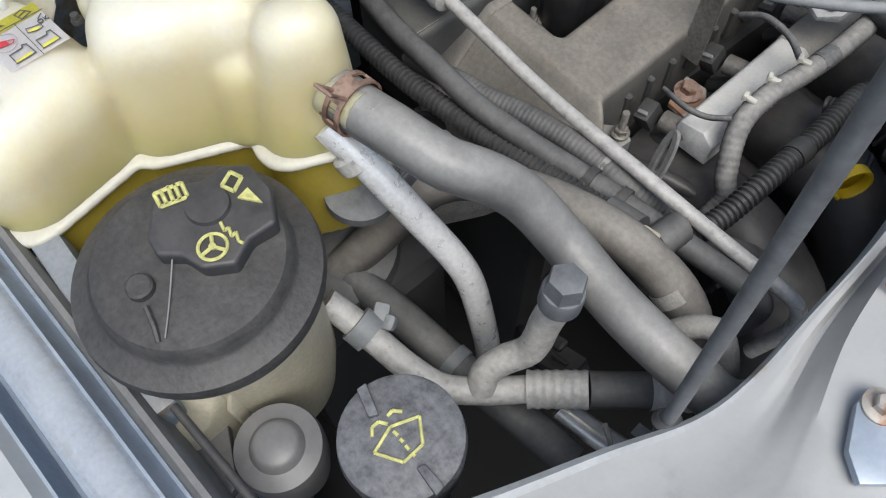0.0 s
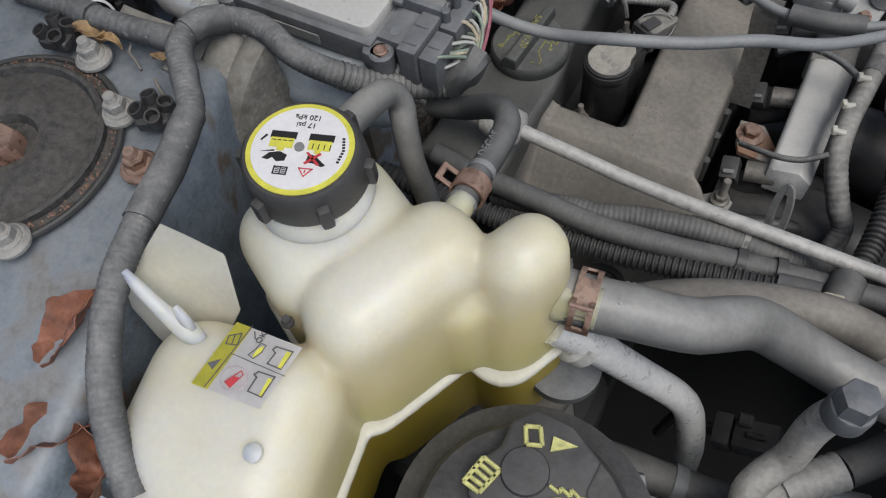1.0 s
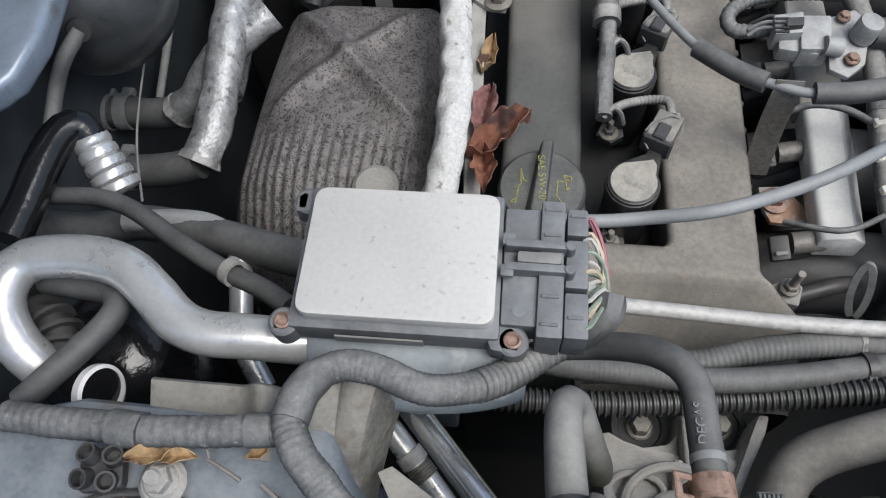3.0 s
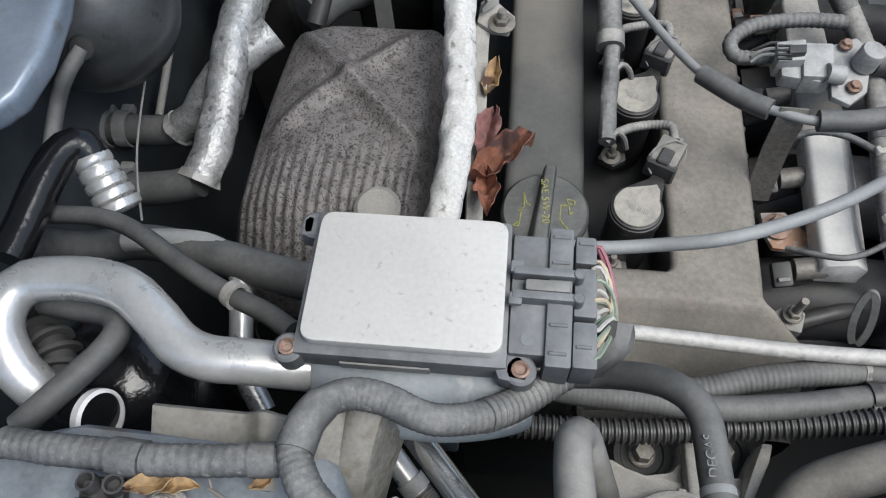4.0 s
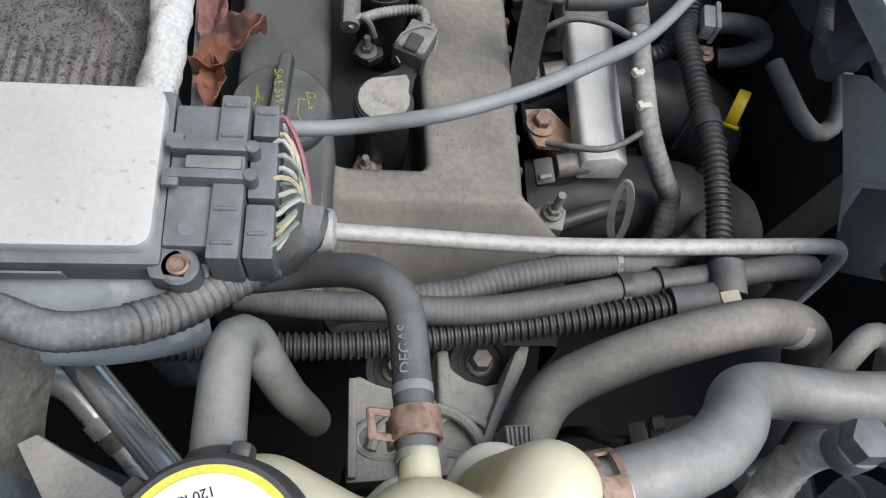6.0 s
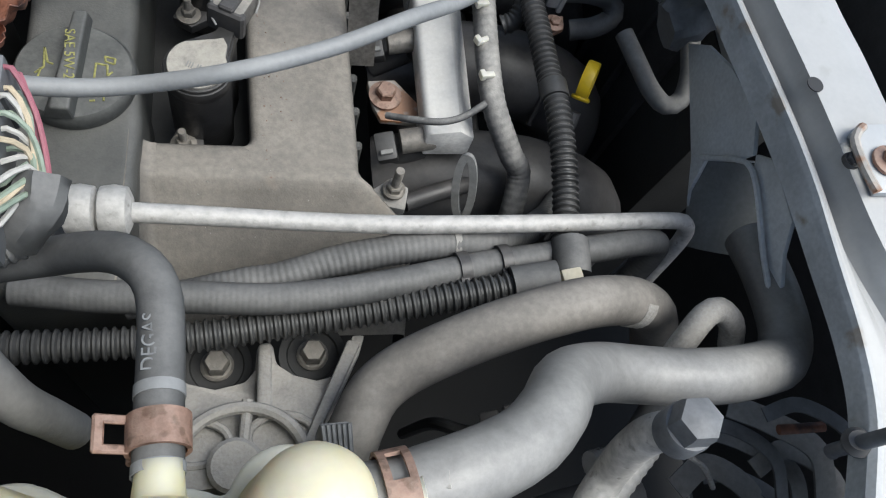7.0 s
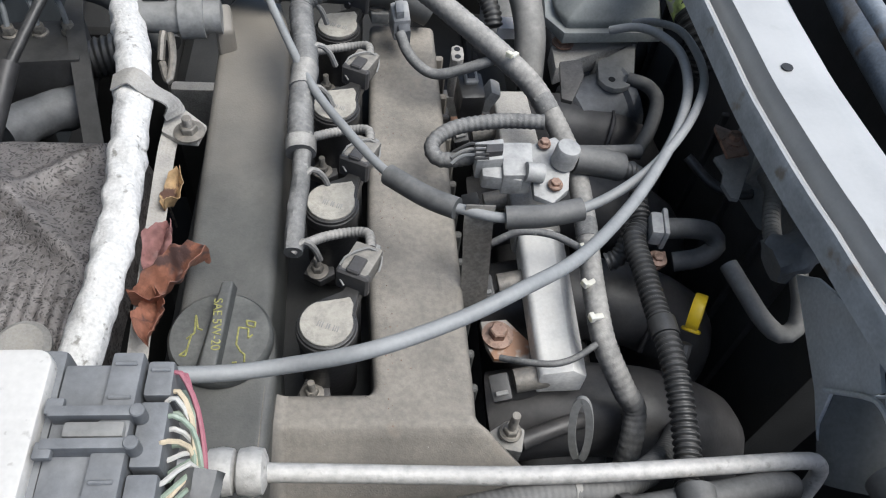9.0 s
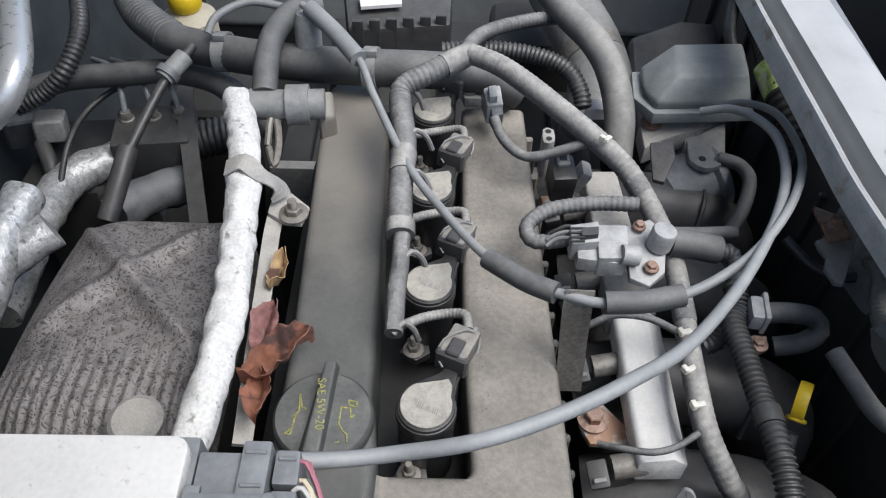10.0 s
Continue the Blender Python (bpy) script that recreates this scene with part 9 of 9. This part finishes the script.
leaf((-0.2069, -0.2312, 0.998), 5, 0.016, "small torn tan leaf on the strut tower", M_TANLEAF)
leaf((-0.1738, -0.2256, 0.996), 40, 0.012, "small torn tan leaf on the strut tower", M_TANLEAF)

cross = thing("front_crossbar", (0.3888, 0.1966, 0.9), "grey-blue rounded bar in front of the radiator", "crossbar")
part("bar", tube([(0.4823, 0.4219, 0.84), (0.4757, 0.3305, 0.84), (0.4751, 0.2301, 0.84), (0.4727, 0.1277, 0.84)], 0.018, 20), M_PAINT_D, cross)
part("rail", tube([(0.4284, 0.308, 0.9), (0.4288, 0.2397, 0.9), (0.4268, 0.1609, 0.9)], 0.008, 14), M_PAINT_D, cross)

solo("panel_hole", lathe([(0.0038, 0), (0.0038, 0.0006), (0.0, 0.0006)], (0.2888, 0.1318, 0.9458), (0, 0, 1), 20), M_INK, "dark round hole in the front panel", "hole", kind="structure")
slot = thing("slotted_support", (0.4353, 0.0213, 0.9), "pale slotted steel support in front of the radiator", "support")
part("strip", plate([(0.439, 0.0673, 0.895), (0.4611, 0.0702, 0.895), (0.4741, -0.0064, 0.895), (0.4538, -0.0535, 0.895), (0.4421, 0.0039, 0.895)], 0.004), M_PAINT, slot)
for q in [(0.4457, 0.0484, 0.896), (0.4489, 0.0259, 0.896), (0.4529, -0.0002, 0.896)]:
    part("slot", box((0.006, 0.012, 0.001), pose(q[0], q[1], q[2], 0, 0, 25), 0.0003, 1), M_INK, slot)

# windblown grit
grit = random.Random(7)
for nm, n, mt, lab, spot in (
        ("grit", 130, M_CAST, "pale grit lying on the engine cover", lambda: (grit.uniform(-0.03, 0.095), -0.125 + 0.45 * grit.random() ** 1.6)),
        ("grit", 160, M_RUST, "brown crumbs lying on the engine cover", lambda: (slot_edge(0) + 0.004 + abs(grit.gauss(0, 0.012)), grit.uniform(-0.06, 0.33)))):
    gb = bmesh.new()
    for _ in range(n):
        x, y = spot()
        if x > right_edge(y) - 0.008 or (x < slot_edge(y) + 0.007 and y > -0.036):
            continue
        r = grit.uniform(0.00025, 0.0006)
        z = top_height(x, y) + 0.3 * r
        v = [gb.verts.new((x + r * math.cos(a) * grit.uniform(0.6, 1.3), y + r * math.sin(a) * grit.uniform(0.6, 1.3), z - 0.5 * r)) for a in (0, 1.6, 3.1, 4.7)]
        t = gb.verts.new((x, y, z + r))
        for i in range(4):
            gb.faces.new((v[i], v[(i + 1) % 4], t))
    solo(nm, gb, mt, lab, "grit", kind="stuff")
gb = bmesh.new()
for _ in range(300):
    a, d = grit.uniform(0, 6.283), grit.gauss(0.0562, 0.0016)
    x, y = TC.x + d * math.cos(a), TC.y + d * math.sin(a)
    r = grit.uniform(0.0005, 0.0013)
    z = 0.9905 if d < 0.0605 else 0.9895
    v = [gb.verts.new((x + r * math.cos(b) * grit.uniform(0.6, 1.3), y + r * math.sin(b) * grit.uniform(0.6, 1.3), z - 0.4 * r)) for b in (0, 1.6, 3.1, 4.7)]
    t = gb.verts.new((x, y, z + r))
    for i in range(4):
        gb.faces.new((v[i], v[(i + 1) % 4], t))
solo("grit", gb, M_RUST, "brown grit in the groove of the strut mount", "grit", kind="stuff")

# plug, cable and rusty stay on the fan shroud
fp = thing("fan_connector", (0.3568, 0.1809, 0.8), "grey fan plug with its cable on the shroud", "connector")
FQ = Vector((0.3568, 0.1809, 0.8))
part("body", box((0.022, 0.030, 0.024), pose(*FQ, 10, -15, 20), 0.003, 2), M_GREYCON, fp)
part("collar", box((0.026, 0.008, 0.028), pose(FQ.x - 0.004, FQ.y + 0.014, FQ.z + 0.002, 10, -15, 20), 0.002, 2), M_CONN, fp)
part("cable", tube([(0.3636, 0.1751, 0.79), (0.3738, 0.1704, 0.785), (0.3726, 0.1564, 0.78), (0.3625, 0.1348, 0.77), (0.3574, 0.1139, 0.76)], 0.0055, 12, rib=0.0045, amp=0.0009), M_CONV, fp)
rs = thing("rusty_stay", (0.349, 0.2293, 0.78), "rust-stained steel stay on the fan shroud", "bracket")
part("strap", strip([(0.3336, 0.2432, 0.79), (0.3476, 0.2273, 0.782), (0.3511, 0.2071, 0.775), (0.3459, 0.193, 0.765)], 0.022, 0.002), M_RUSTY, rs)
part("bolt", hexbolt((0.3467, 0.2274, 0.784), r=0.006, h=0.005), M_RUST, rs)
solo("shroud_tab", plate([(0.3488, 0.2157, 0.775), (0.3758, 0.2211, 0.775), (0.3759, 0.1938, 0.765), (0.3556, 0.1784, 0.76), (0.3484, 0.1931, 0.765)], 0.004), M_CONN, "grey plastic tab on the fan shroud", "tab")
